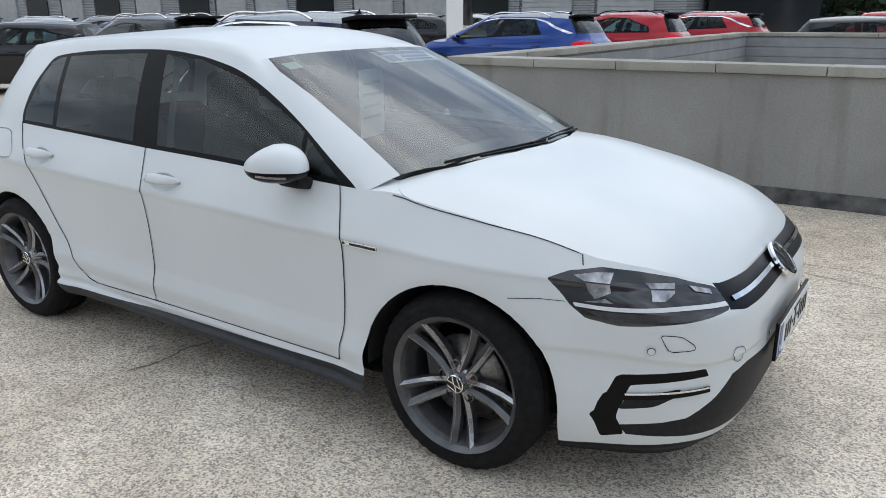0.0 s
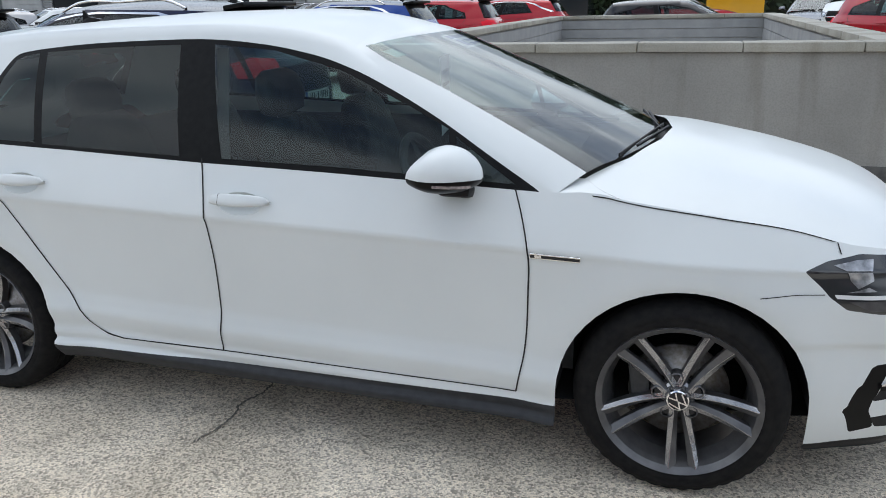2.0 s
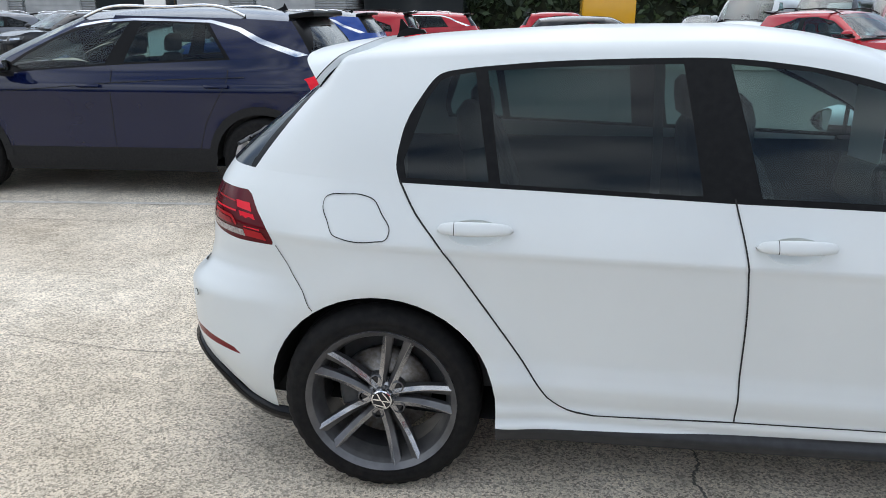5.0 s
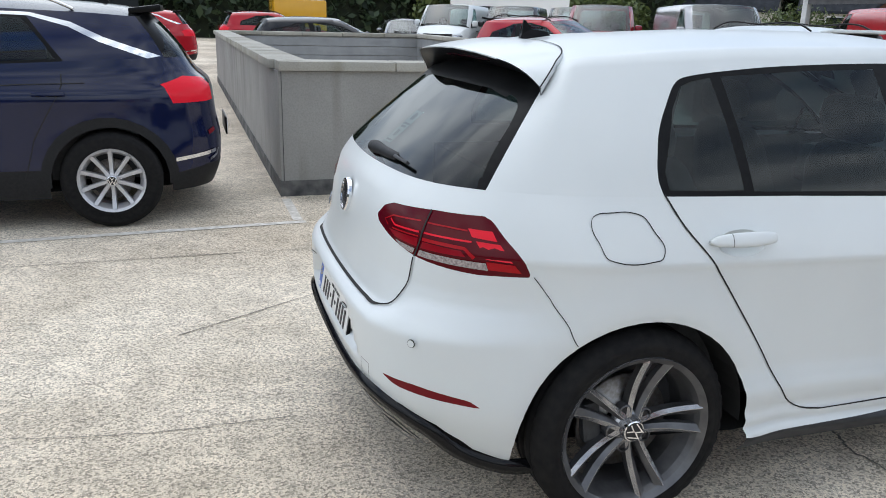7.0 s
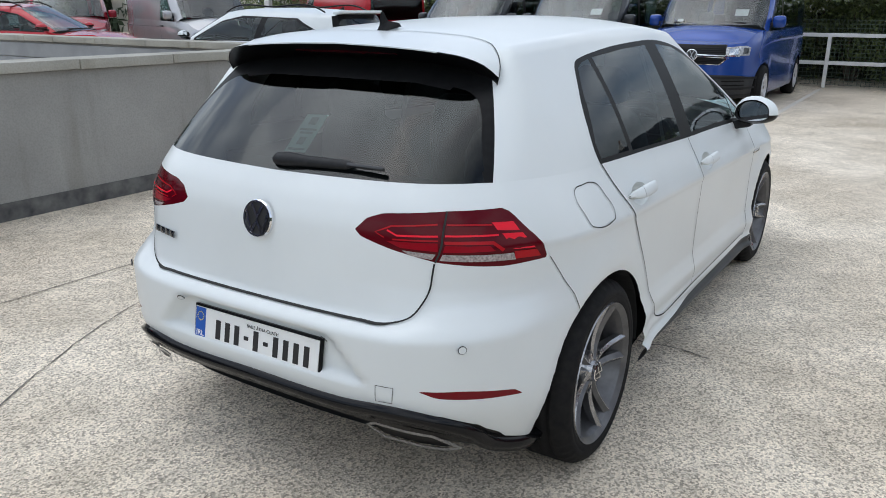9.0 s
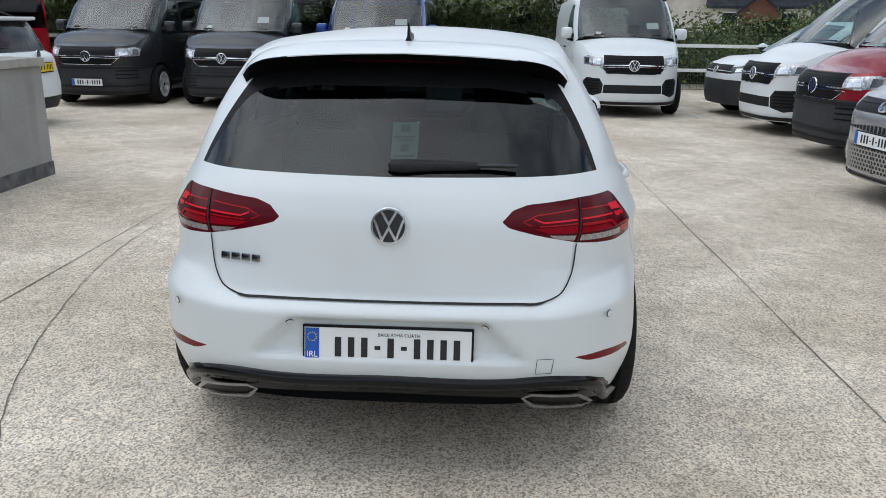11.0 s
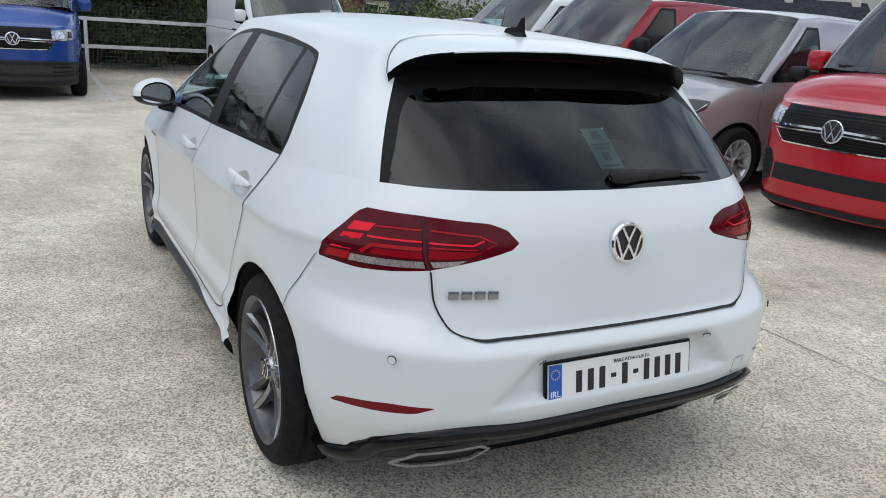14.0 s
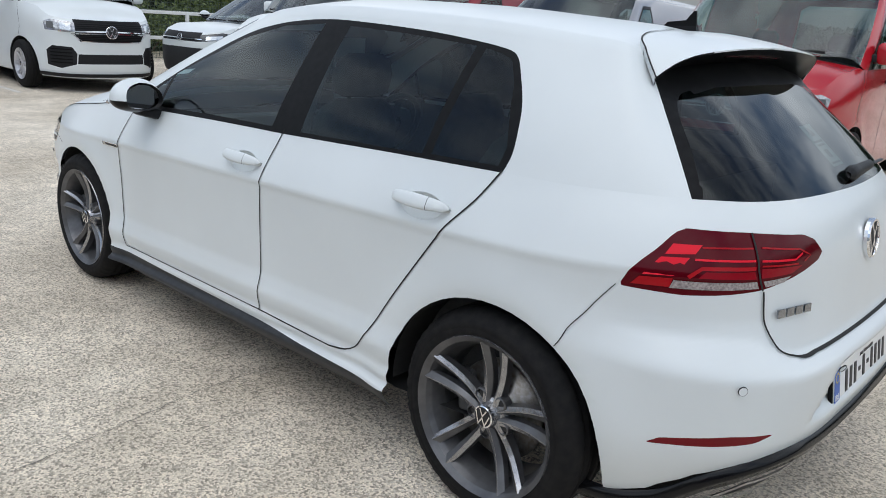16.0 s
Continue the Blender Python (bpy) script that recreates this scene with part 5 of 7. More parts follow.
GOLF = dict(form=hf, na=130, nb=70, nv=76, ng=14, ns=20, across=24, screen_w=(1.0935, -.114), bottom=(.330, .318, .282, .235, .205, .204, .204, .118), bottom_at=(0, .48, .66, .79, .90, 1.64, hf.end * .7, hf.end), a_x=.93, a_z=.92, bulge=0.018,
            rim=[(-1.918, 0, 1.012), (-1.80, .64, 1.018), (-1.68, .74, 1.015), (-1.25, .765, 1.005), (-.82, .77, .990), (-.28, .78, .966), (.2, .79, .951), (.6, .80, .934), (.9, .80, .921), (1.0, .795, .926), (1.06, .80, .922), (1.115, .80, .909), (1.365, .80, .875), (1.6, .79, .839), (1.737, .73, .80), (1.88, .65, .772), (2.03, .5, .71), (2.07, .3, .702), (2.085, 0, .70)],
            top=[((-1.918, 0, 1.01), (-1.50, 0, 1.33)), ((-1.895, .4, 1.01), (-1.495, .30, 1.325)), ((-1.83, .56, 1.01), (-1.492, .44, 1.312)), ((-1.73, .672, 1.015), (-1.487, .506, 1.322)), ((-1.62, .745, 1.01), (-1.440, .545, 1.362)), ((-1.4, .78, 1.0), (-1.28, .562, 1.376)), ((-1.25, .78, 1.0), (-1.16, .572, 1.385)), ((-.8, .78, 1.0), (-.85, .582, 1.40)), ((-.28, .78, .97), (-.36, .585, 1.407)), ((.2, .79, .95), (-.04, .58, 1.39)), ((.6, .8, .93), (.12, .572, 1.360)), ((.93, .8, .92), (.21, .56, 1.328))],
            pillar=(-1.73, .672, 1.015), screen_base=[(1.0, .705, .968), (1.1, .5, .985), (1.17, .25, .992), (1.195, 0, .994)], screen_top=[(.25, .535, 1.337), (.285, .40, 1.348), (.312, .2, 1.354), (.325, 0, 1.356)],
            roof=([-1.55, -1.5, -1.36, -1.2, -.9, -.6, -.2, .02, .16, .26, .325], [1.32, 1.335, 1.398, 1.418, 1.436, 1.45, 1.453, 1.436, 1.411, 1.384, 1.357]),
            cowl_drop=.04, hood=([.9, 1.2, 1.5, 1.8, 1.95, 2.03, 2.085], [1.008, 1.003, .957, .885, .825, .765, .705]), hood_power=3.0,
            cowl=[(.80, -.69), (.995, -.70), (1.115, -.5), (1.20, -.25), (1.23, 0), (1.20, .25), (1.115, .5), (.995, .70), (.80, .69)],
            dlo=rounded(DLO, .2), frame_mat=SURROUND,
            panes=[([(-1.232, 1.02), (-1.240, 1.068), (-1.181, 1.235), (-1.141, 1.293), (-1.1, 1.308), (-1.036, 1.318), (-.985, 1.012)], PRIVACY), ([(-.999, 1.322), (-.70, 1.338), (-.425, 1.345), (-.37, .985), (-.951, 1.008)], PRIVACY),
                   ([(-.29, 1.345), (-.061, 1.325), (.187, 1.262), (.425, 1.16), (.575, 1.09), (.60, .952), (.2, .97), (-.205, .982)], PANESIDE), ([(.60, 1.07), (.72, .99), (.80, .94), (.62, .95)], PANESIDE)],
            rear_pane=[(-.1, 0), (.652, .99)] + rounded([(.638, 1.02), (.592, 1.108), (.556, 1.18), (.522, 1.222), (.475, 1.246), (.40, 1.256)], .2)[2:-2] + [(.30, 1.260), (-.1, 1.263)], rear_glass=REARGLASS, rear_mat=SURROUND,
            flank_parts=[("grip_hole", grip_hole(-1.02, .878), "cut", ""), ("grip_hole", grip_hole(-.115, .850), "cut", ""), ("front_door", [(.80, 1.2)] + FRONT_SEAM + B_SEAM[::-1] + [(-.281, 1.2)], None, ""), ("rear_door", [(-.281, 1.2)] + B_SEAM + REAR_SEAM[::-1] + [(-1.25, 1.2)], None, ""), ("side_skirt", [(-1.06, .1), (-1.06, .272), (-.88, .264), (.95, .266), (1.06, .266), (1.06, .1)], SKIRT, "dark grey plastic sill trim")],
            wrap_parts=[("tail_lamp", rounded(TAIL, .07), LENSRED, "dark red tail lamp", True), ("head_lamp", rounded(LAMP, .08), LAMPDARK, "dark smoked head lamp with bright reflectors", True),
                        ("reflector", rounded([(.873, .428), (.845, .450), (.70, .474), (.585, .473), (.630, .453), (.76, .440)], .10), REFLECTOR, "red reflector strip", True),
                        ("diffuser", [(-.5, .05), (-.5, .404), (.40, .402), (.48, .409), (.56, .406), (.645, .388), (.725, .345), (.785, .270), (.90, .228), (1.0, .218), (1.02, .05)], DIFFUSER, "gloss black rear diffuser", False),
                        ("upper_grille", [(4.930, .707), (4.95, .76), (hf.end + .5, .76), (hf.end + .5, .628), (4.99, .632), (4.917, .645)], GLOSSBLACK, "black upper grille", False),
                        ("fog_trim", rounded([(4.538, .453), (4.70, .466), (4.812, .473), (4.825, .448), (4.76, .443), (4.578, .423), (4.565, .394), (4.553, .31), (4.591, .249), (4.525, .234), (4.473, .304), (4.486, .359)], .08), GLOSSBLACK, "gloss black fog trim", True),
                        ("fog_inlet", rounded([(4.567, .386), (4.734, .415), (4.72, .388), (4.656, .354), (4.555, .339)], .1), TRIM, "black air inlet", True),
                        ("lower_grille", [(4.93, .433), (5.02, .448), (hf.end + .5, .455), (hf.end + .5, .244), (5.008, .244), (4.799, .244), (4.60, .250), (4.558, .284), (4.682, .299), (4.773, .314), (4.851, .369)], TRIM, "black honeycomb lower grille", False),
                        ("front_lip", [(hf.side(1.6, .1), .05), (hf.side(1.6, .19), .195), (4.60, .205), (4.80, .215), (hf.end + .5, .215), (hf.end + .5, .05)], TRIM, "black front lip", False)],
            overlays=golf_overlays, arch=(.362, .352), wheel=GOLF_WHEEL, track=.752, spin=((5, 43), (-4, 56.5)), mirror=(.562, .893, .986), mirror_size=(.212, .172, .165),
            cabin=dict(x0=-1.45, x1=.98, w=.72, z=.93, dash=.80, dash_depth=.5, driver=-.36, seats=[(.18, False), (-.68, True)], fine=True), extras=[golf_extras])
vehicle("hatchback_car", GOLF, WHITE, "white five-door hatchback with grey alloy wheels on the concrete")


# ---------------------------------------------------------------- other vehicles of the yard
def arch_line(form, ax, rx, rz):
    pts = [(ax + rx * math.cos(a), form.wheel_z + rz * math.sin(a)) for a in np.linspace(-0.1, math.pi + 0.1, 16)]
    return [(form.side(x, z), z) for x, z in pts]


def plan(xf, xr, w, h, belt, nose_z, hood_z, screen_x, header_x, tail_x, wt, axles, R=0.33, nf=4.2, nr=5.0, res=1.0, windows="car", tuck=0.93, lamp="slim", clad=None, wheel=None, dlo_rear=0.55,
         rear_open=True, bulge=0.02, plate=None, chrome_line=False, body_frame=None, tail_slope=0.14, roof_drop=0.10, bumper=None, door_x=None):
    """A vehicle's plan from its main measures."""
    b = belt
    form = Form(([.1, .2, .3, .45, .65, b * 0.84, b, b + .12], [w * .92, w * .95, w * .975, w * .985, w * .985, w, w * tuck, w * (tuck - .03)]),
                ([.1, .2, .3, .45, nose_z - .16, nose_z - .07, nose_z, nose_z + .12, nose_z + .4], [xf - .10, xf - .05, xf - .015, xf, xf - .005, xf - .035, xf - .10, xf - .22, xf - .55]),
                ([.1, .25, .4, .55, .75, .95, b, b + .15], [xr + .16, xr + .06, xr + .01, xr, xr + .03, xr + .05, xr + tail_slope * .75, xr + tail_slope * 1.2]),
                nf, nr, 0.0, axles, 0.014, R, R + .055)
    U = lambda x, y, z: (form.near(x, y, z), z)
    a_x = screen_x - .28
    tz = h - roof_drop
    rim = [(xr + .1, 0, b + .02), (xr + .2, w * .85, b + .02), (xr + .6, w * tuck, b + .015), (0, w * tuck, b), (a_x, w * tuck, b - .03), (a_x + .12, w * tuck, hood_z - .06), (xf - .55, w * .93, nose_z + .06 + (hood_z - nose_z) * .35), (xf - .3, w * .85, nose_z + .04), (xf - .14, w * .6, nose_z + .01), (xf - .1, 0, nose_z)]
    top = [((xr + .1, 0, b), (tail_x, 0, tz + .03)), ((xr + .13, w * .5, b), (tail_x + .01, wt * .6, tz + .02)), ((xr + .2, w * .85, b), (tail_x + .05, wt * .93, tz - .02)), ((xr + .6, w * .97, b), (tail_x + .4, wt, tz + .0)), ((0, w, b), (-.05, wt, tz + .03)), ((a_x - .45, w, b), (header_x - .42, wt, tz + .015)), ((a_x, w, b), (header_x - .16, wt * .985, tz - .01))]
    n = lambda v: max(4, int(v * res))
    s = dict(form=form, na=n(46), nb=n(26), nv=n(16), ng=n(8), ns=n(10), across=n(12), bottom=(.24, .22, .22, .22, .20), a_x=a_x, a_z=b - .03, bulge=bulge, rim=rim, top=top, pillar=(xr + .26, w * .9, b),
             screen_base=[(screen_x - .18, w * .82, b + .0 if b > hood_z else hood_z), (screen_x - .06, w * .5, hood_z + .01), (screen_x, 0, hood_z + .015)], screen_top=[(header_x - .1, wt * .9, tz + .01), (header_x - .03, wt * .5, tz + .035), (header_x, 0, tz + .045)],
             roof=([tail_x - .05, tail_x + .3, (tail_x + header_x) / 2, header_x - .2, header_x + .02], [tz + .025, h - .03, h, h - .02, tz + .045]),
             hood=([a_x, screen_x, (screen_x + xf) / 2 - .02, xf - .3, xf - .1], [hood_z + .02, hood_z + .01, (hood_z + nose_z) / 2 + .045, nose_z + .075, nose_z + .005]),
             cowl=[(a_x - .1, -w), (screen_x - .15, -w * .85), (screen_x - .02, -w * .5), (screen_x + .04, 0), (screen_x - .02, w * .5), (screen_x - .15, w * .85), (a_x - .1, w)],
             arch=(R + .055, R + .045), wheel=wheel or MULTI_WHEEL, track=w - .115, mirror=(a_x - .12, w + .10, b + .08), mirror_size=(.20, .14, .14), rear_mat=GLOSSBLACK,
             cabin=dict(x0=tail_x + .1, x1=a_x - .02, w=w * .8, z=b - .04, dash=a_x - .2, dash_depth=.42, driver=-.36, seats=[(a_x - .95, False)] if windows == "van" else [(a_x - .75, False), (a_x - 1.65, True)], floor=b - .72))
    zl, zt = b - .15, h - roof_drop - .055
    lean = (header_x - .16 - a_x) / (tz - b)
    ax = lambda z: a_x + lean * (z - b) - .085
    if windows == "car":
        rx0, rx1 = xr + dlo_rear, tail_x + dlo_rear - .02
        s["dlo"] = [(rx0, zl), (rx0 - .02, b + .05), (rx0 + .02, b + .16), (rx1, zt - .06), (rx1 + .12, zt), (-.2, zt + .03), (header_x - .5, zt + .02), (ax(zt - .05) - .05, zt - .05), (ax(b + .03), b + .03), (ax(b + .02), zl)]
        xm = (a_x + xr) / 2 + .12 if door_x is None else door_x
        s["panes"] = [([(rx0 + .03, b + .04), (rx0 + .06, b + .15), (rx1 + .04, zt - .08), (rx1 + .15, zt - .025), (xm - .12, zt + .0), (xm - .06, b + .02)], PRIVACY), ([(xm + .0, zt), (header_x - .52, zt - .01), (ax(zt - .08) - .08, zt - .08), (ax(b + .06) - .05, b + .06), (ax(b) - .08, b + .0), (xm + .06, b + .015)], PANESIDE)]
        s["frame_mat"] = GLOSSBLACK
    else:
        xm = a_x - .92
        front = [(xm, zl), (xm - .03, zt - .02), (ax(zt - .02) - .03, zt - .02), (ax(b + .03), b + .03), (ax(b), zl)]
        if windows == "van":
            s["dlo"] = front
            s["panes"] = [([(xm + .03, b - .02), (xm + .01, zt - .05), (ax(zt - .05) - .06, zt - .05), (ax(b + .05) - .05, b + .05), (ax(b) - .1, b - .02)], PANESIDE)]
        else:
            s["dlo"] = [(xr + .35, zl), (xr + .33, zt - .05), (xr + .40, zt - .02)] + front[2:]
            s["panes"] = [([(xm + .03, b - .02), (xm + .01, zt - .05), (ax(zt - .05) - .06, zt - .05), (ax(b + .05) - .05, b + .05), (ax(b) - .1, b - .02)], PANESIDE), ([(xr + .42, b - .0), (xr + .40, zt - .05), (xm - .1, zt - .05), (xm - .08, b)], PRIVACY)]
        s["frame_mat"] = GLOSSBLACK
    if rear_open:
        s["rear_pane"] = [(-.1, 0), (w * .78, b + .02), (w * .76, b + .1), (wt * .86, tz - .12), (wt * .75, tz - .06), (-.1, tz - .05)]
    flank = []
    if clad:
        flank.append(("sill_cladding", [(axles[1], .05), (axles[1], .36), (axles[0], .36), (axles[0], .05)], clad, "black plastic sill cladding"))
    s["flank_parts"] = flank
    nz = nose_z
    wrap = []
    if lamp == "mesh":
        wrap += [("head_lamp", [U(xf - .06, w * .52, nz - .01), U(xf - .28, w * .86, nz + .015), U(xf - .44, w * .955, nz - .0), U(xf - .38, w * .955, nz - .075), U(xf - .26, w * .90, nz - .12), U(xf - .04, w * .52, nz - .12)], LAMPDARK, "dark slim head lamp", True)]
        grille = [(form.near(xf - .06, w * .52, nz), nz + .02), (form.end + .5, nz + .02), (form.end + .5, nz - .115), (form.near(xf - .04, w * .52, nz - .12), nz - .115)]
    elif lamp == "slim":
        wrap += [("head_lamp", [U(xf - .07, w * .52, nz - .03), U(xf - .30, w * .86, nz + .02), U(xf - .42, w * .95, nz - .0), U(xf - .34, w * .95, nz - .09), U(xf - .05, w * .52, nz - .14)], LAMPDARK, "clear head lamp", True)]
        grille = [(form.near(xf - .06, w * .52, nz), nz + .1), (form.end + .5, nz + .1), (form.end + .5, nz - .14), (form.near(xf - .05, w * .52, nz - .13), nz - .14)]
    else:
        wrap += [("head_lamp", [U(xf - .04, w * .54, nz - .03), U(xf - .24, w * .92, nz - .005), U(xf - .36, w * .975, nz - .04), U(xf - .32, w * .97, nz - .15), U(xf - .02, w * .54, nz - .16)], LAMPCLEAR, "clear head lamp", True)]
        grille = [(form.near(xf - .05, w * .54, nz), nz + .1), (form.end + .5, nz + .1), (form.end + .5, nz - .29), (form.near(xf - .02, w * .46, nz - .29), nz - .29), (form.near(xf - .02, w * .54, nz - .2), nz - .2)]
    wrap += [("grille", grille, TRIM, "black slatted grille", False)]
    if lamp == "mesh":
        wrap += [("lower_grille", [(form.near(xf, w * .60, .3), .28), (form.near(xf, w * .70, .5), .51), (form.end + .5, .51), (form.end + .5, .28)], GLOSSBLACK, "dark intake behind silver honeycomb", False)]
    elif bumper is not None:
        zt2 = bumper
        wrap += [("bumper", [(form.side(axles[0] + .2, .3), .05), (form.side(axles[0] + .2, .6), zt2 - .06), (form.near(xf - .05, w * .75, zt2), zt2), (form.end + .5, zt2), (form.end + .5, .05)], BUMPER, "dark grey plastic bumper", False)]
    elif lamp != "slim":
        wrap += [("bumper_inlet", [U(xf - .02, w * .52, .545), U(xf - .03, w * .60, .635), U(xf - .20, w * .93, .645), U(xf - .32, w * .975, .58), U(xf - .30, w * .975, .38), U(xf - .1, w * .8, .34), U(xf - .02, w * .54, .40)], TRIM, "black bumper corner inlet", True),
                 ("lower_grille", [(form.near(xf, w * .53, .45), .405), (form.near(xf, w * .51, .5), .54), (form.end + .5, .54), (form.end + .5, .405)], TRIM, "black lower grille", False)]
    else:
        wrap += [("lower_grille", [(form.near(xf, w * .62, .4), .30), (form.near(xf, w * .58, .4), .47), (form.end + .5, .47), (form.end + .5, .28)], TRIM, "black lower grille", False),
                 ("fog_inlet", [U(xf - .06, w * .70, .50), U(xf - .22, w * .9, .50), U(xf - .22, w * .9, .34), U(xf - .06, w * .70, .30)], TRIM, "black fog inlet", True)]
    wrap += [("tail_lamp", [U(xr + .06, w * .55, b - .04), U(xr + .16, w * .86, b - .02), U(xr + .38, w * .97, b - .07), U(xr + .30, w * .97, b - .20), U(xr + .06, w * .55, b - .20)] if windows == "car" else [U(xr + .04, w * .86, b + .0), U(xr + .2, w * .97, b + .0), U(xr + .2, w * .97, b - .42), U(xr + .04, w * .86, b - .42)], BRIGHTRED, "red tail lamp", True),
             ("rear_apron", [(-.5, .05), (-.5, .40), (form.near(xr, w * .8, .4), .40), (form.side(axles[1] - .3, .36), .34), (form.side(axles[1] - .3, .3), .05)], TRIM, "black rear apron", False)]
    s["wrap_parts"] = wrap
    over = [("chrome_strip", form.ribbon([U(xf - .05, w * .58, nz - .10), (form.end, nz - .10)], 0.014, 0.008, 0.06), CHROME, False)] if lamp == "slim" else []
    if lamp == "van":
        over += [("chrome_strip", form.ribbon([U(xf - .04, w * .90, nz - .155), U(xf - .03, w * .58, nz - .155), (form.end, nz - .145)], 0.016, 0.012, 0.06), CHROME, False),
                 ("chrome_strip", form.ribbon([U(xf - .03, w * .60, nz - .185), (form.end, nz - .172)], 0.010, 0.012, 0.06), CHROME, False),
                 ("chrome_strip", form.ribbon([U(xf - .02, w * .56, nz - .20), U(xf - .01, w * .44, nz - .285), (form.end, nz - .29)], 0.010, 0.010, 0.06), CHROME, False)]
        for dz in (.01, .035, .06, .085, .11, .20, .222, .244, .266):
            over.append(("grille_slat", form.ribbon([U(xf - .04, w * (.52 if dz < .15 else .47), nz - dz), (form.end, nz - dz)], 0.010, 0.012, 0.06), GLOSSBLACK, False))
    if lamp == "van":
        zs = (.60, .555, .51, .465, .42) if bumper is None else (bumper - .09, bumper - .15, bumper - .21)
        for k, zz in enumerate(zs):
            y0, y1 = (.60, .94) if bumper is None else (.50, .95)
            over.append(("bumper_slat", form.ribbon([U(xf - .24, w * y1, zz), U(xf - .10, w * (y0 + y1) / 2, zz), U(xf - .03, w * y0, zz)], 0.016, 0.012, 0.05), GLOSSBLACK, True))
        over.append(("bumper_lip", form.ribbon([(form.side(axles[0] + .40, .25), .255), U(xf - .12, w * .8, .25), (form.end, .245)], 0.05, 0.014, 0.06), TRIM, False))
        if bumper is not None:
            over.append(("bumper_ledge", form.ribbon([(form.side(axles[0] + .32, bumper - .05), bumper - .05), U(xf - .08, w * .75, bumper - .04), (form.end, bumper - .04)], 0.035, 0.022, 0.06), TRIM, False))
            over.append(("bumper_ledge", form.ribbon([(form.side(axles[0] + .36, .38), .37), U(xf - .08, w * .75, .36), (form.end, .36)], 0.03, 0.020, 0.06), TRIM, False))
    if lamp == "mesh":
        for k in range(11):
            u0 = form.near(xf, w * (.03 + .058 * k), nz - .24)
            over.append(("slot", form.ribbon([(u0, nz - .212 - .004 * k), (u0, nz - .272 + .002 * k)], 0.036, 0.004, 0.03), TRIM, True))
        cells = []
        for r in range(6):
            for k in range(16):
                y, z = (.02 + .046 * k + (.023 if r % 2 else 0)), .488 - .036 * r
                if y > .70 * w - .05 * r + .02:
                    continue
                u0 = form.near(xf, y, z)
                cells += form.ribbon([(u0 + .027 * math.cos(a), z + .022 * math.sin(a)) for a in np.linspace(0, 2 * math.pi, 7)[:-1]], 0.012, 0.009, 0.05, closed=True)
        over.append(("honeycomb", cells, SILVER, False))
        over.append(("scoop_edge", form.ribbon([U(xf - .06, w * .70, .53), U(xf - .24, w * .92, .50), U(xf - .27, w * .95, .46), U(xf - .24, w * .93, .30), U(xf - .10, w * .78, .275)], 0.012, 0.006, 0.05), SEAM, True))
        for k in range(6):
            over.append(("scoop_slat", form.ribbon([U(xf - .10, w * .77, .47 - .03 * k), U(xf - .20, w * .885, .465 - .03 * k)], 0.007, 0.006, 0.05), SEAM, True))
        over.append(("lamp_strip", form.ribbon([U(xf - .08, w * .56, nz - .098), U(xf - .29, w * .90, nz - .088), U(xf - .39, w * .945, nz - .03)], 0.013, 0.006, 0.04), LAMPBRIGHT, True))
        over.append(("lamp_unit", form.sheet([U(xf - .16, w * .72, nz - .03), U(xf - .22, w * .80, nz - .02), U(xf - .21, w * .80, nz - .07), U(xf - .15, w * .72, nz - .075)], 0.006, 0.04), LAMPBRIGHT, True))
        over.append(("grille_bar", form.ribbon([U(xf - .06, w * .5, nz - .03), (form.end, nz - .03)], 0.012, 0.006, 0.05), GLOSSBLACK, False))
        over.append(("lower_lip", form.ribbon([U(xf - .30, w * .96, .235), U(xf - .08, w * .7, .24), (form.end, .24)], 0.025, 0.012, 0.05), TRIM, False))
    elif lamp == "slim":
        over += [("lamp_reflector", form.sheet([U(xf - .10, w * .64, nz - .05), U(xf - .28, w * .90, nz - .03), U(xf - .27, w * .90, nz - .09), U(xf - .08, w * .64, nz - .11)], 0.004, 0.06), LAMPBRIGHT, True)]
    else:
        over += [("lamp_unit", form.sheet([U(xf - .08, w * .58, nz - .055), U(xf - .14, w * .74, nz - .045), U(xf - .13, w * .74, nz - .13), U(xf - .06, w * .58, nz - .14)], 0.003, 0.04), LAMPBRIGHT, True), ("lamp_unit", form.sheet([U(xf - .20, w * .84, nz - .04), U(xf - .30, w * .93, nz - .04), U(xf - .28, w * .93, nz - .12), U(xf - .19, w * .84, nz - .13)], 0.005, 0.06), LAMPDARK, True)]
    seams = [[(a_x + .0, b - .03), (a_x + .02, .6), (a_x - .03, .36)]]
    xm = (door_x if door_x is not None else (a_x + xr) / 2 + .12) if windows == "car" else a_x - .92
    seams.append([(xm, b - .0), (xm + .01, .6), (xm, .36)])
    if windows == "car":
        seams.append([(xr + dlo_rear, b), (axles[1] + R + .12, .62), (axles[1] + R + .2, .36)])
    else:
        seams.append([(xm - 1.15, b + .0), (xm - 1.15, .36)])
        seams.append([(xm - .05, b - .14), (xr + .3, b - .14)])
    for line in seams:
        over.append(("panel_gap", form.ribbon([(form.side(x, z), z) for x, z in line], 0.007, 0.0015, 0.08), SEAM, True))
    if clad:
        for k in axles:
            over.append(("arch_cladding", form.ribbon(arch_line(form, k, R + .075, R + .065), 0.065, 0.004, 0.08), clad, True))
    s["overlays"] = over
    s["emblem"] = (0, nz - (.155 if lamp == "van" else .05 if lamp == "mesh" else .09), .085 if lamp == "van" else .068 if lamp == "mesh" else .06)
    hx = (a_x - .75, xm - .72) if windows == "car" else (a_x - .8,)

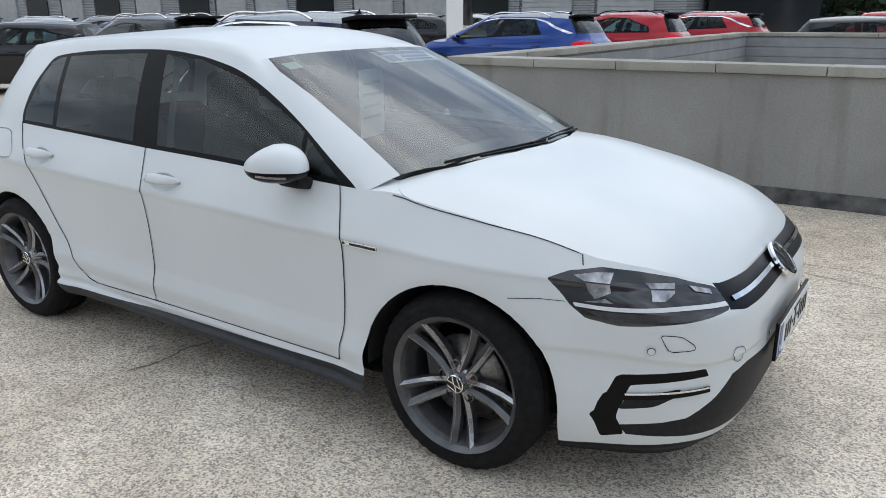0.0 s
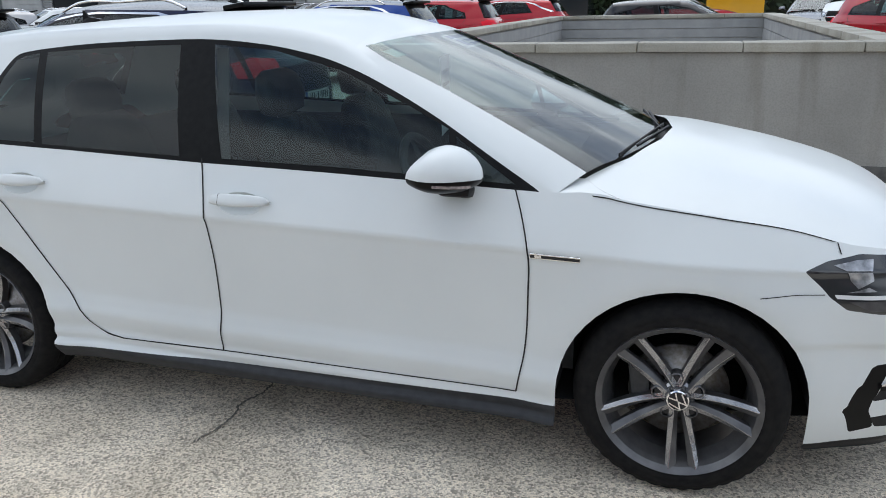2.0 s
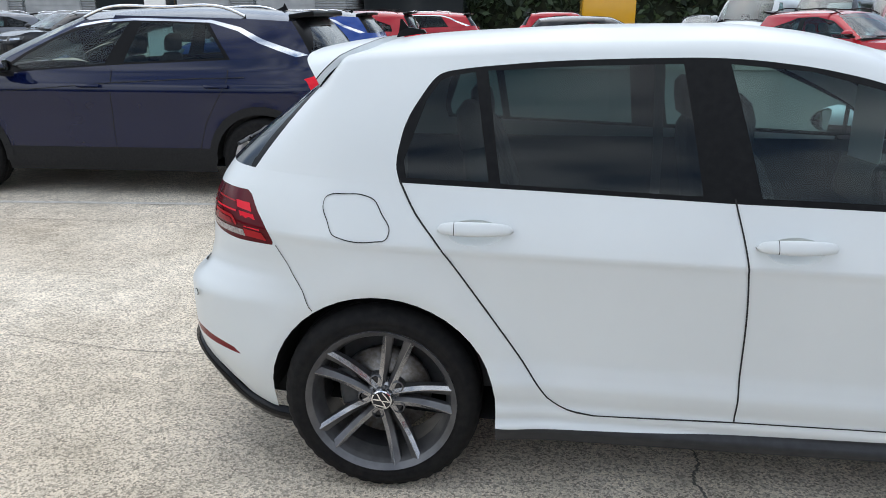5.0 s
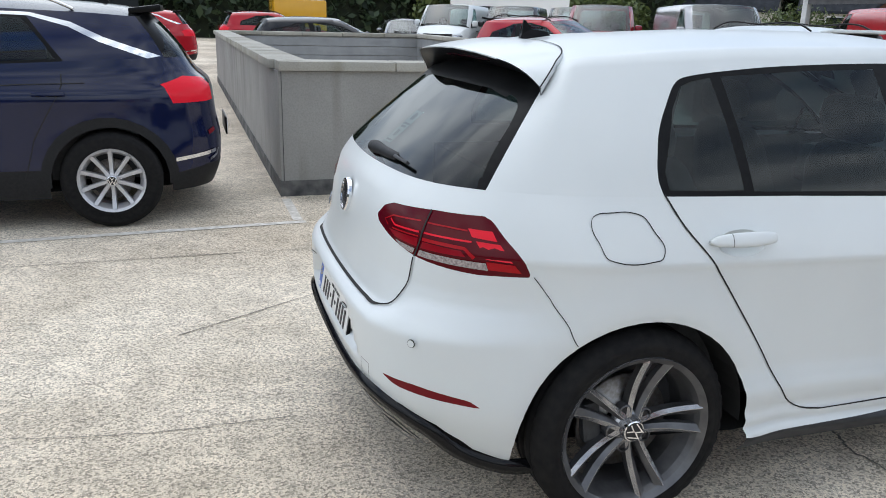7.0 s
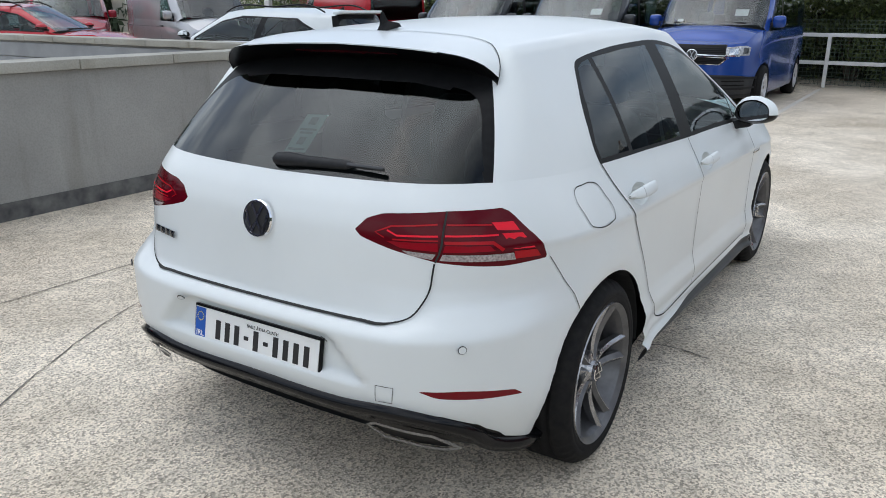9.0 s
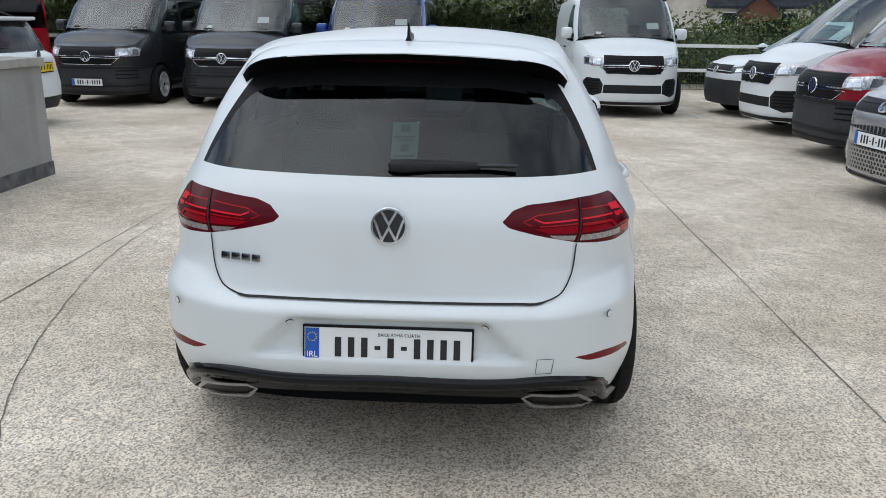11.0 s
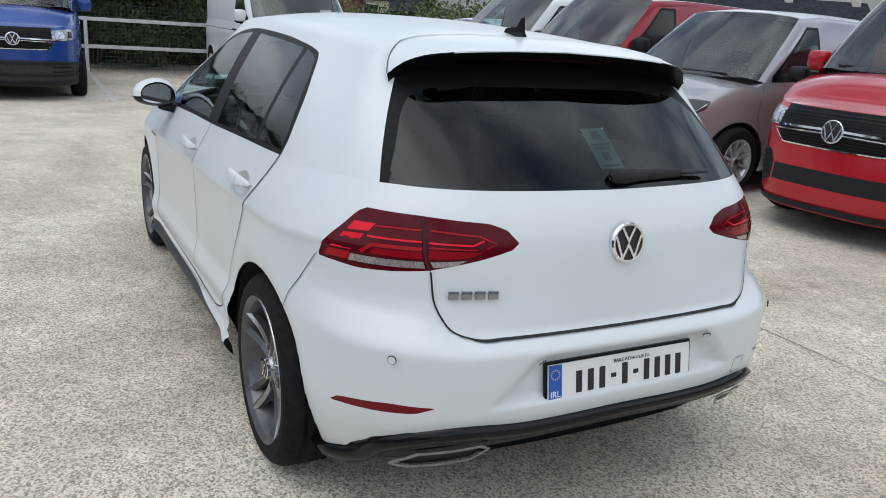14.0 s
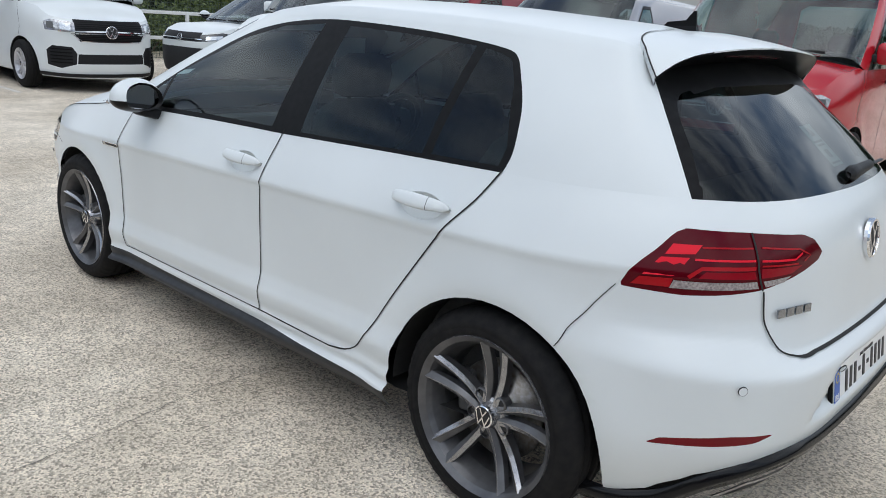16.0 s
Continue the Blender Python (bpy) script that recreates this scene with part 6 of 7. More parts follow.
    def handles(car, f, shell):
        for sg in (1, -1):
            for x in (xm + .18, xm - .9) if windows == "car" else (xm + .15,):
                o = box("door_handle", pose(0, 0, 0.018), (0.20, 0.028, 0.03), shell if windows == "car" else TRIM, car, 0.01)
                o.matrix_local = f.place(f.side(x, b - .13), b - .13, 0.0, sg)
        for y0, y1 in ((.05, w * .6), (-w * .6, -.02)):
            bm = bmesh.new()
            add_box(bm, Matrix.Translation((screen_x - .03 - abs(y0 + y1) * .08, (y0 + y1) / 2, hood_z + .045)) @ pose(0, 0, 0, 0, 0, 90 + (6 if y0 > 0 else -6)), (y1 - y0, .016, .022), .004)
            part("wiper", bm, TRIM, car)

    s["extras"] = [handles]
    return s


def rails(z, x0, x1, y, material):
    def fn(car, f, shell):
        for sg in (1, -1):
            pts = curve_through([(x0, sg * y, z - .045), (x0 + .12, sg * y, z + .01), ((x0 + x1) / 2, sg * (y + .01), z + .03), (x1 - .15, sg * y, z + .012), (x1, sg * y, z - .05)], 20)
            polys = []
            for a, b in zip(pts, pts[1:]):
                for k in range(6):
                    c0, c1 = 2 * math.pi * k / 6, 2 * math.pi * (k + 1) / 6
                    o = lambda p, c: (p[0], p[1] + .016 * math.cos(c), p[2] + .014 * math.sin(c))
                    polys.append([o(a, c0), o(b, c0), o(b, c1), o(a, c1)])
            mesh("roof_rail", polys, material, car)
    return fn


def lip_spoiler(x, w, z, material):
    def fn(car, f, shell):
        bm = bmesh.new()
        add_box(bm, pose(x, 0, z, 0, 8, 0), (.22, 2 * w, .045), .015)
        part("roof_spoiler", bm, material, car, smooth=True)
        fin = [(0.055, 0.012, 0.0), (-0.012, 0.006, 0.03), (-0.03, 0.003, 0.062), (-0.05, 0.005, 0.02), (-0.062, 0.012, 0.0)]
        o = mesh("roof_aerial", [fin[::-1], [(p[0], -p[1], p[2]) for p in fin]] + [[p, q, (q[0], -q[1], q[2]), (p[0], -p[1], p[2])] for p, q in zip(fin, fin[1:])], GLOSSBLACK, car, smooth=False)
        o.matrix_local = pose(x + .32, 0, z + .04)
    return fn


def suv(res, roof_mat=None, arc=False, R=.335, h=1.545, clad=TRIM, rail=CHROME):
    if not arc:
        s = plan(2.115, -2.11, .905, h, 1.05, .86, 1.04, 1.05, .22, -1.66, .62, (1.295, -1.295), R, res=res, clad=clad, tail_slope=.2, dlo_rear=.80)
        s["extras"] = s["extras"] + [rails(h - .02, -1.45, .15, .58, rail), lip_spoiler(-1.68, .52, h - .055, GLOSSBLACK)]
    else:
        s = plan(2.115, -2.08, .905, h, 1.05, .86, 1.04, 1.33, .36, -1.60, .62, (1.295, -1.315), R, res=res, clad=clad, tail_slope=.2, dlo_rear=1.02, door_x=-.08)
        s["extras"] = s["extras"] + [rails(1.508, -1.15, .24, .585, rail), lip_spoiler(-1.60, .52, 1.475, GLOSSBLACK)]
        w = .905
        s["rim"] = [(-1.98, 0, 1.155), (-1.88, w * .85, 1.155), (-1.48, w * .93, 1.147), (-1.07, w * .93, 1.13), (-.15, w * .93, 1.088), (.54, w * .93, 1.042), (1.05, w * .93, .998)] + s["rim"][5:]
        s["a_z"] = .998
        s["dlo"] = [(-1.12, .9), (-1.075, 1.14), (-.865, 1.415), (-.5, 1.43), (-.224, 1.432), (.05, 1.415), (.3, 1.37), (.5, 1.285), (.695, 1.177), (.92, 1.03), (.96, .9)]
        s["panes"] = [([(-.18, 1.105), (-.30, 1.418), (-.5, 1.416), (-.84, 1.40), (-.96, 1.25), (-1.03, 1.146)], PRIVACY), ([(-.02, 1.095), (-.19, 1.418), (-.02, 1.410), (.28, 1.352), (.47, 1.27), (.66, 1.165), (.80, 1.075), (.70, 1.045)], PANESIDE)]
        s["flank_parts"] = [("sill_cladding", [(-1.315, .05), (-1.315, .42), (1.295, .42), (1.295, .05)], TRIM, "black plastic sill cladding")]
        s["mirror"] = (.74, 1.0, 1.075)
        f = s["form"]
        # shoulder crease as a near-black strip, its shade put into colour
        s["overlays"] = s["overlays"] + [("crease_shade", f.ribbon([(f.side(x, z), z) for x, z in ((-1.2, .992), (-.8, .983), (-.1, .948), (.54, .897), (1.05, .862), (1.5, .84))], 0.006, 0.004, 0.08), SEAM, True)]
        s["overlays"].append(("chrome_strip", f.ribbon([(f.side(-1.74, .47), .455), (f.near(-1.98, .80, .48), .475), (f.near(-2.06, .62, .48), .49)], 0.026, 0.008, 0.04), CHROME, True))
        s["overlays"].append(("chrome_strip", f.ribbon([(f.near(-2.03, .70, .43), .43), (f.near(-2.055, .60, .45), .455), (f.near(-2.06, .57, .48), .50)], 0.020, 0.009, 0.04), CHROME, True))
        s["overlays"].append(("rear_reflector", f.ribbon([(f.near(-2.03, .70, .64), .625), (f.near(-2.06, .60, .64), .645)], 0.03, 0.005, 0.04), REFLECTOR, True))
        s["pillar_parts"] = [("bright_arc", [(.80, 1.170), (.557, 1.318), (.295, 1.399), (.044, 1.438), (-.227, 1.453), (-.881, 1.438), (-1.132, 1.382), (-1.33, 1.288), (-1.69, 1.165), (-1.60, 1.150), (-1.30, 1.258), (-1.115, 1.352), (-.875, 1.417), (-.227, 1.434), (.04, 1.420), (.29, 1.380), (.545, 1.300), (.76, 1.155)], CHROME)]
    if roof_mat:
        s["roof_mat"] = roof_mat
    return s


def van(res, windows="van", bumper=None):
    s = plan(2.43, -2.47, .945, 1.97, 1.22, 1.0, 1.27, 1.68, .93, -2.36, .80, (1.50, -1.50), .34, nf=3.8, nr=8.0, res=res, windows=windows, tuck=.965, lamp="van", wheel=VAN_WHEEL, tail_slope=.06, roof_drop=.075, bulge=.03, bumper=bumper)
    s["mirror_size"] = (.20, .19, .12)
    s["mirror"] = (1.15, .985, 1.34)
    s["boxy"], s["pane"] = True, VANPANE
    s.pop("rear_mat", None)
    s["plate"] = None
    return s


def place_on(x, y, heading):
    return pose(x, y, 0, 0, 0, heading)


s = suv(1.5, BLACKP, True)
s["rear_plate"] = (-2.125, .62, PLATEWHITE)
vehicle("compact_suv", s, NAVY, "dark navy compact SUV with a black roof and chrome window line", "car", place_on(-4.33, 3.99, 180))
s = suv(1.0, BLACKP, True)
vehicle("compact_suv", s, BLUEP, "bright blue compact SUV with a black roof and silver rails", "car", place_on(-5.45, 11.9, 180))
s = suv(.8, None, False, .33, 1.56, TRIM, GLOSSBLACK)
vehicle("compact_suv", s, REDP, "red compact SUV with black roof rails", "car", place_on(-5.5, 17.4, 180))
s = suv(.8, None, True)
vehicle("compact_suv", s, REDP, "red compact SUV with a silver window line", "car", place_on(-4.15, 20.5, 180))
s = plan(2.10, -2.10, .88, 1.44, .98, .76, .97, 1.05, .22, -1.62, .60, (1.31, -1.31), .315, res=.9, tail_slope=.22)
vehicle("hatchback_car", s, BLACKP, "black hatchback parked past the parapet", "car", place_on(1.05, 17.2, 0))
s = suv(.7, None, False, .33, 1.56, TRIM, GLOSSBLACK)
vehicle("compact_suv", s, REDP, "red compact SUV behind the black hatchback", "car", place_on(.9, 28.2, 0))
s = plan(2.15, -2.15, .89, 1.46, .98, .76, .97, 1.05, .22, -1.62, .60, (1.31, -1.31), .315, res=.7, tail_slope=.22)
vehicle("saloon_car", s, MIDGREY, "grey car seen from the front", "car", place_on(5.0, 24.5, 262))
s = suv(1.0, None, False, .33, 1.56, TRIM, GLOSSBLACK)
vehicle("compact_suv", s, REDP, "red compact SUV with black roof rails facing the yard", "car", place_on(5.6, 13.8, 302))
s = plan(2.38, -2.38, .90, 1.50, .99, .77, .98, 1.15, .30, -2.0, .62, (1.39, -1.39), .33, res=1.0, tail_slope=.2, dlo_rear=.55)
s["extras"] = s["extras"] + [rails(1.48, -1.8, .2, .57, GLOSSBLACK), lip_spoiler(-2.0, .5, 1.43, WHITE)]
s["rear_plate"] = (-2.395, .80, PLATEYELLOW)
def estate_badge(car, f, shell):
    badge(car, Matrix.Translation((-2.345, 0, .98)) @ Matrix(((0, 0, -1, 0), (-1, 0, 0, 0), (0, 1, 0, 0), (0, 0, 0, 1))), .055)
s["extras"].append(estate_badge)
vehicle("estate_car", s, WHITE, "white estate car with black rails and a yellow rear plate", "car", place_on(6.2, 8.1, 92))

# vans along the fence
for y, x, col, win, lab, bp in ((6.35, 11.15, GREYP, "bus", "dark grey van with side windows at the fence", .70), (4.05, 11.18, GREYP, "bus", "dark grey van with side windows beside another", .60), (1.61, 11.18, BLUEP, "bus", "blue van with a notice behind its windscreen", .56), (-2.74, 11.14, WHITE, "van", "white panel van with black bumper inlets", None)):
    s = van(1.2, win, bp)
    s["plate"] = (2.45, .42, 0) if y > 6 else None
    v = vehicle("van", s, col, lab, "van", place_on(x, y, 180), "vans along the fence")
    if y < 6:
        o = box("screen_note", pose(1.395, .45, 1.47, 0, -40, 0), (.002, .20, .13), PAPER, v)
        box("screen_note", pose(1.50, -.48, 1.34, 0, -40, 0), (.002, .09, .07), PAPER, v)

# the row of fronts on the other side
s = van(1.4, "van", None)
s["plate"] = None
vehicle("van", s, REDP, "bright red panel van with chrome grille strips", "van", place_on(.42, -6.3, 95), "row of fronts")
s = van(1.2, "van", .72)
s["mirror_mat"] = TRIM
vehicle("van", s, CHERRY, "dark red panel van with a black bumper", "van", place_on(5.33, -6.53, 96), "row of fronts")
s = van(1.2, "van", None)
vehicle("van", s, WHITE, "white panel van with dark bumper inlets", "van", place_on(7.72, -6.62, 97), "row of fronts")
s = plan(2.24, -2.26, .925, 1.82, 1.12, .90, 1.10, 1.38, .52, -2.1, .70, (1.40, -1.36), .335, nf=3.8, nr=7, res=1.5, windows="van", tuck=.95, lamp="mesh", tail_slope=.08, bulge=.025, wheel=MULTI_WHEEL)
s["plate"] = (2.262, .56, 0)
s["pane"], s["boxy"], s["mirror_size"], s["mirror"] = VANPANE, True, (.19, .16, .11), (.74, 1.0, 1.19)
s["mirror_mat"] = TRIM
vehicle("small_van", s, SILVER, "silver small van with ten-spoke alloy wheels", "van", place_on(2.72, -5.84, 97), "row of fronts")
s = plan(2.10, -2.10, .88, 1.6, 1.05, .86, 1.02, 1.15, .3, -1.9, .66, (1.31, -1.31), .315, res=.8, tail_slope=.1, bumper=.62)
vehicle("small_van", s, WHITE, "small white car with a black bumper", "van", place_on(10.0, -6.4, 98), "row of fronts")

# vans and cars further off
for x, y, hd, col, lab in ((6.6, 24.0, 238, WHITE, "white panel van far back"), (8.6, 23.2, 238, GREYP, "dark grey van among others"), (10.4, 22.2, 238, BLACKP, "black panel van among others"), (9.6, 13.8, 250, SILVER, "silver van behind a white estate"), (8.8, 17.6, 240, CHERRY, "dark red van far back"), (13.0, 11.6, 65, REDP, "red panel van near the shelter")):
    vehicle("van", van(.6, "van"), col, lab, "van", place_on(x, y, hd), "vans further off")
far = [(-14.4, 6.3, 214, BLACKP, 0), (-14.6, 9.0, 205, NAVY, 0), (-15.0, 20.5, 238, BLACKP, 1), (-26.0, 13.0, 236, SILVER, 1), (-24.6, 14.8, 236, MIDGREY, 1), (-23.2, 16.6, 236, WHITE, 1), (-21.8, 18.4, 236, SILVER, 1), (-20.4, 20.2, 236, WHITE, 1), (-19.0, 22.0, 236, MIDGREY, 1), (-27.5, 11.0, 236, BLACKP, 1), (-17.6, 23.8, 236, SILVER, 1), (-11.5, 7.4, 182, GREYP, 1), (-20.0, 33.0, 230, WHITE, 1), (-17.2, 33.8, 230, BLACKP, 1)]
names = {id(SILVER): "silver", id(BLACKP): "black", id(NAVY): "dark blue", id(WHITE): "white", id(MIDGREY): "grey", id(GREYP): "dark grey"}
for x, y, hd, col, tall in far:
    if tall:
        s = suv(.55)
        vehicle("suv", s, col, names[id(col)] + " SUV with roof rails in a far row", "car", place_on(x, y, hd), "cars in the far row")
    else:
        s = plan(2.15, -2.15, .89, 1.46, .98, .76, .97, 1.05, .22, -1.62, .60, (1.31, -1.31), .315, res=.6, tail_slope=.22)
        vehicle("saloon_car", s, col, names[id(col)] + " low car parked among the others", "car", place_on(x, y, hd), "cars in the far row")


# ---------------------------------------------------------------- parapet round the ramp
RENDER = mat("grey_render", (0.25, 0.245, 0.235), 0.85)
CAPSTONE = mat("concrete_coping", (0.40, 0.385, 0.34), 0.85)
BLOCK = noisy(mat("painted_blockwork", (0.27, 0.28, 0.29), 0.8), 3, (0.24, 0.25, 0.26), (0.31, 0.32, 0.33), bump=0.2, bump_scale=40, dist=0.004)
PLINTH = noisy(mat("dark_plinth", (0.08, 0.08, 0.08), 0.9), 7, (0.045, 0.045, 0.048), (0.17, 0.168, 0.16), bump=0.3, bump_scale=60, dist=0.006)


def weathered(m, base, dark, light, stain):
    """Cast surface: broad clouds, vertical run-off streaks, fine grain."""
    n = m.node_tree
    b = n.nodes["Principled BSDF"]
    co = n.nodes.new("ShaderNodeTexCoord")
    big = n.nodes.new("ShaderNodeTexNoise")
    big.inputs["Scale"].default_value, big.inputs["Detail"].default_value = 1.3, 6
    mp = n.nodes.new("ShaderNodeMapping")
    mp.inputs["Scale"].default_value = (5.0, 5.0, 0.45)
    run = n.nodes.new("ShaderNodeTexNoise")
    run.inputs["Scale"].default_value, run.inputs["Detail"].default_value = 1.0, 5
    fine = n.nodes.new("ShaderNodeTexNoise")
    fine.inputs["Scale"].default_value, fine.inputs["Detail"].default_value = 70, 3
    n.links.new(co.outputs["Object"], big.inputs["Vector"])
    n.links.new(co.outputs["Object"], mp.inputs["Vector"])
    n.links.new(mp.outputs["Vector"], run.inputs["Vector"])
    n.links.new(co.outputs["Object"], fine.inputs["Vector"])
    r1 = n.nodes.new("ShaderNodeValToRGB")
    r1.color_ramp.elements[0].position, r1.color_ramp.elements[1].position = 0.3, 0.7
    r1.color_ramp.elements[0].color, r1.color_ramp.elements[1].color = (*dark, 1), (*light, 1)
    n.links.new(big.outputs["Fac"], r1.inputs["Fac"])
    r2 = n.nodes.new("ShaderNodeValToRGB")
    r2.color_ramp.elements[0].position, r2.color_ramp.elements[1].position = 0.30, 0.46
    r2.color_ramp.elements[0].color, r2.color_ramp.elements[1].color = (*stain, 1), (1, 1, 1, 1)
    n.links.new(run.outputs["Fac"], r2.inputs["Fac"])
    r3 = n.nodes.new("ShaderNodeValToRGB")
    r3.color_ramp.elements[0].position, r3.color_ramp.elements[1].position = 0.25, 0.6
    r3.color_ramp.elements[0].color, r3.color_ramp.elements[1].color = (0.84, 0.84, 0.84, 1), (1, 1, 1, 1)
    n.links.new(fine.outputs["Fac"], r3.inputs["Fac"])
    a, c = n.nodes.new("ShaderNodeMixRGB"), n.nodes.new("ShaderNodeMixRGB")
    for x in (a, c):
        x.blend_type = "MULTIPLY"
        x.inputs["Fac"].default_value = 1.0
    n.links.new(r1.outputs["Color"], a.inputs["Color1"])
    n.links.new(r2.outputs["Color"], a.inputs["Color2"])
    n.links.new(a.outputs["Color"], c.inputs["Color1"])
    n.links.new(r3.outputs["Color"], c.inputs["Color2"])
    n.links.new(c.outputs["Color"], b.inputs["Base Color"])
    bp = n.nodes.new("ShaderNodeBump")
    bp.inputs["Strength"].default_value, bp.inputs["Distance"].default_value = 0.35, 0.004
    n.links.new(fine.outputs["Fac"], bp.inputs["Height"])
    n.links.new(bp.outputs["Normal"], b.inputs["Normal"])


weathered(RENDER, None, (0.25, 0.244, 0.232), (0.345, 0.338, 0.32), (0.80, 0.79, 0.77))
weathered(CAPSTONE, None, (0.30, 0.29, 0.25), (0.45, 0.435, 0.39), (0.8, 0.79, 0.74))
X0, X1, Y0, Y1, WT, WH = -1.78, 2.98, 3.86, 15.6, 0.22, 1.03


def wall_run(name, x0, y0, x1, y1, label, reach=0.0):
    """A low rendered wall with a dark plinth strip, blockwork on the ramp side, capped by single coping stones."""
    w = new(name)
    tagged(w, label, "wall", kind="structure")
    bm = bmesh.new()
    add_box(bm, pose((x0 + x1) / 2, (y0 + y1) / 2, WH / 2 + .06), (x1 - x0, y1 - y0 + 2 * reach, WH - .12), 0.006)
    part("rendered_wall", bm, RENDER, w)
    bm = bmesh.new()
    add_box(bm, pose((x0 + x1) / 2, (y0 + y1) / 2, .066), (x1 - x0 + .016, y1 - y0 + (.016 if not reach else 2 * reach - .018), .132))
    part("plinth", bm, PLINTH, w)
    along_x = (x1 - x0) > (y1 - y0)
    L = x1 - x0 if along_x else y1 - y0
    t = 0.0
    rnd = random.Random(int(abs(x0 * 100) + abs(y0 * 10)))
    while t < L - 0.02:
        n = min(0.92 + rnd.uniform(-.25, .1), L - t)
        if L - t - n < 0.3:
            n = L - t
        c = t + n / 2
        m = pose(x0 + c if along_x else (x0 + x1) / 2, (y0 + y1) / 2 if along_x else y0 + c, WH + .04, rnd.uniform(-.4, .4), rnd.uniform(-.4, .4), rnd.uniform(-.3, .3))
        bm = bmesh.new()
        sz = (n - .008, WT + .09, .075) if along_x else (WT + .09, n - .008, .075)
        add_box(bm, m, sz, 0.008)
        part("coping_stone", bm, CAPSTONE, w, smooth=True)
        t += n
    return w


wall_run("wall_south", X0, Y0, X1, Y0 + WT, "grey rendered parapet with concrete coping stones")
south = bpy.data.objects["wall_south"]
box("render_joint", pose(-1.755, Y0 - .001, .575), (.007, .006, .90), PLINTH, south)
wall_run("wall_west", X0, Y0 + WT + .048, X0 + WT, Y1 - WT - .048, "grey rendered parapet with concrete coping stones", .047)
wall_run("wall_east", X1 - WT, Y0 + WT + .048, X1, Y1 - WT - .048, "grey rendered parapet with concrete coping stones", .047)
wall_run("wall_north", X0, Y1 - WT, X1, Y1, "grey rendered parapet with concrete coping stones")
# the ramp's blockwork lining, course by course
for nm, x0, y0, x1, y1 in (("lining_north", X0 + WT, Y1 - WT - .02, X1 - WT, Y1 - WT - .002), ("lining_east", X1 - WT - .02, Y0 + WT, X1 - WT - .002, Y1 - WT - .03), ("lining_west", X0 + WT + .002, Y0 + WT, X0 + WT + .02, Y1 - WT - .03)):
    ln = new(nm)
    tagged(ln, "grey painted blockwork inside the ramp opening", "wall", kind="structure")
    for k in range(5):
        bm = bmesh.new()
        add_box(bm, pose((x0 + x1) / 2, (y0 + y1) / 2, .11 + .2 * k), (x1 - x0, y1 - y0, .188), .006)
        part("course", bm, BLOCK, ln)

# ---------------------------------------------------------------- workshop building
CLAD = mat("grey_cladding", (0.30, 0.32, 0.34), 0.5, 0.2)
n = CLAD.node_tree
co, wv, bp = n.nodes.new("ShaderNodeTexCoord"), n.nodes.new("ShaderNodeTexWave"), n.nodes.new("ShaderNodeBump")
wv.bands_direction, wv.inputs["Scale"].default_value = "Z", 2.2
bp.inputs["Strength"].default_value, bp.inputs["Distance"].default_value = 0.9, 0.06
n.links.new(co.outputs["Object"], wv.inputs["Vector"])
n.links.new(wv.outputs["Fac"], bp.inputs["Height"])
n.links.new(bp.outputs["Normal"], n.nodes["Principled BSDF"].inputs["Normal"])
DOORGREY = noisy(mat("roller_door", (0.36, 0.38, 0.40), 0.5), 2, (0.32, 0.34, 0.36), (0.4, 0.42, 0.44))
DARKGLASS = mat("dark_window", (0.02, 0.024, 0.028), 0.1)
hall = new("workshop_building")
tagged(hall, "long grey clad workshop with roller doors", "building")
box("wall", pose(-59, 46, 2.6), (96, 8, 5.2), CLAD, hall)
box("roof", pose(-59, 46, 5.35), (97, 9, .3), DOORGREY, hall)
for i, x in enumerate((-97, -92, -86.5, -81, -75.5, -69.5, -64, -58, -52, -47.5, -43, -38.5, -33, -28.5, -24, -19.5, -14.5)):
    if i in (1, 2, 4, 6, 8, 11, 14):
        d = box("window_front", pose(x, 41.94, 2.1), (3.6, .1, 3.6), DARKGLASS, hall)
    else:
        d = box("roller_door", pose(x, 41.95, 1.9), (3.4, .08, 3.8), DOORGREY, hall)
        for k in range(12):
            box("slat", pose(x, 41.89, .3 + .3 * k), (3.3, .04, .27), DOORGREY, d)
    box("door_post", pose(x - 1.95, 41.9, 2.0), (.18, .14, 4.0), CLAD, hall)
low_hall = new("dark_shed")
tagged(low_hall, "dark low shed beside the workshop", "building")
box("wall", pose(-7.6, 48, 1.7), (6, 6, 3.4), DARKGLASS, low_hall)
box("roof", pose(-7.6, 48, 3.5), (6.4, 6.4, .2), DOORGREY, low_hall)
totem = new("sign_totem")
tagged(totem, "white sign pillar in front of the workshop", "sign")
box("pillar", pose(-11.1, 18.6, 1.6), (.62, .3, 3.2), WHITEINK, totem, .02)
box("panel", pose(-10.66, 18.55, 2.0), (.24, .2, 1.6), DARKGLASS, totem, .02)
cabin = new("site_cabin")
tagged(cabin, "white site cabin with a dark door", "cabin")
box("wall", pose(14.5, 38, 1.5), (5.5, 3.5, 3.0), WHITEINK, cabin)
box("door", pose(12.6, 36.22, 1.1), (.9, .06, 2.1), DARKGLASS, cabin)
skip = new("yellow_truck")
tagged(skip, "yellow works truck far across the yard", "truck")
box("cab", pose(3.2, 38.5, 1.35), (2.6, 2.2, 1.7), YELLOW, skip, .12)
box("beacon_bar", pose(3.2, 38.5, 2.25), (2.2, .3, .12), YELLOW, skip, .03)
for x in (2.3, 4.1):
    box("wheel", pose(x, 37.6, .42), (.8, .3, .84), RUBBER, skip, .2)

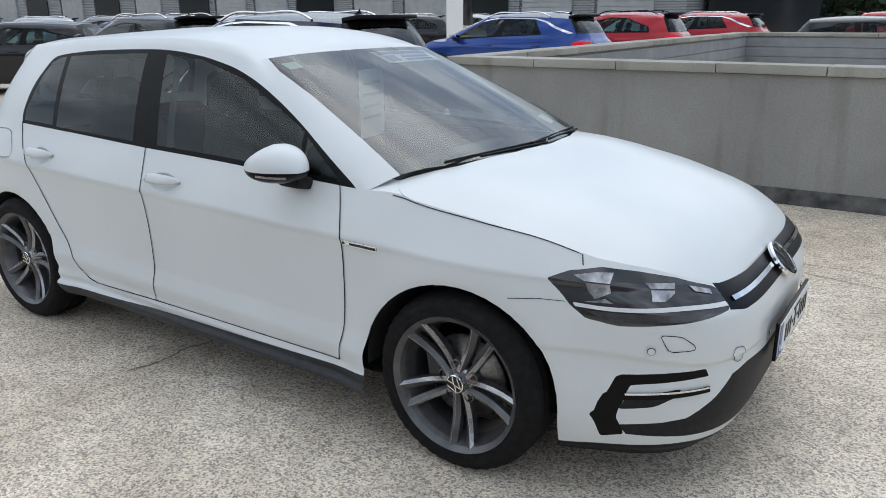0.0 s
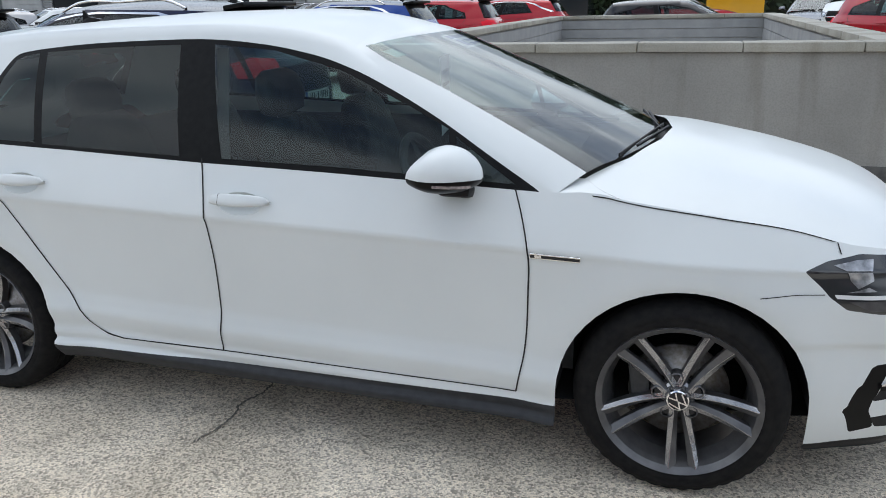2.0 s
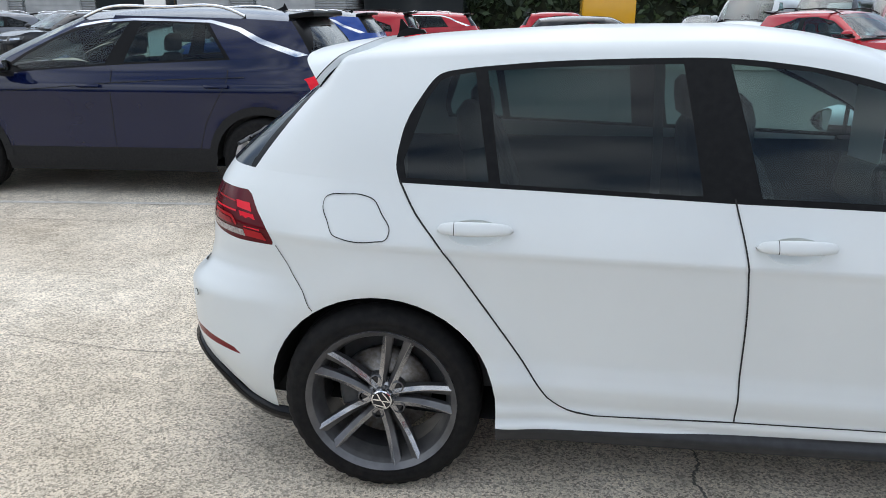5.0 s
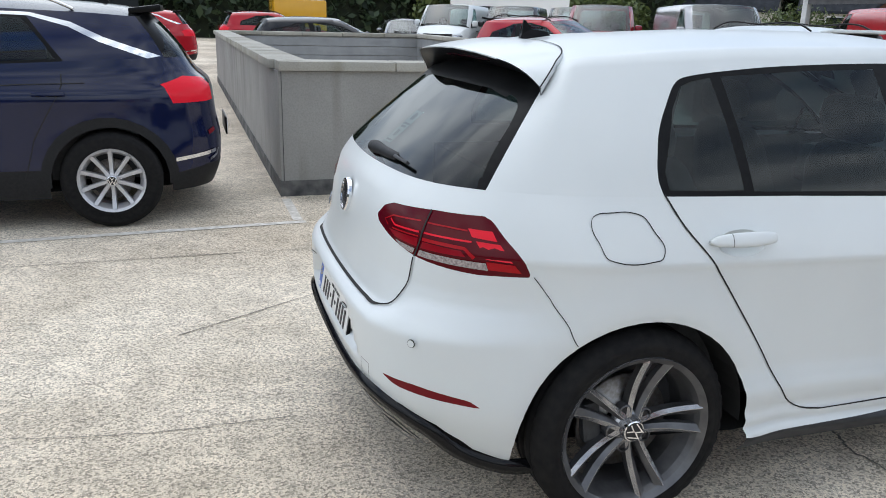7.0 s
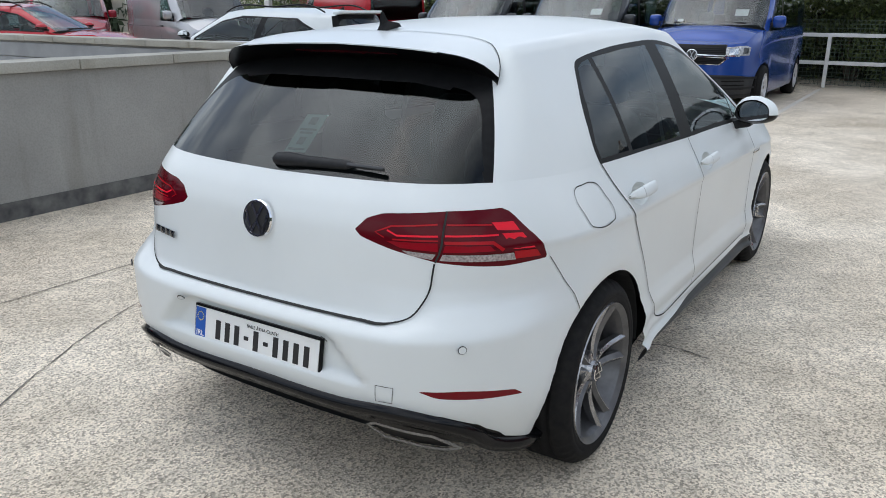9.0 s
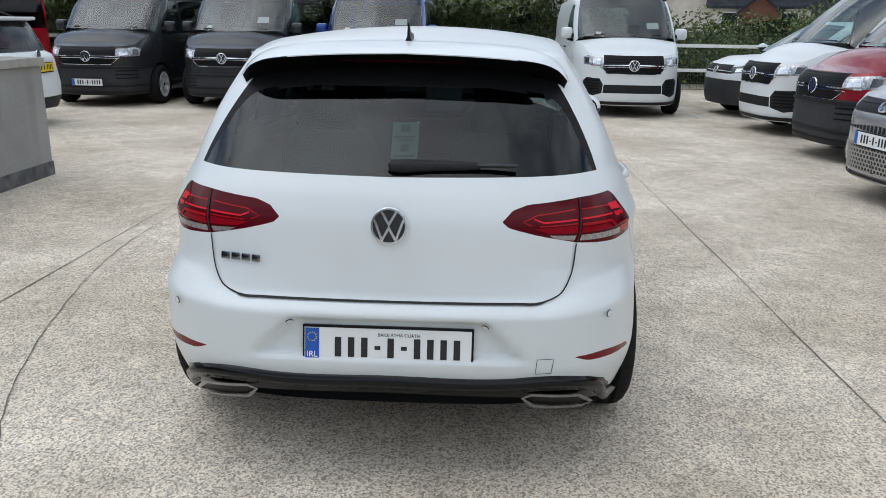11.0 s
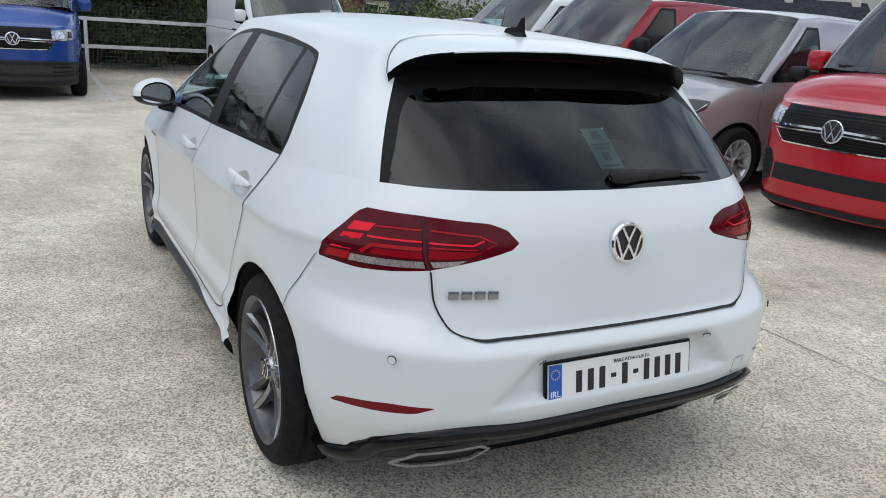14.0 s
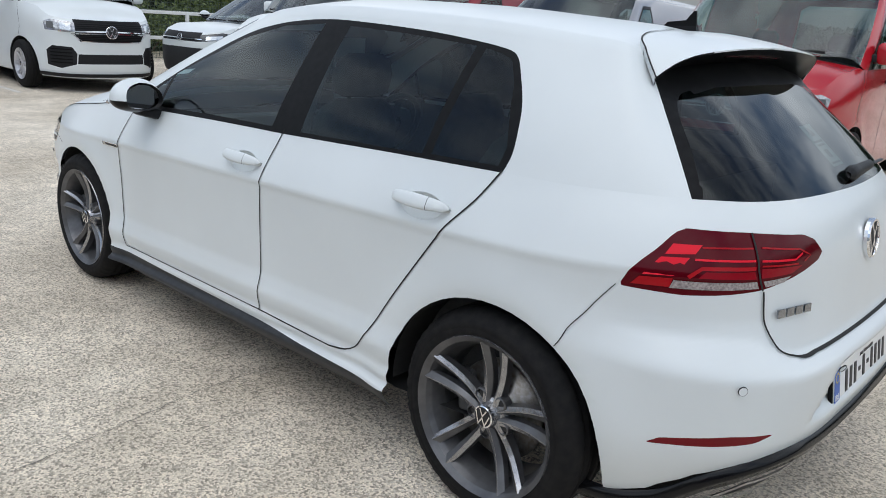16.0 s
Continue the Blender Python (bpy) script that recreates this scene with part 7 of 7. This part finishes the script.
# ---------------------------------------------------------------- shelter frame and fence
WHITEMETAL = noisy(mat("white_painted_steel", (0.72, 0.73, 0.73), 0.45), 6, (0.62, 0.63, 0.62), (0.76, 0.77, 0.77))
SHEETING = noisy(mat("dark_sheeting", (0.12, 0.125, 0.13), 0.6), 4, (0.09, 0.095, 0.1), (0.15, 0.155, 0.16))
shelter = new("shelter")
tagged(shelter, "open shelter with white posts and a dark beam", "shelter")
for y in (-2.25, 4.0, 10.2, 15.6):
    box("post", pose(14.05, y, 1.15), (.16, .18, 2.3), WHITEMETAL, shelter, .01)
    box("post", pose(18.0, y, 1.25), (.16, .18, 2.5), WHITEMETAL, shelter, .01)
box("beam", pose(14.05, 6.7, 2.22), (.14, 18.2, .22), SHEETING, shelter)
polys = []
for k in range(140):
    y0, y1 = -2.5 + k * .13, -2.5 + (k + 1) * .13
    z0, z1 = (.0, .03) if k % 2 else (.03, .0)
    polys.append([(13.8, y0, 2.36 + z0), (13.8, y1, 2.36 + z1), (18.4, y1, 2.62 + z1), (18.4, y0, 2.62 + z0)])
mesh("roof_sheet", polys, SHEETING, shelter, smooth=False)

fence = new("fence")
tagged(fence, "white tube fence with green wire mesh", "fence")
FX = 14.35
ys = [12.6, 10.1, 7.6, 5.1, 2.7, .35, -2.1, -4.6, -7.1, -9.6, -12.1]
for y in ys:
    box("post", pose(FX, y, .54), (.07, .07, 1.08), WHITEMETAL, fence, .008)
for z in (1.05, .50):
    box("rail", pose(FX, (ys[0] + ys[-1]) / 2, z), (.055, ys[0] - ys[-1], .075), WHITEMETAL, fence, .006)
WIRE = mat("green_wire", (0.05, 0.075, 0.055), 0.6)
polys = []
for k in range(int((ys[0] - ys[-1]) / .08)):
    y = ys[-1] + k * .08
    polys.append([(FX + .04, y, 0.05), (FX + .04, y + .008, 0.05), (FX + .04, y + .008, 1.35), (FX + .04, y, 1.35)])
for k in range(17):
    z = .06 + .08 * k
    polys.append([(FX + .044, ys[-1], z), (FX + .044, ys[0], z), (FX + .044, ys[0], z + .008), (FX + .044, ys[-1], z + .008)])
w = mesh("wire_mesh", polys, WIRE, fence, smooth=False)
w["kind"] = "stuff"

# ---------------------------------------------------------------- greenery
def leaf_mat(name, low, high):
    m = mat(name, low, 0.6)
    n = m.node_tree
    geo = n.nodes.new("ShaderNodeNewGeometry")
    r = n.nodes.new("ShaderNodeValToRGB")
    r.color_ramp.elements[0].color, r.color_ramp.elements[1].color = (*low, 1), (*high, 1)
    n.links.new(geo.outputs["Random Per Island"], r.inputs["Fac"])
    n.links.new(r.outputs["Color"], n.nodes["Principled BSDF"].inputs["Base Color"])
    return m


LEAF = leaf_mat("hedge_leaves", (0.035, 0.06, 0.016), (0.13, 0.17, 0.045))
DARKLEAF = leaf_mat("dark_leaves", (0.012, 0.026, 0.012), (0.045, 0.075, 0.03))
RUSTLEAF = leaf_mat("yellowing_leaves", (0.12, 0.13, 0.03), (0.26, 0.17, 0.04))
BARK = noisy(mat("bark", (0.09, 0.07, 0.05), 0.9), 14, (0.05, 0.04, 0.03), (0.13, 0.1, 0.075))


def leaves(rng, centre, radius, count, size):
    out = []
    for _ in range(count):
        d = Vector((rng.gauss(0, 1), rng.gauss(0, 1), rng.gauss(0, 1))).normalized() * (rng.random() ** 0.35)
        p = Vector(centre) + Vector((d.x * radius[0], d.y * radius[1], d.z * radius[2]))
        a = Vector((rng.uniform(-1, 1), rng.uniform(-1, 1), rng.uniform(-1, 1))).normalized()
        b = a.cross(Vector((rng.uniform(-1, 1), rng.uniform(-1, 1), rng.uniform(-1, 1)))).normalized()
        s = size * rng.uniform(.6, 1.4)
        out.append([p - a * s, p + b * s * .5 + a * s * .1, p + a * s, p - b * s * .5 + a * s * .1])
    return out


def bush(rng, x, y, r, h, material, name="bush", label="loose green shrub behind the fence", count=2800, size=.05):
    t = new(name)
    tagged(t, label, "shrub", "shrubs along the boundary")
    stems = []
    crown = []
    for _ in range(7):
        cx, cy, cz = rng.uniform(-r, r) * .7, rng.uniform(-r, r) * .7, h * rng.uniform(.35, .95)
        p0, p1 = Vector((cx * .15, cy * .15, 0)), Vector((cx, cy, cz))
        for k in range(5):
            a0, a1 = 2 * math.pi * k / 5, 2 * math.pi * (k + 1) / 5
            o0, o1 = Vector((math.cos(a0), math.sin(a0), 0)), Vector((math.cos(a1), math.sin(a1), 0))
            stems.append([p0 + o0 * .035, p0 + o1 * .035, p1 + o1 * .012, p1 + o0 * .012])
        crown += leaves(rng, (cx, cy, cz * .82), (r * .55, r * .55, h * .3), count // 7, size)
    mesh("trunk", stems, BARK, t)
    mesh("crown", crown, material, t, smooth=False, weld=False)
    t.location = (x, y, 0)
    return t


rng = random.Random(5)
y = 19.0
while y > -15:
    bush(rng, 15.9 + rng.uniform(-.4, .6), y, 1.25, rng.uniform(1.7, 2.35) if y > -2.3 else rng.uniform(1.75, 2.25), RUSTLEAF if rng.random() < .06 else LEAF)
    y -= 1.35
for x, y, h in ((21, 2.6, 3.2), (22, 5.5, 3.6), (21.5, -1.0, 3.0), (24, 9, 3.6), (23, 14, 3.8)):
    bush(rng, x, y, 2.0, h, LEAF, "tree", "leafy garden tree beyond the fence", 3600, .10)
x = -12.0
while x < 25:
    bush(rng, x, 54 + rng.uniform(-3, 3), 3.6, rng.uniform(7, 10), DARKLEAF, "tree", "dark tree at the edge of the yard", 4800, .32)
    x += 4.2
for x in range(14, 27, 4):
    bush(rng, x, 44 + rng.uniform(-2, 2), 2.6, rng.uniform(3.2, 4.5), LEAF, "tree", "green tree behind the parked vans", 3600, .2)


def hedge(seed, x0, y0, x1, y1, h, depth, count, size, material, label):
    """A thick run of leaves round an added dark uneven core."""
    r = random.Random(seed)
    t = new("hedge")
    tagged(t, label, "hedge", kind="stuff")
    a, b = Vector((x0, y0, 0)), Vector((x1, y1, 0))
    d = b - a
    side = Vector((-d.y, d.x, 0)).normalized()
    n = max(8, int(d.length / 1.1))
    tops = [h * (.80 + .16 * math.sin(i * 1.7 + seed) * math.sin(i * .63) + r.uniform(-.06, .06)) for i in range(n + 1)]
    # core sheets block the gaps; their near-black colour holds the inner shade
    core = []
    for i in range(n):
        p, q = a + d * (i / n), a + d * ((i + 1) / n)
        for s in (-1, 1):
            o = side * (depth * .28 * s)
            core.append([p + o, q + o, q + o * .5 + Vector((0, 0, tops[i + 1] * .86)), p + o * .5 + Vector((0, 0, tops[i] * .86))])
    mesh("opaque_core", core, LEAFCORE, t, smooth=False)
    polys = []
    for _ in range(count):
        k = r.random()
        top = float(np.interp(k * n, range(n + 1), tops))
        z = top * r.random() ** .8
        wide = depth * .5 * (1 - .45 * z / top)
        c = a + d * k + side * (wide * r.choice((-1, 1)) * r.uniform(.55, 1.05)) + Vector((0, 0, z))
        u = Vector((r.uniform(-1, 1), r.uniform(-1, 1), r.uniform(-1, 1))).normalized()
        v = u.cross(Vector((r.uniform(-1, 1), r.uniform(-1, 1), r.uniform(-1, 1)))).normalized()
        e = size * r.uniform(.5, 1.5)
        polys.append([c - u * e, c + v * e * .5, c + u * e, c - v * e * .5])
    mesh("foliage", polys, material, t, smooth=False, weld=False)


LEAFCORE = noisy(mat("core_shade", (0.012, 0.018, 0.008), 0.95), 3, (0.006, 0.010, 0.005), (0.022, 0.030, 0.012))
hedge(1, 17.6, -15, 17.6, 20, 2.2, 1.6, 15000, .055, LEAF, "dense green hedge behind the wire fence")
hedge(2, -11, 50.5, 44, 44, 6.5, 4.0, 9000, .30, DARKLEAF, "tall dark tree belt at the edge of the yard")
hedge(3, 44, 44, 70, 10, 4.5, 4.0, 5000, .28, DARKLEAF, "dark tree belt before the houses")

# unseen tree rows, added so that paint and glass reflect something dark
for k in range(22):
    bush(rng, -62 + 4.6 * k, -46 + rng.uniform(-3, 3) - (8 if k > 15 else 0), 3.8, rng.uniform(6, 8.5) if k < 15 else rng.uniform(2.0, 2.6), DARKLEAF, "tree", "dark tree out of view, added to darken reflections", 2000, .3)
for k in range(9):
    bush(rng, -62 + rng.uniform(-3, 3), -40 + 8 * k, 4.2, rng.uniform(6, 8), DARKLEAF, "tree", "dark tree out of view, added to darken reflections", 1500, .34)

# ---------------------------------------------------------------- houses beyond
SLATE = noisy(mat("dark_slates", (0.03, 0.033, 0.04), 0.9, 0, 0, 0.1), 3, (0.022, 0.025, 0.030), (0.042, 0.046, 0.054), bump=.4, bump_scale=16, dist=.03)
PLASTER = noisy(mat("cream_plaster", (0.55, 0.52, 0.46), 0.9), 2, (0.48, 0.45, 0.4), (0.6, 0.57, 0.51))
BRICKRED = noisy(mat("red_brick", (0.14, 0.062, 0.042), 0.9), 12, (0.10, 0.045, 0.032), (0.18, 0.08, 0.055))


def house(x, y, z, heading, L, W, eave, ridge, label, gable=True, stacks=(-1, 1)):
    h = new("house")
    tagged(h, label, "house", "houses beyond the fence")
    w2, l2 = W / 2, L / 2
    polys = [[(-l2, -w2, 0), (l2, -w2, 0), (l2, -w2, eave), (-l2, -w2, eave)], [(-l2, w2, 0), (l2, w2, 0), (l2, w2, eave), (-l2, w2, eave)]]
    for s in (-1, 1):
        polys.append([(s * l2, -w2, 0), (s * l2, w2, 0), (s * l2, w2, eave), (s * l2, 0, ridge), (s * l2, -w2, eave)])
    mesh("wall", polys, PLASTER, h, smooth=False)
    o = .35
    k = (ridge - eave) / w2
    rf = []
    for s in (-1, 1):
        a = [(-l2 - o, s * (w2 + o), eave - o * k), (l2 + o, s * (w2 + o), eave - o * k), (l2 + o, 0, ridge + .04), (-l2 - o, 0, ridge + .04)]
        b = [(p[0], p[1], p[2] + .16) for p in a]
        rf += [a, b] + [[a[i], a[(i + 1) % 4], b[(i + 1) % 4], b[i]] for i in range(4)]
    mesh("roof", rf, SLATE, h, smooth=False)
    for cx in [k * (l2 - .5) for k in stacks]:
        c = box("chimney", pose(cx, 0, ridge + .5), (.55, .9, 1.5), PLASTER, h, .02)
        for q in (-.22, .22):
            bm = bmesh.new()
            add_cyl(bm, pose(cx, q, ridge + 1.45), .11, .09, .45, 10)
            part("chimney_pot", bm, BRICKRED, c).matrix_parent_inverse = Matrix()
    if gable:
        g = mesh("brick_gable", [[(-1.2, -w2 - .5, 0), (1.2, -w2 - .5, 0), (1.2, -w2 - .5, eave - .5), (0, -w2 - .5, eave + .55), (-1.2, -w2 - .5, eave - .5)]], BRICKRED, h, smooth=False)
        for s in (-1, 1):
            box("gable_roof", pose(s * .72, -w2 + .3, eave + .02, 0, s * 42, 0), (1.9, 2.2, .12), SLATE, h)
    for i in (-1, 0, 1):
        wn2 = box("window", pose(i * L * .3, -w2 - .02, eave - 1.0), (1.1, .08, 1.1), WHITEINK, h)
        box("pane", pose(i * L * .3, -w2 - .07, eave - 1.0), (.95, .03, .95), DARKGLASS, wn2)
    h.matrix_world = pose(x, y, z, 0, 0, heading)
    return h


house(52.5, -19.4, -1.6, -109, 6.0, 8.0, 4.5, 7.5, "cream house with a dark slate roof and brick gable", True, (1,))
house(55.5, -15.3, -1.5, 165, 8, 3.0, 4.9, 6.4, "cream house, gable end to the yard", False, ())
house(96, -43.5, -3.3, -114, 6, 7, 5.0, 8.4, "distant house down the hill")
house(106, -50, -3.3, -140, 6, 7, 5.0, 8.6, "distant house down the hill")
house(40.2, -41, -2.7, 236, 24, 8.0, 4.6, 7.3, "long slate-roofed terrace with chimneys", False, (-1, -.62, -.2, .22, .6, 1))
for hx, hy in ((33.5, 46.5), (41.5, 38.5), (49.0, 30.0), (55.0, 20.5)):
    house(hx, hy, -1.2, -47 if hy > 25 else -65, 9.5, 8.0, 3.9, 7.4, "cream house with a dark slate roof behind the shelter", hy < 40, (1,))
for x, y, h in ((72.7, -35.7, 10), (74, -37.6, 9.2)):
    b = bush(rng, x, y, 2.4, h, DARKLEAF, "tree", "round tree among the houses", 1500, .2)
    b.location.z = -4.5


# ---------------------------------------------------------------- ground
GROUND = mat("concrete", (0.4, 0.38, 0.34), 0.88)
n = GROUND.node_tree
b = n.nodes["Principled BSDF"]
co = n.nodes.new("ShaderNodeTexCoord")


def tex(kind, scale, detail=5):
    t = n.nodes.new(kind)
    t.inputs["Scale"].default_value = scale
    if kind == "ShaderNodeTexNoise":
        t.inputs["Detail"].default_value = detail
    n.links.new(co.outputs["Object"], t.inputs["Vector"])
    return t


def ramp(src, p0, c0, p1, c1):
    r = n.nodes.new("ShaderNodeValToRGB")
    r.color_ramp.elements[0].position, r.color_ramp.elements[1].position = p0, p1
    r.color_ramp.elements[0].color, r.color_ramp.elements[1].color = (*c0, 1), (*c1, 1)
    n.links.new(src, r.inputs["Fac"])
    return r.outputs["Color"]


def times(a, c):
    m = n.nodes.new("ShaderNodeMixRGB")
    m.blend_type, m.inputs["Fac"].default_value = "MULTIPLY", 1.0
    n.links.new(a, m.inputs["Color1"])
    n.links.new(c, m.inputs["Color2"])
    return m.outputs["Color"]


stones = tex("ShaderNodeTexVoronoi", 135)
fine = tex("ShaderNodeTexNoise", 210, 3)
mid = tex("ShaderNodeTexNoise", 9, 6)
broad = tex("ShaderNodeTexNoise", 0.55, 7)
base = ramp(broad.outputs["Fac"], 0.32, (0.53, 0.458, 0.362), 0.70, (0.80, 0.726, 0.616))
sep = n.nodes.new("ShaderNodeSeparateColor")
n.links.new(stones.outputs["Color"], sep.inputs["Color"])
grain = ramp(sep.outputs["Red"], 0.03, (0.44, 0.43, 0.415), 0.70, (1.22, 1.21, 1.19))
speck = ramp(fine.outputs["Fac"], 0.33, (0.70, 0.69, 0.68), 0.60, (1.10, 1.10, 1.10))
blot = tex("ShaderNodeTexNoise", 2.4, 8)
stain0 = ramp(blot.outputs["Fac"], 0.34, (0.86, 0.855, 0.84), 0.6, (1.04, 1.04, 1.04))
stain = ramp(mid.outputs["Fac"], 0.30, (0.86, 0.86, 0.86), 0.62, (1.05, 1.05, 1.05))
n.links.new(times(times(times(times(base, grain), speck), stain), stain0), b.inputs["Base Color"])
bp = n.nodes.new("ShaderNodeBump")
bp.inputs["Strength"].default_value, bp.inputs["Distance"].default_value = 0.5, 0.004
n.links.new(stones.outputs["Distance"], bp.inputs["Height"])
n.links.new(bp.outputs["Normal"], b.inputs["Normal"])
gp = [[(-500, -500, 0), (500, -500, 0), (500, 500, 0), (-500, 500, 0)]]
ground = mesh("ground", gp, GROUND, smooth=False)
tagged(ground, "pale weathered concrete yard with exposed aggregate", "ground", kind="structure")
CRACK = mat("crack_dirt", (0.15, 0.138, 0.12), 0.95)
LINE = noisy(mat("worn_white_paint", (0.62, 0.60, 0.55), 0.9), 25, (0.46, 0.43, 0.38), (0.74, 0.71, 0.66))


def ground_line(name, pts, width, material, label, jitter=0.0, seed=1, z=0.004):
    r = random.Random(seed)
    p = curve_through([(x, y, 0) for x, y in pts], max(2, int(14 * len(pts)))) if len(pts) > 2 else np.array([(*pts[0], 0), (*pts[1], 0)]) if not jitter else curve_through([(pts[0][0] + (pts[1][0] - pts[0][0]) * k / 9, pts[0][1] + (pts[1][1] - pts[0][1]) * k / 9, 0) for k in range(10)], 40)
    p = [Vector(q) + Vector((r.uniform(-jitter, jitter), r.uniform(-jitter, jitter), 0)) for q in p]
    rows = []
    for i, q in enumerate(p):
        d = (p[min(i + 1, len(p) - 1)] - p[max(i - 1, 0)]).normalized()
        w = width * (r.uniform(.4, 1.2) if jitter else 1) / 2
        rows.append([(q.x - d.y * w, q.y + d.x * w, z), (q.x + d.y * w, q.y - d.x * w, z)])
    o = mesh(name, [[a[0], c[0], c[1], a[1]] for a, c in zip(rows, rows[1:])], material, smooth=False)
    return tagged(o, label, "ground line", kind="structure")


ground_line("joint_long", [(-7, -1.885), (14, -1.85)], .007, CRACK, "straight joint sawn in the concrete", .004, 2)
ground_line("joint_cross", [(4.45, 3.6), (4.6, -8)], .007, CRACK, "straight joint sawn in the concrete", .004, 3)
ground_line("joint_far", [(-14, 2.26), (-1.2, 2.28), (4.0, 2.2)], .008, CRACK, "joint in the concrete before the parapet", .006, 4)
ground_line("crack_curved", [(-2.6, 1.0), (-1.606, 1.557), (-.323, 1.952), (.838, 2.111), (2.2, 2.0), (3.6, 1.7)], .006, CRACK, "curved crack in the concrete", .004, 5)
ground_line("crack_short", [(-.27, -.45), (-.255, -.6), (-.29, -.70), (-.27, -.81), (-.31, -1.0)], .010, CRACK, "short crack under the sill", .006, 6)
ground_line("crack_across", [(-.25, 1.75), (-.19, 1.35), (-.137, .96), (-.16, .7)], .004, CRACK, "fine crack across the slab", .006, 7)
ground_line("crack_behind", [(-3.9, .22), (-3.3, .2), (-2.7, .1), (-2.2, .09)], .004, CRACK, "fine crack behind the car", .006, 8)
ground_line("bay_line", [(-6.6, 2.72), (-1.71, 2.98)], .07, LINE, "worn white bay line", 0)
ground_line("bay_line_end", [(-1.76, 3.03), (-1.76, 3.75)], .07, LINE, "worn white bay line", 0)
for y in (.35, 2.85, 5.2, -1.55, -4.0):
    ground_line("bay_line", [(9.0, y), (13.9, y)], .08, LINE, "worn white bay line", 0)
for x in (1.6, 4.0, 6.5, 8.9):
    ground_line("bay_line", [(x, -4.4), (x + .5, -9)], .08, LINE, "worn white bay line", 0)
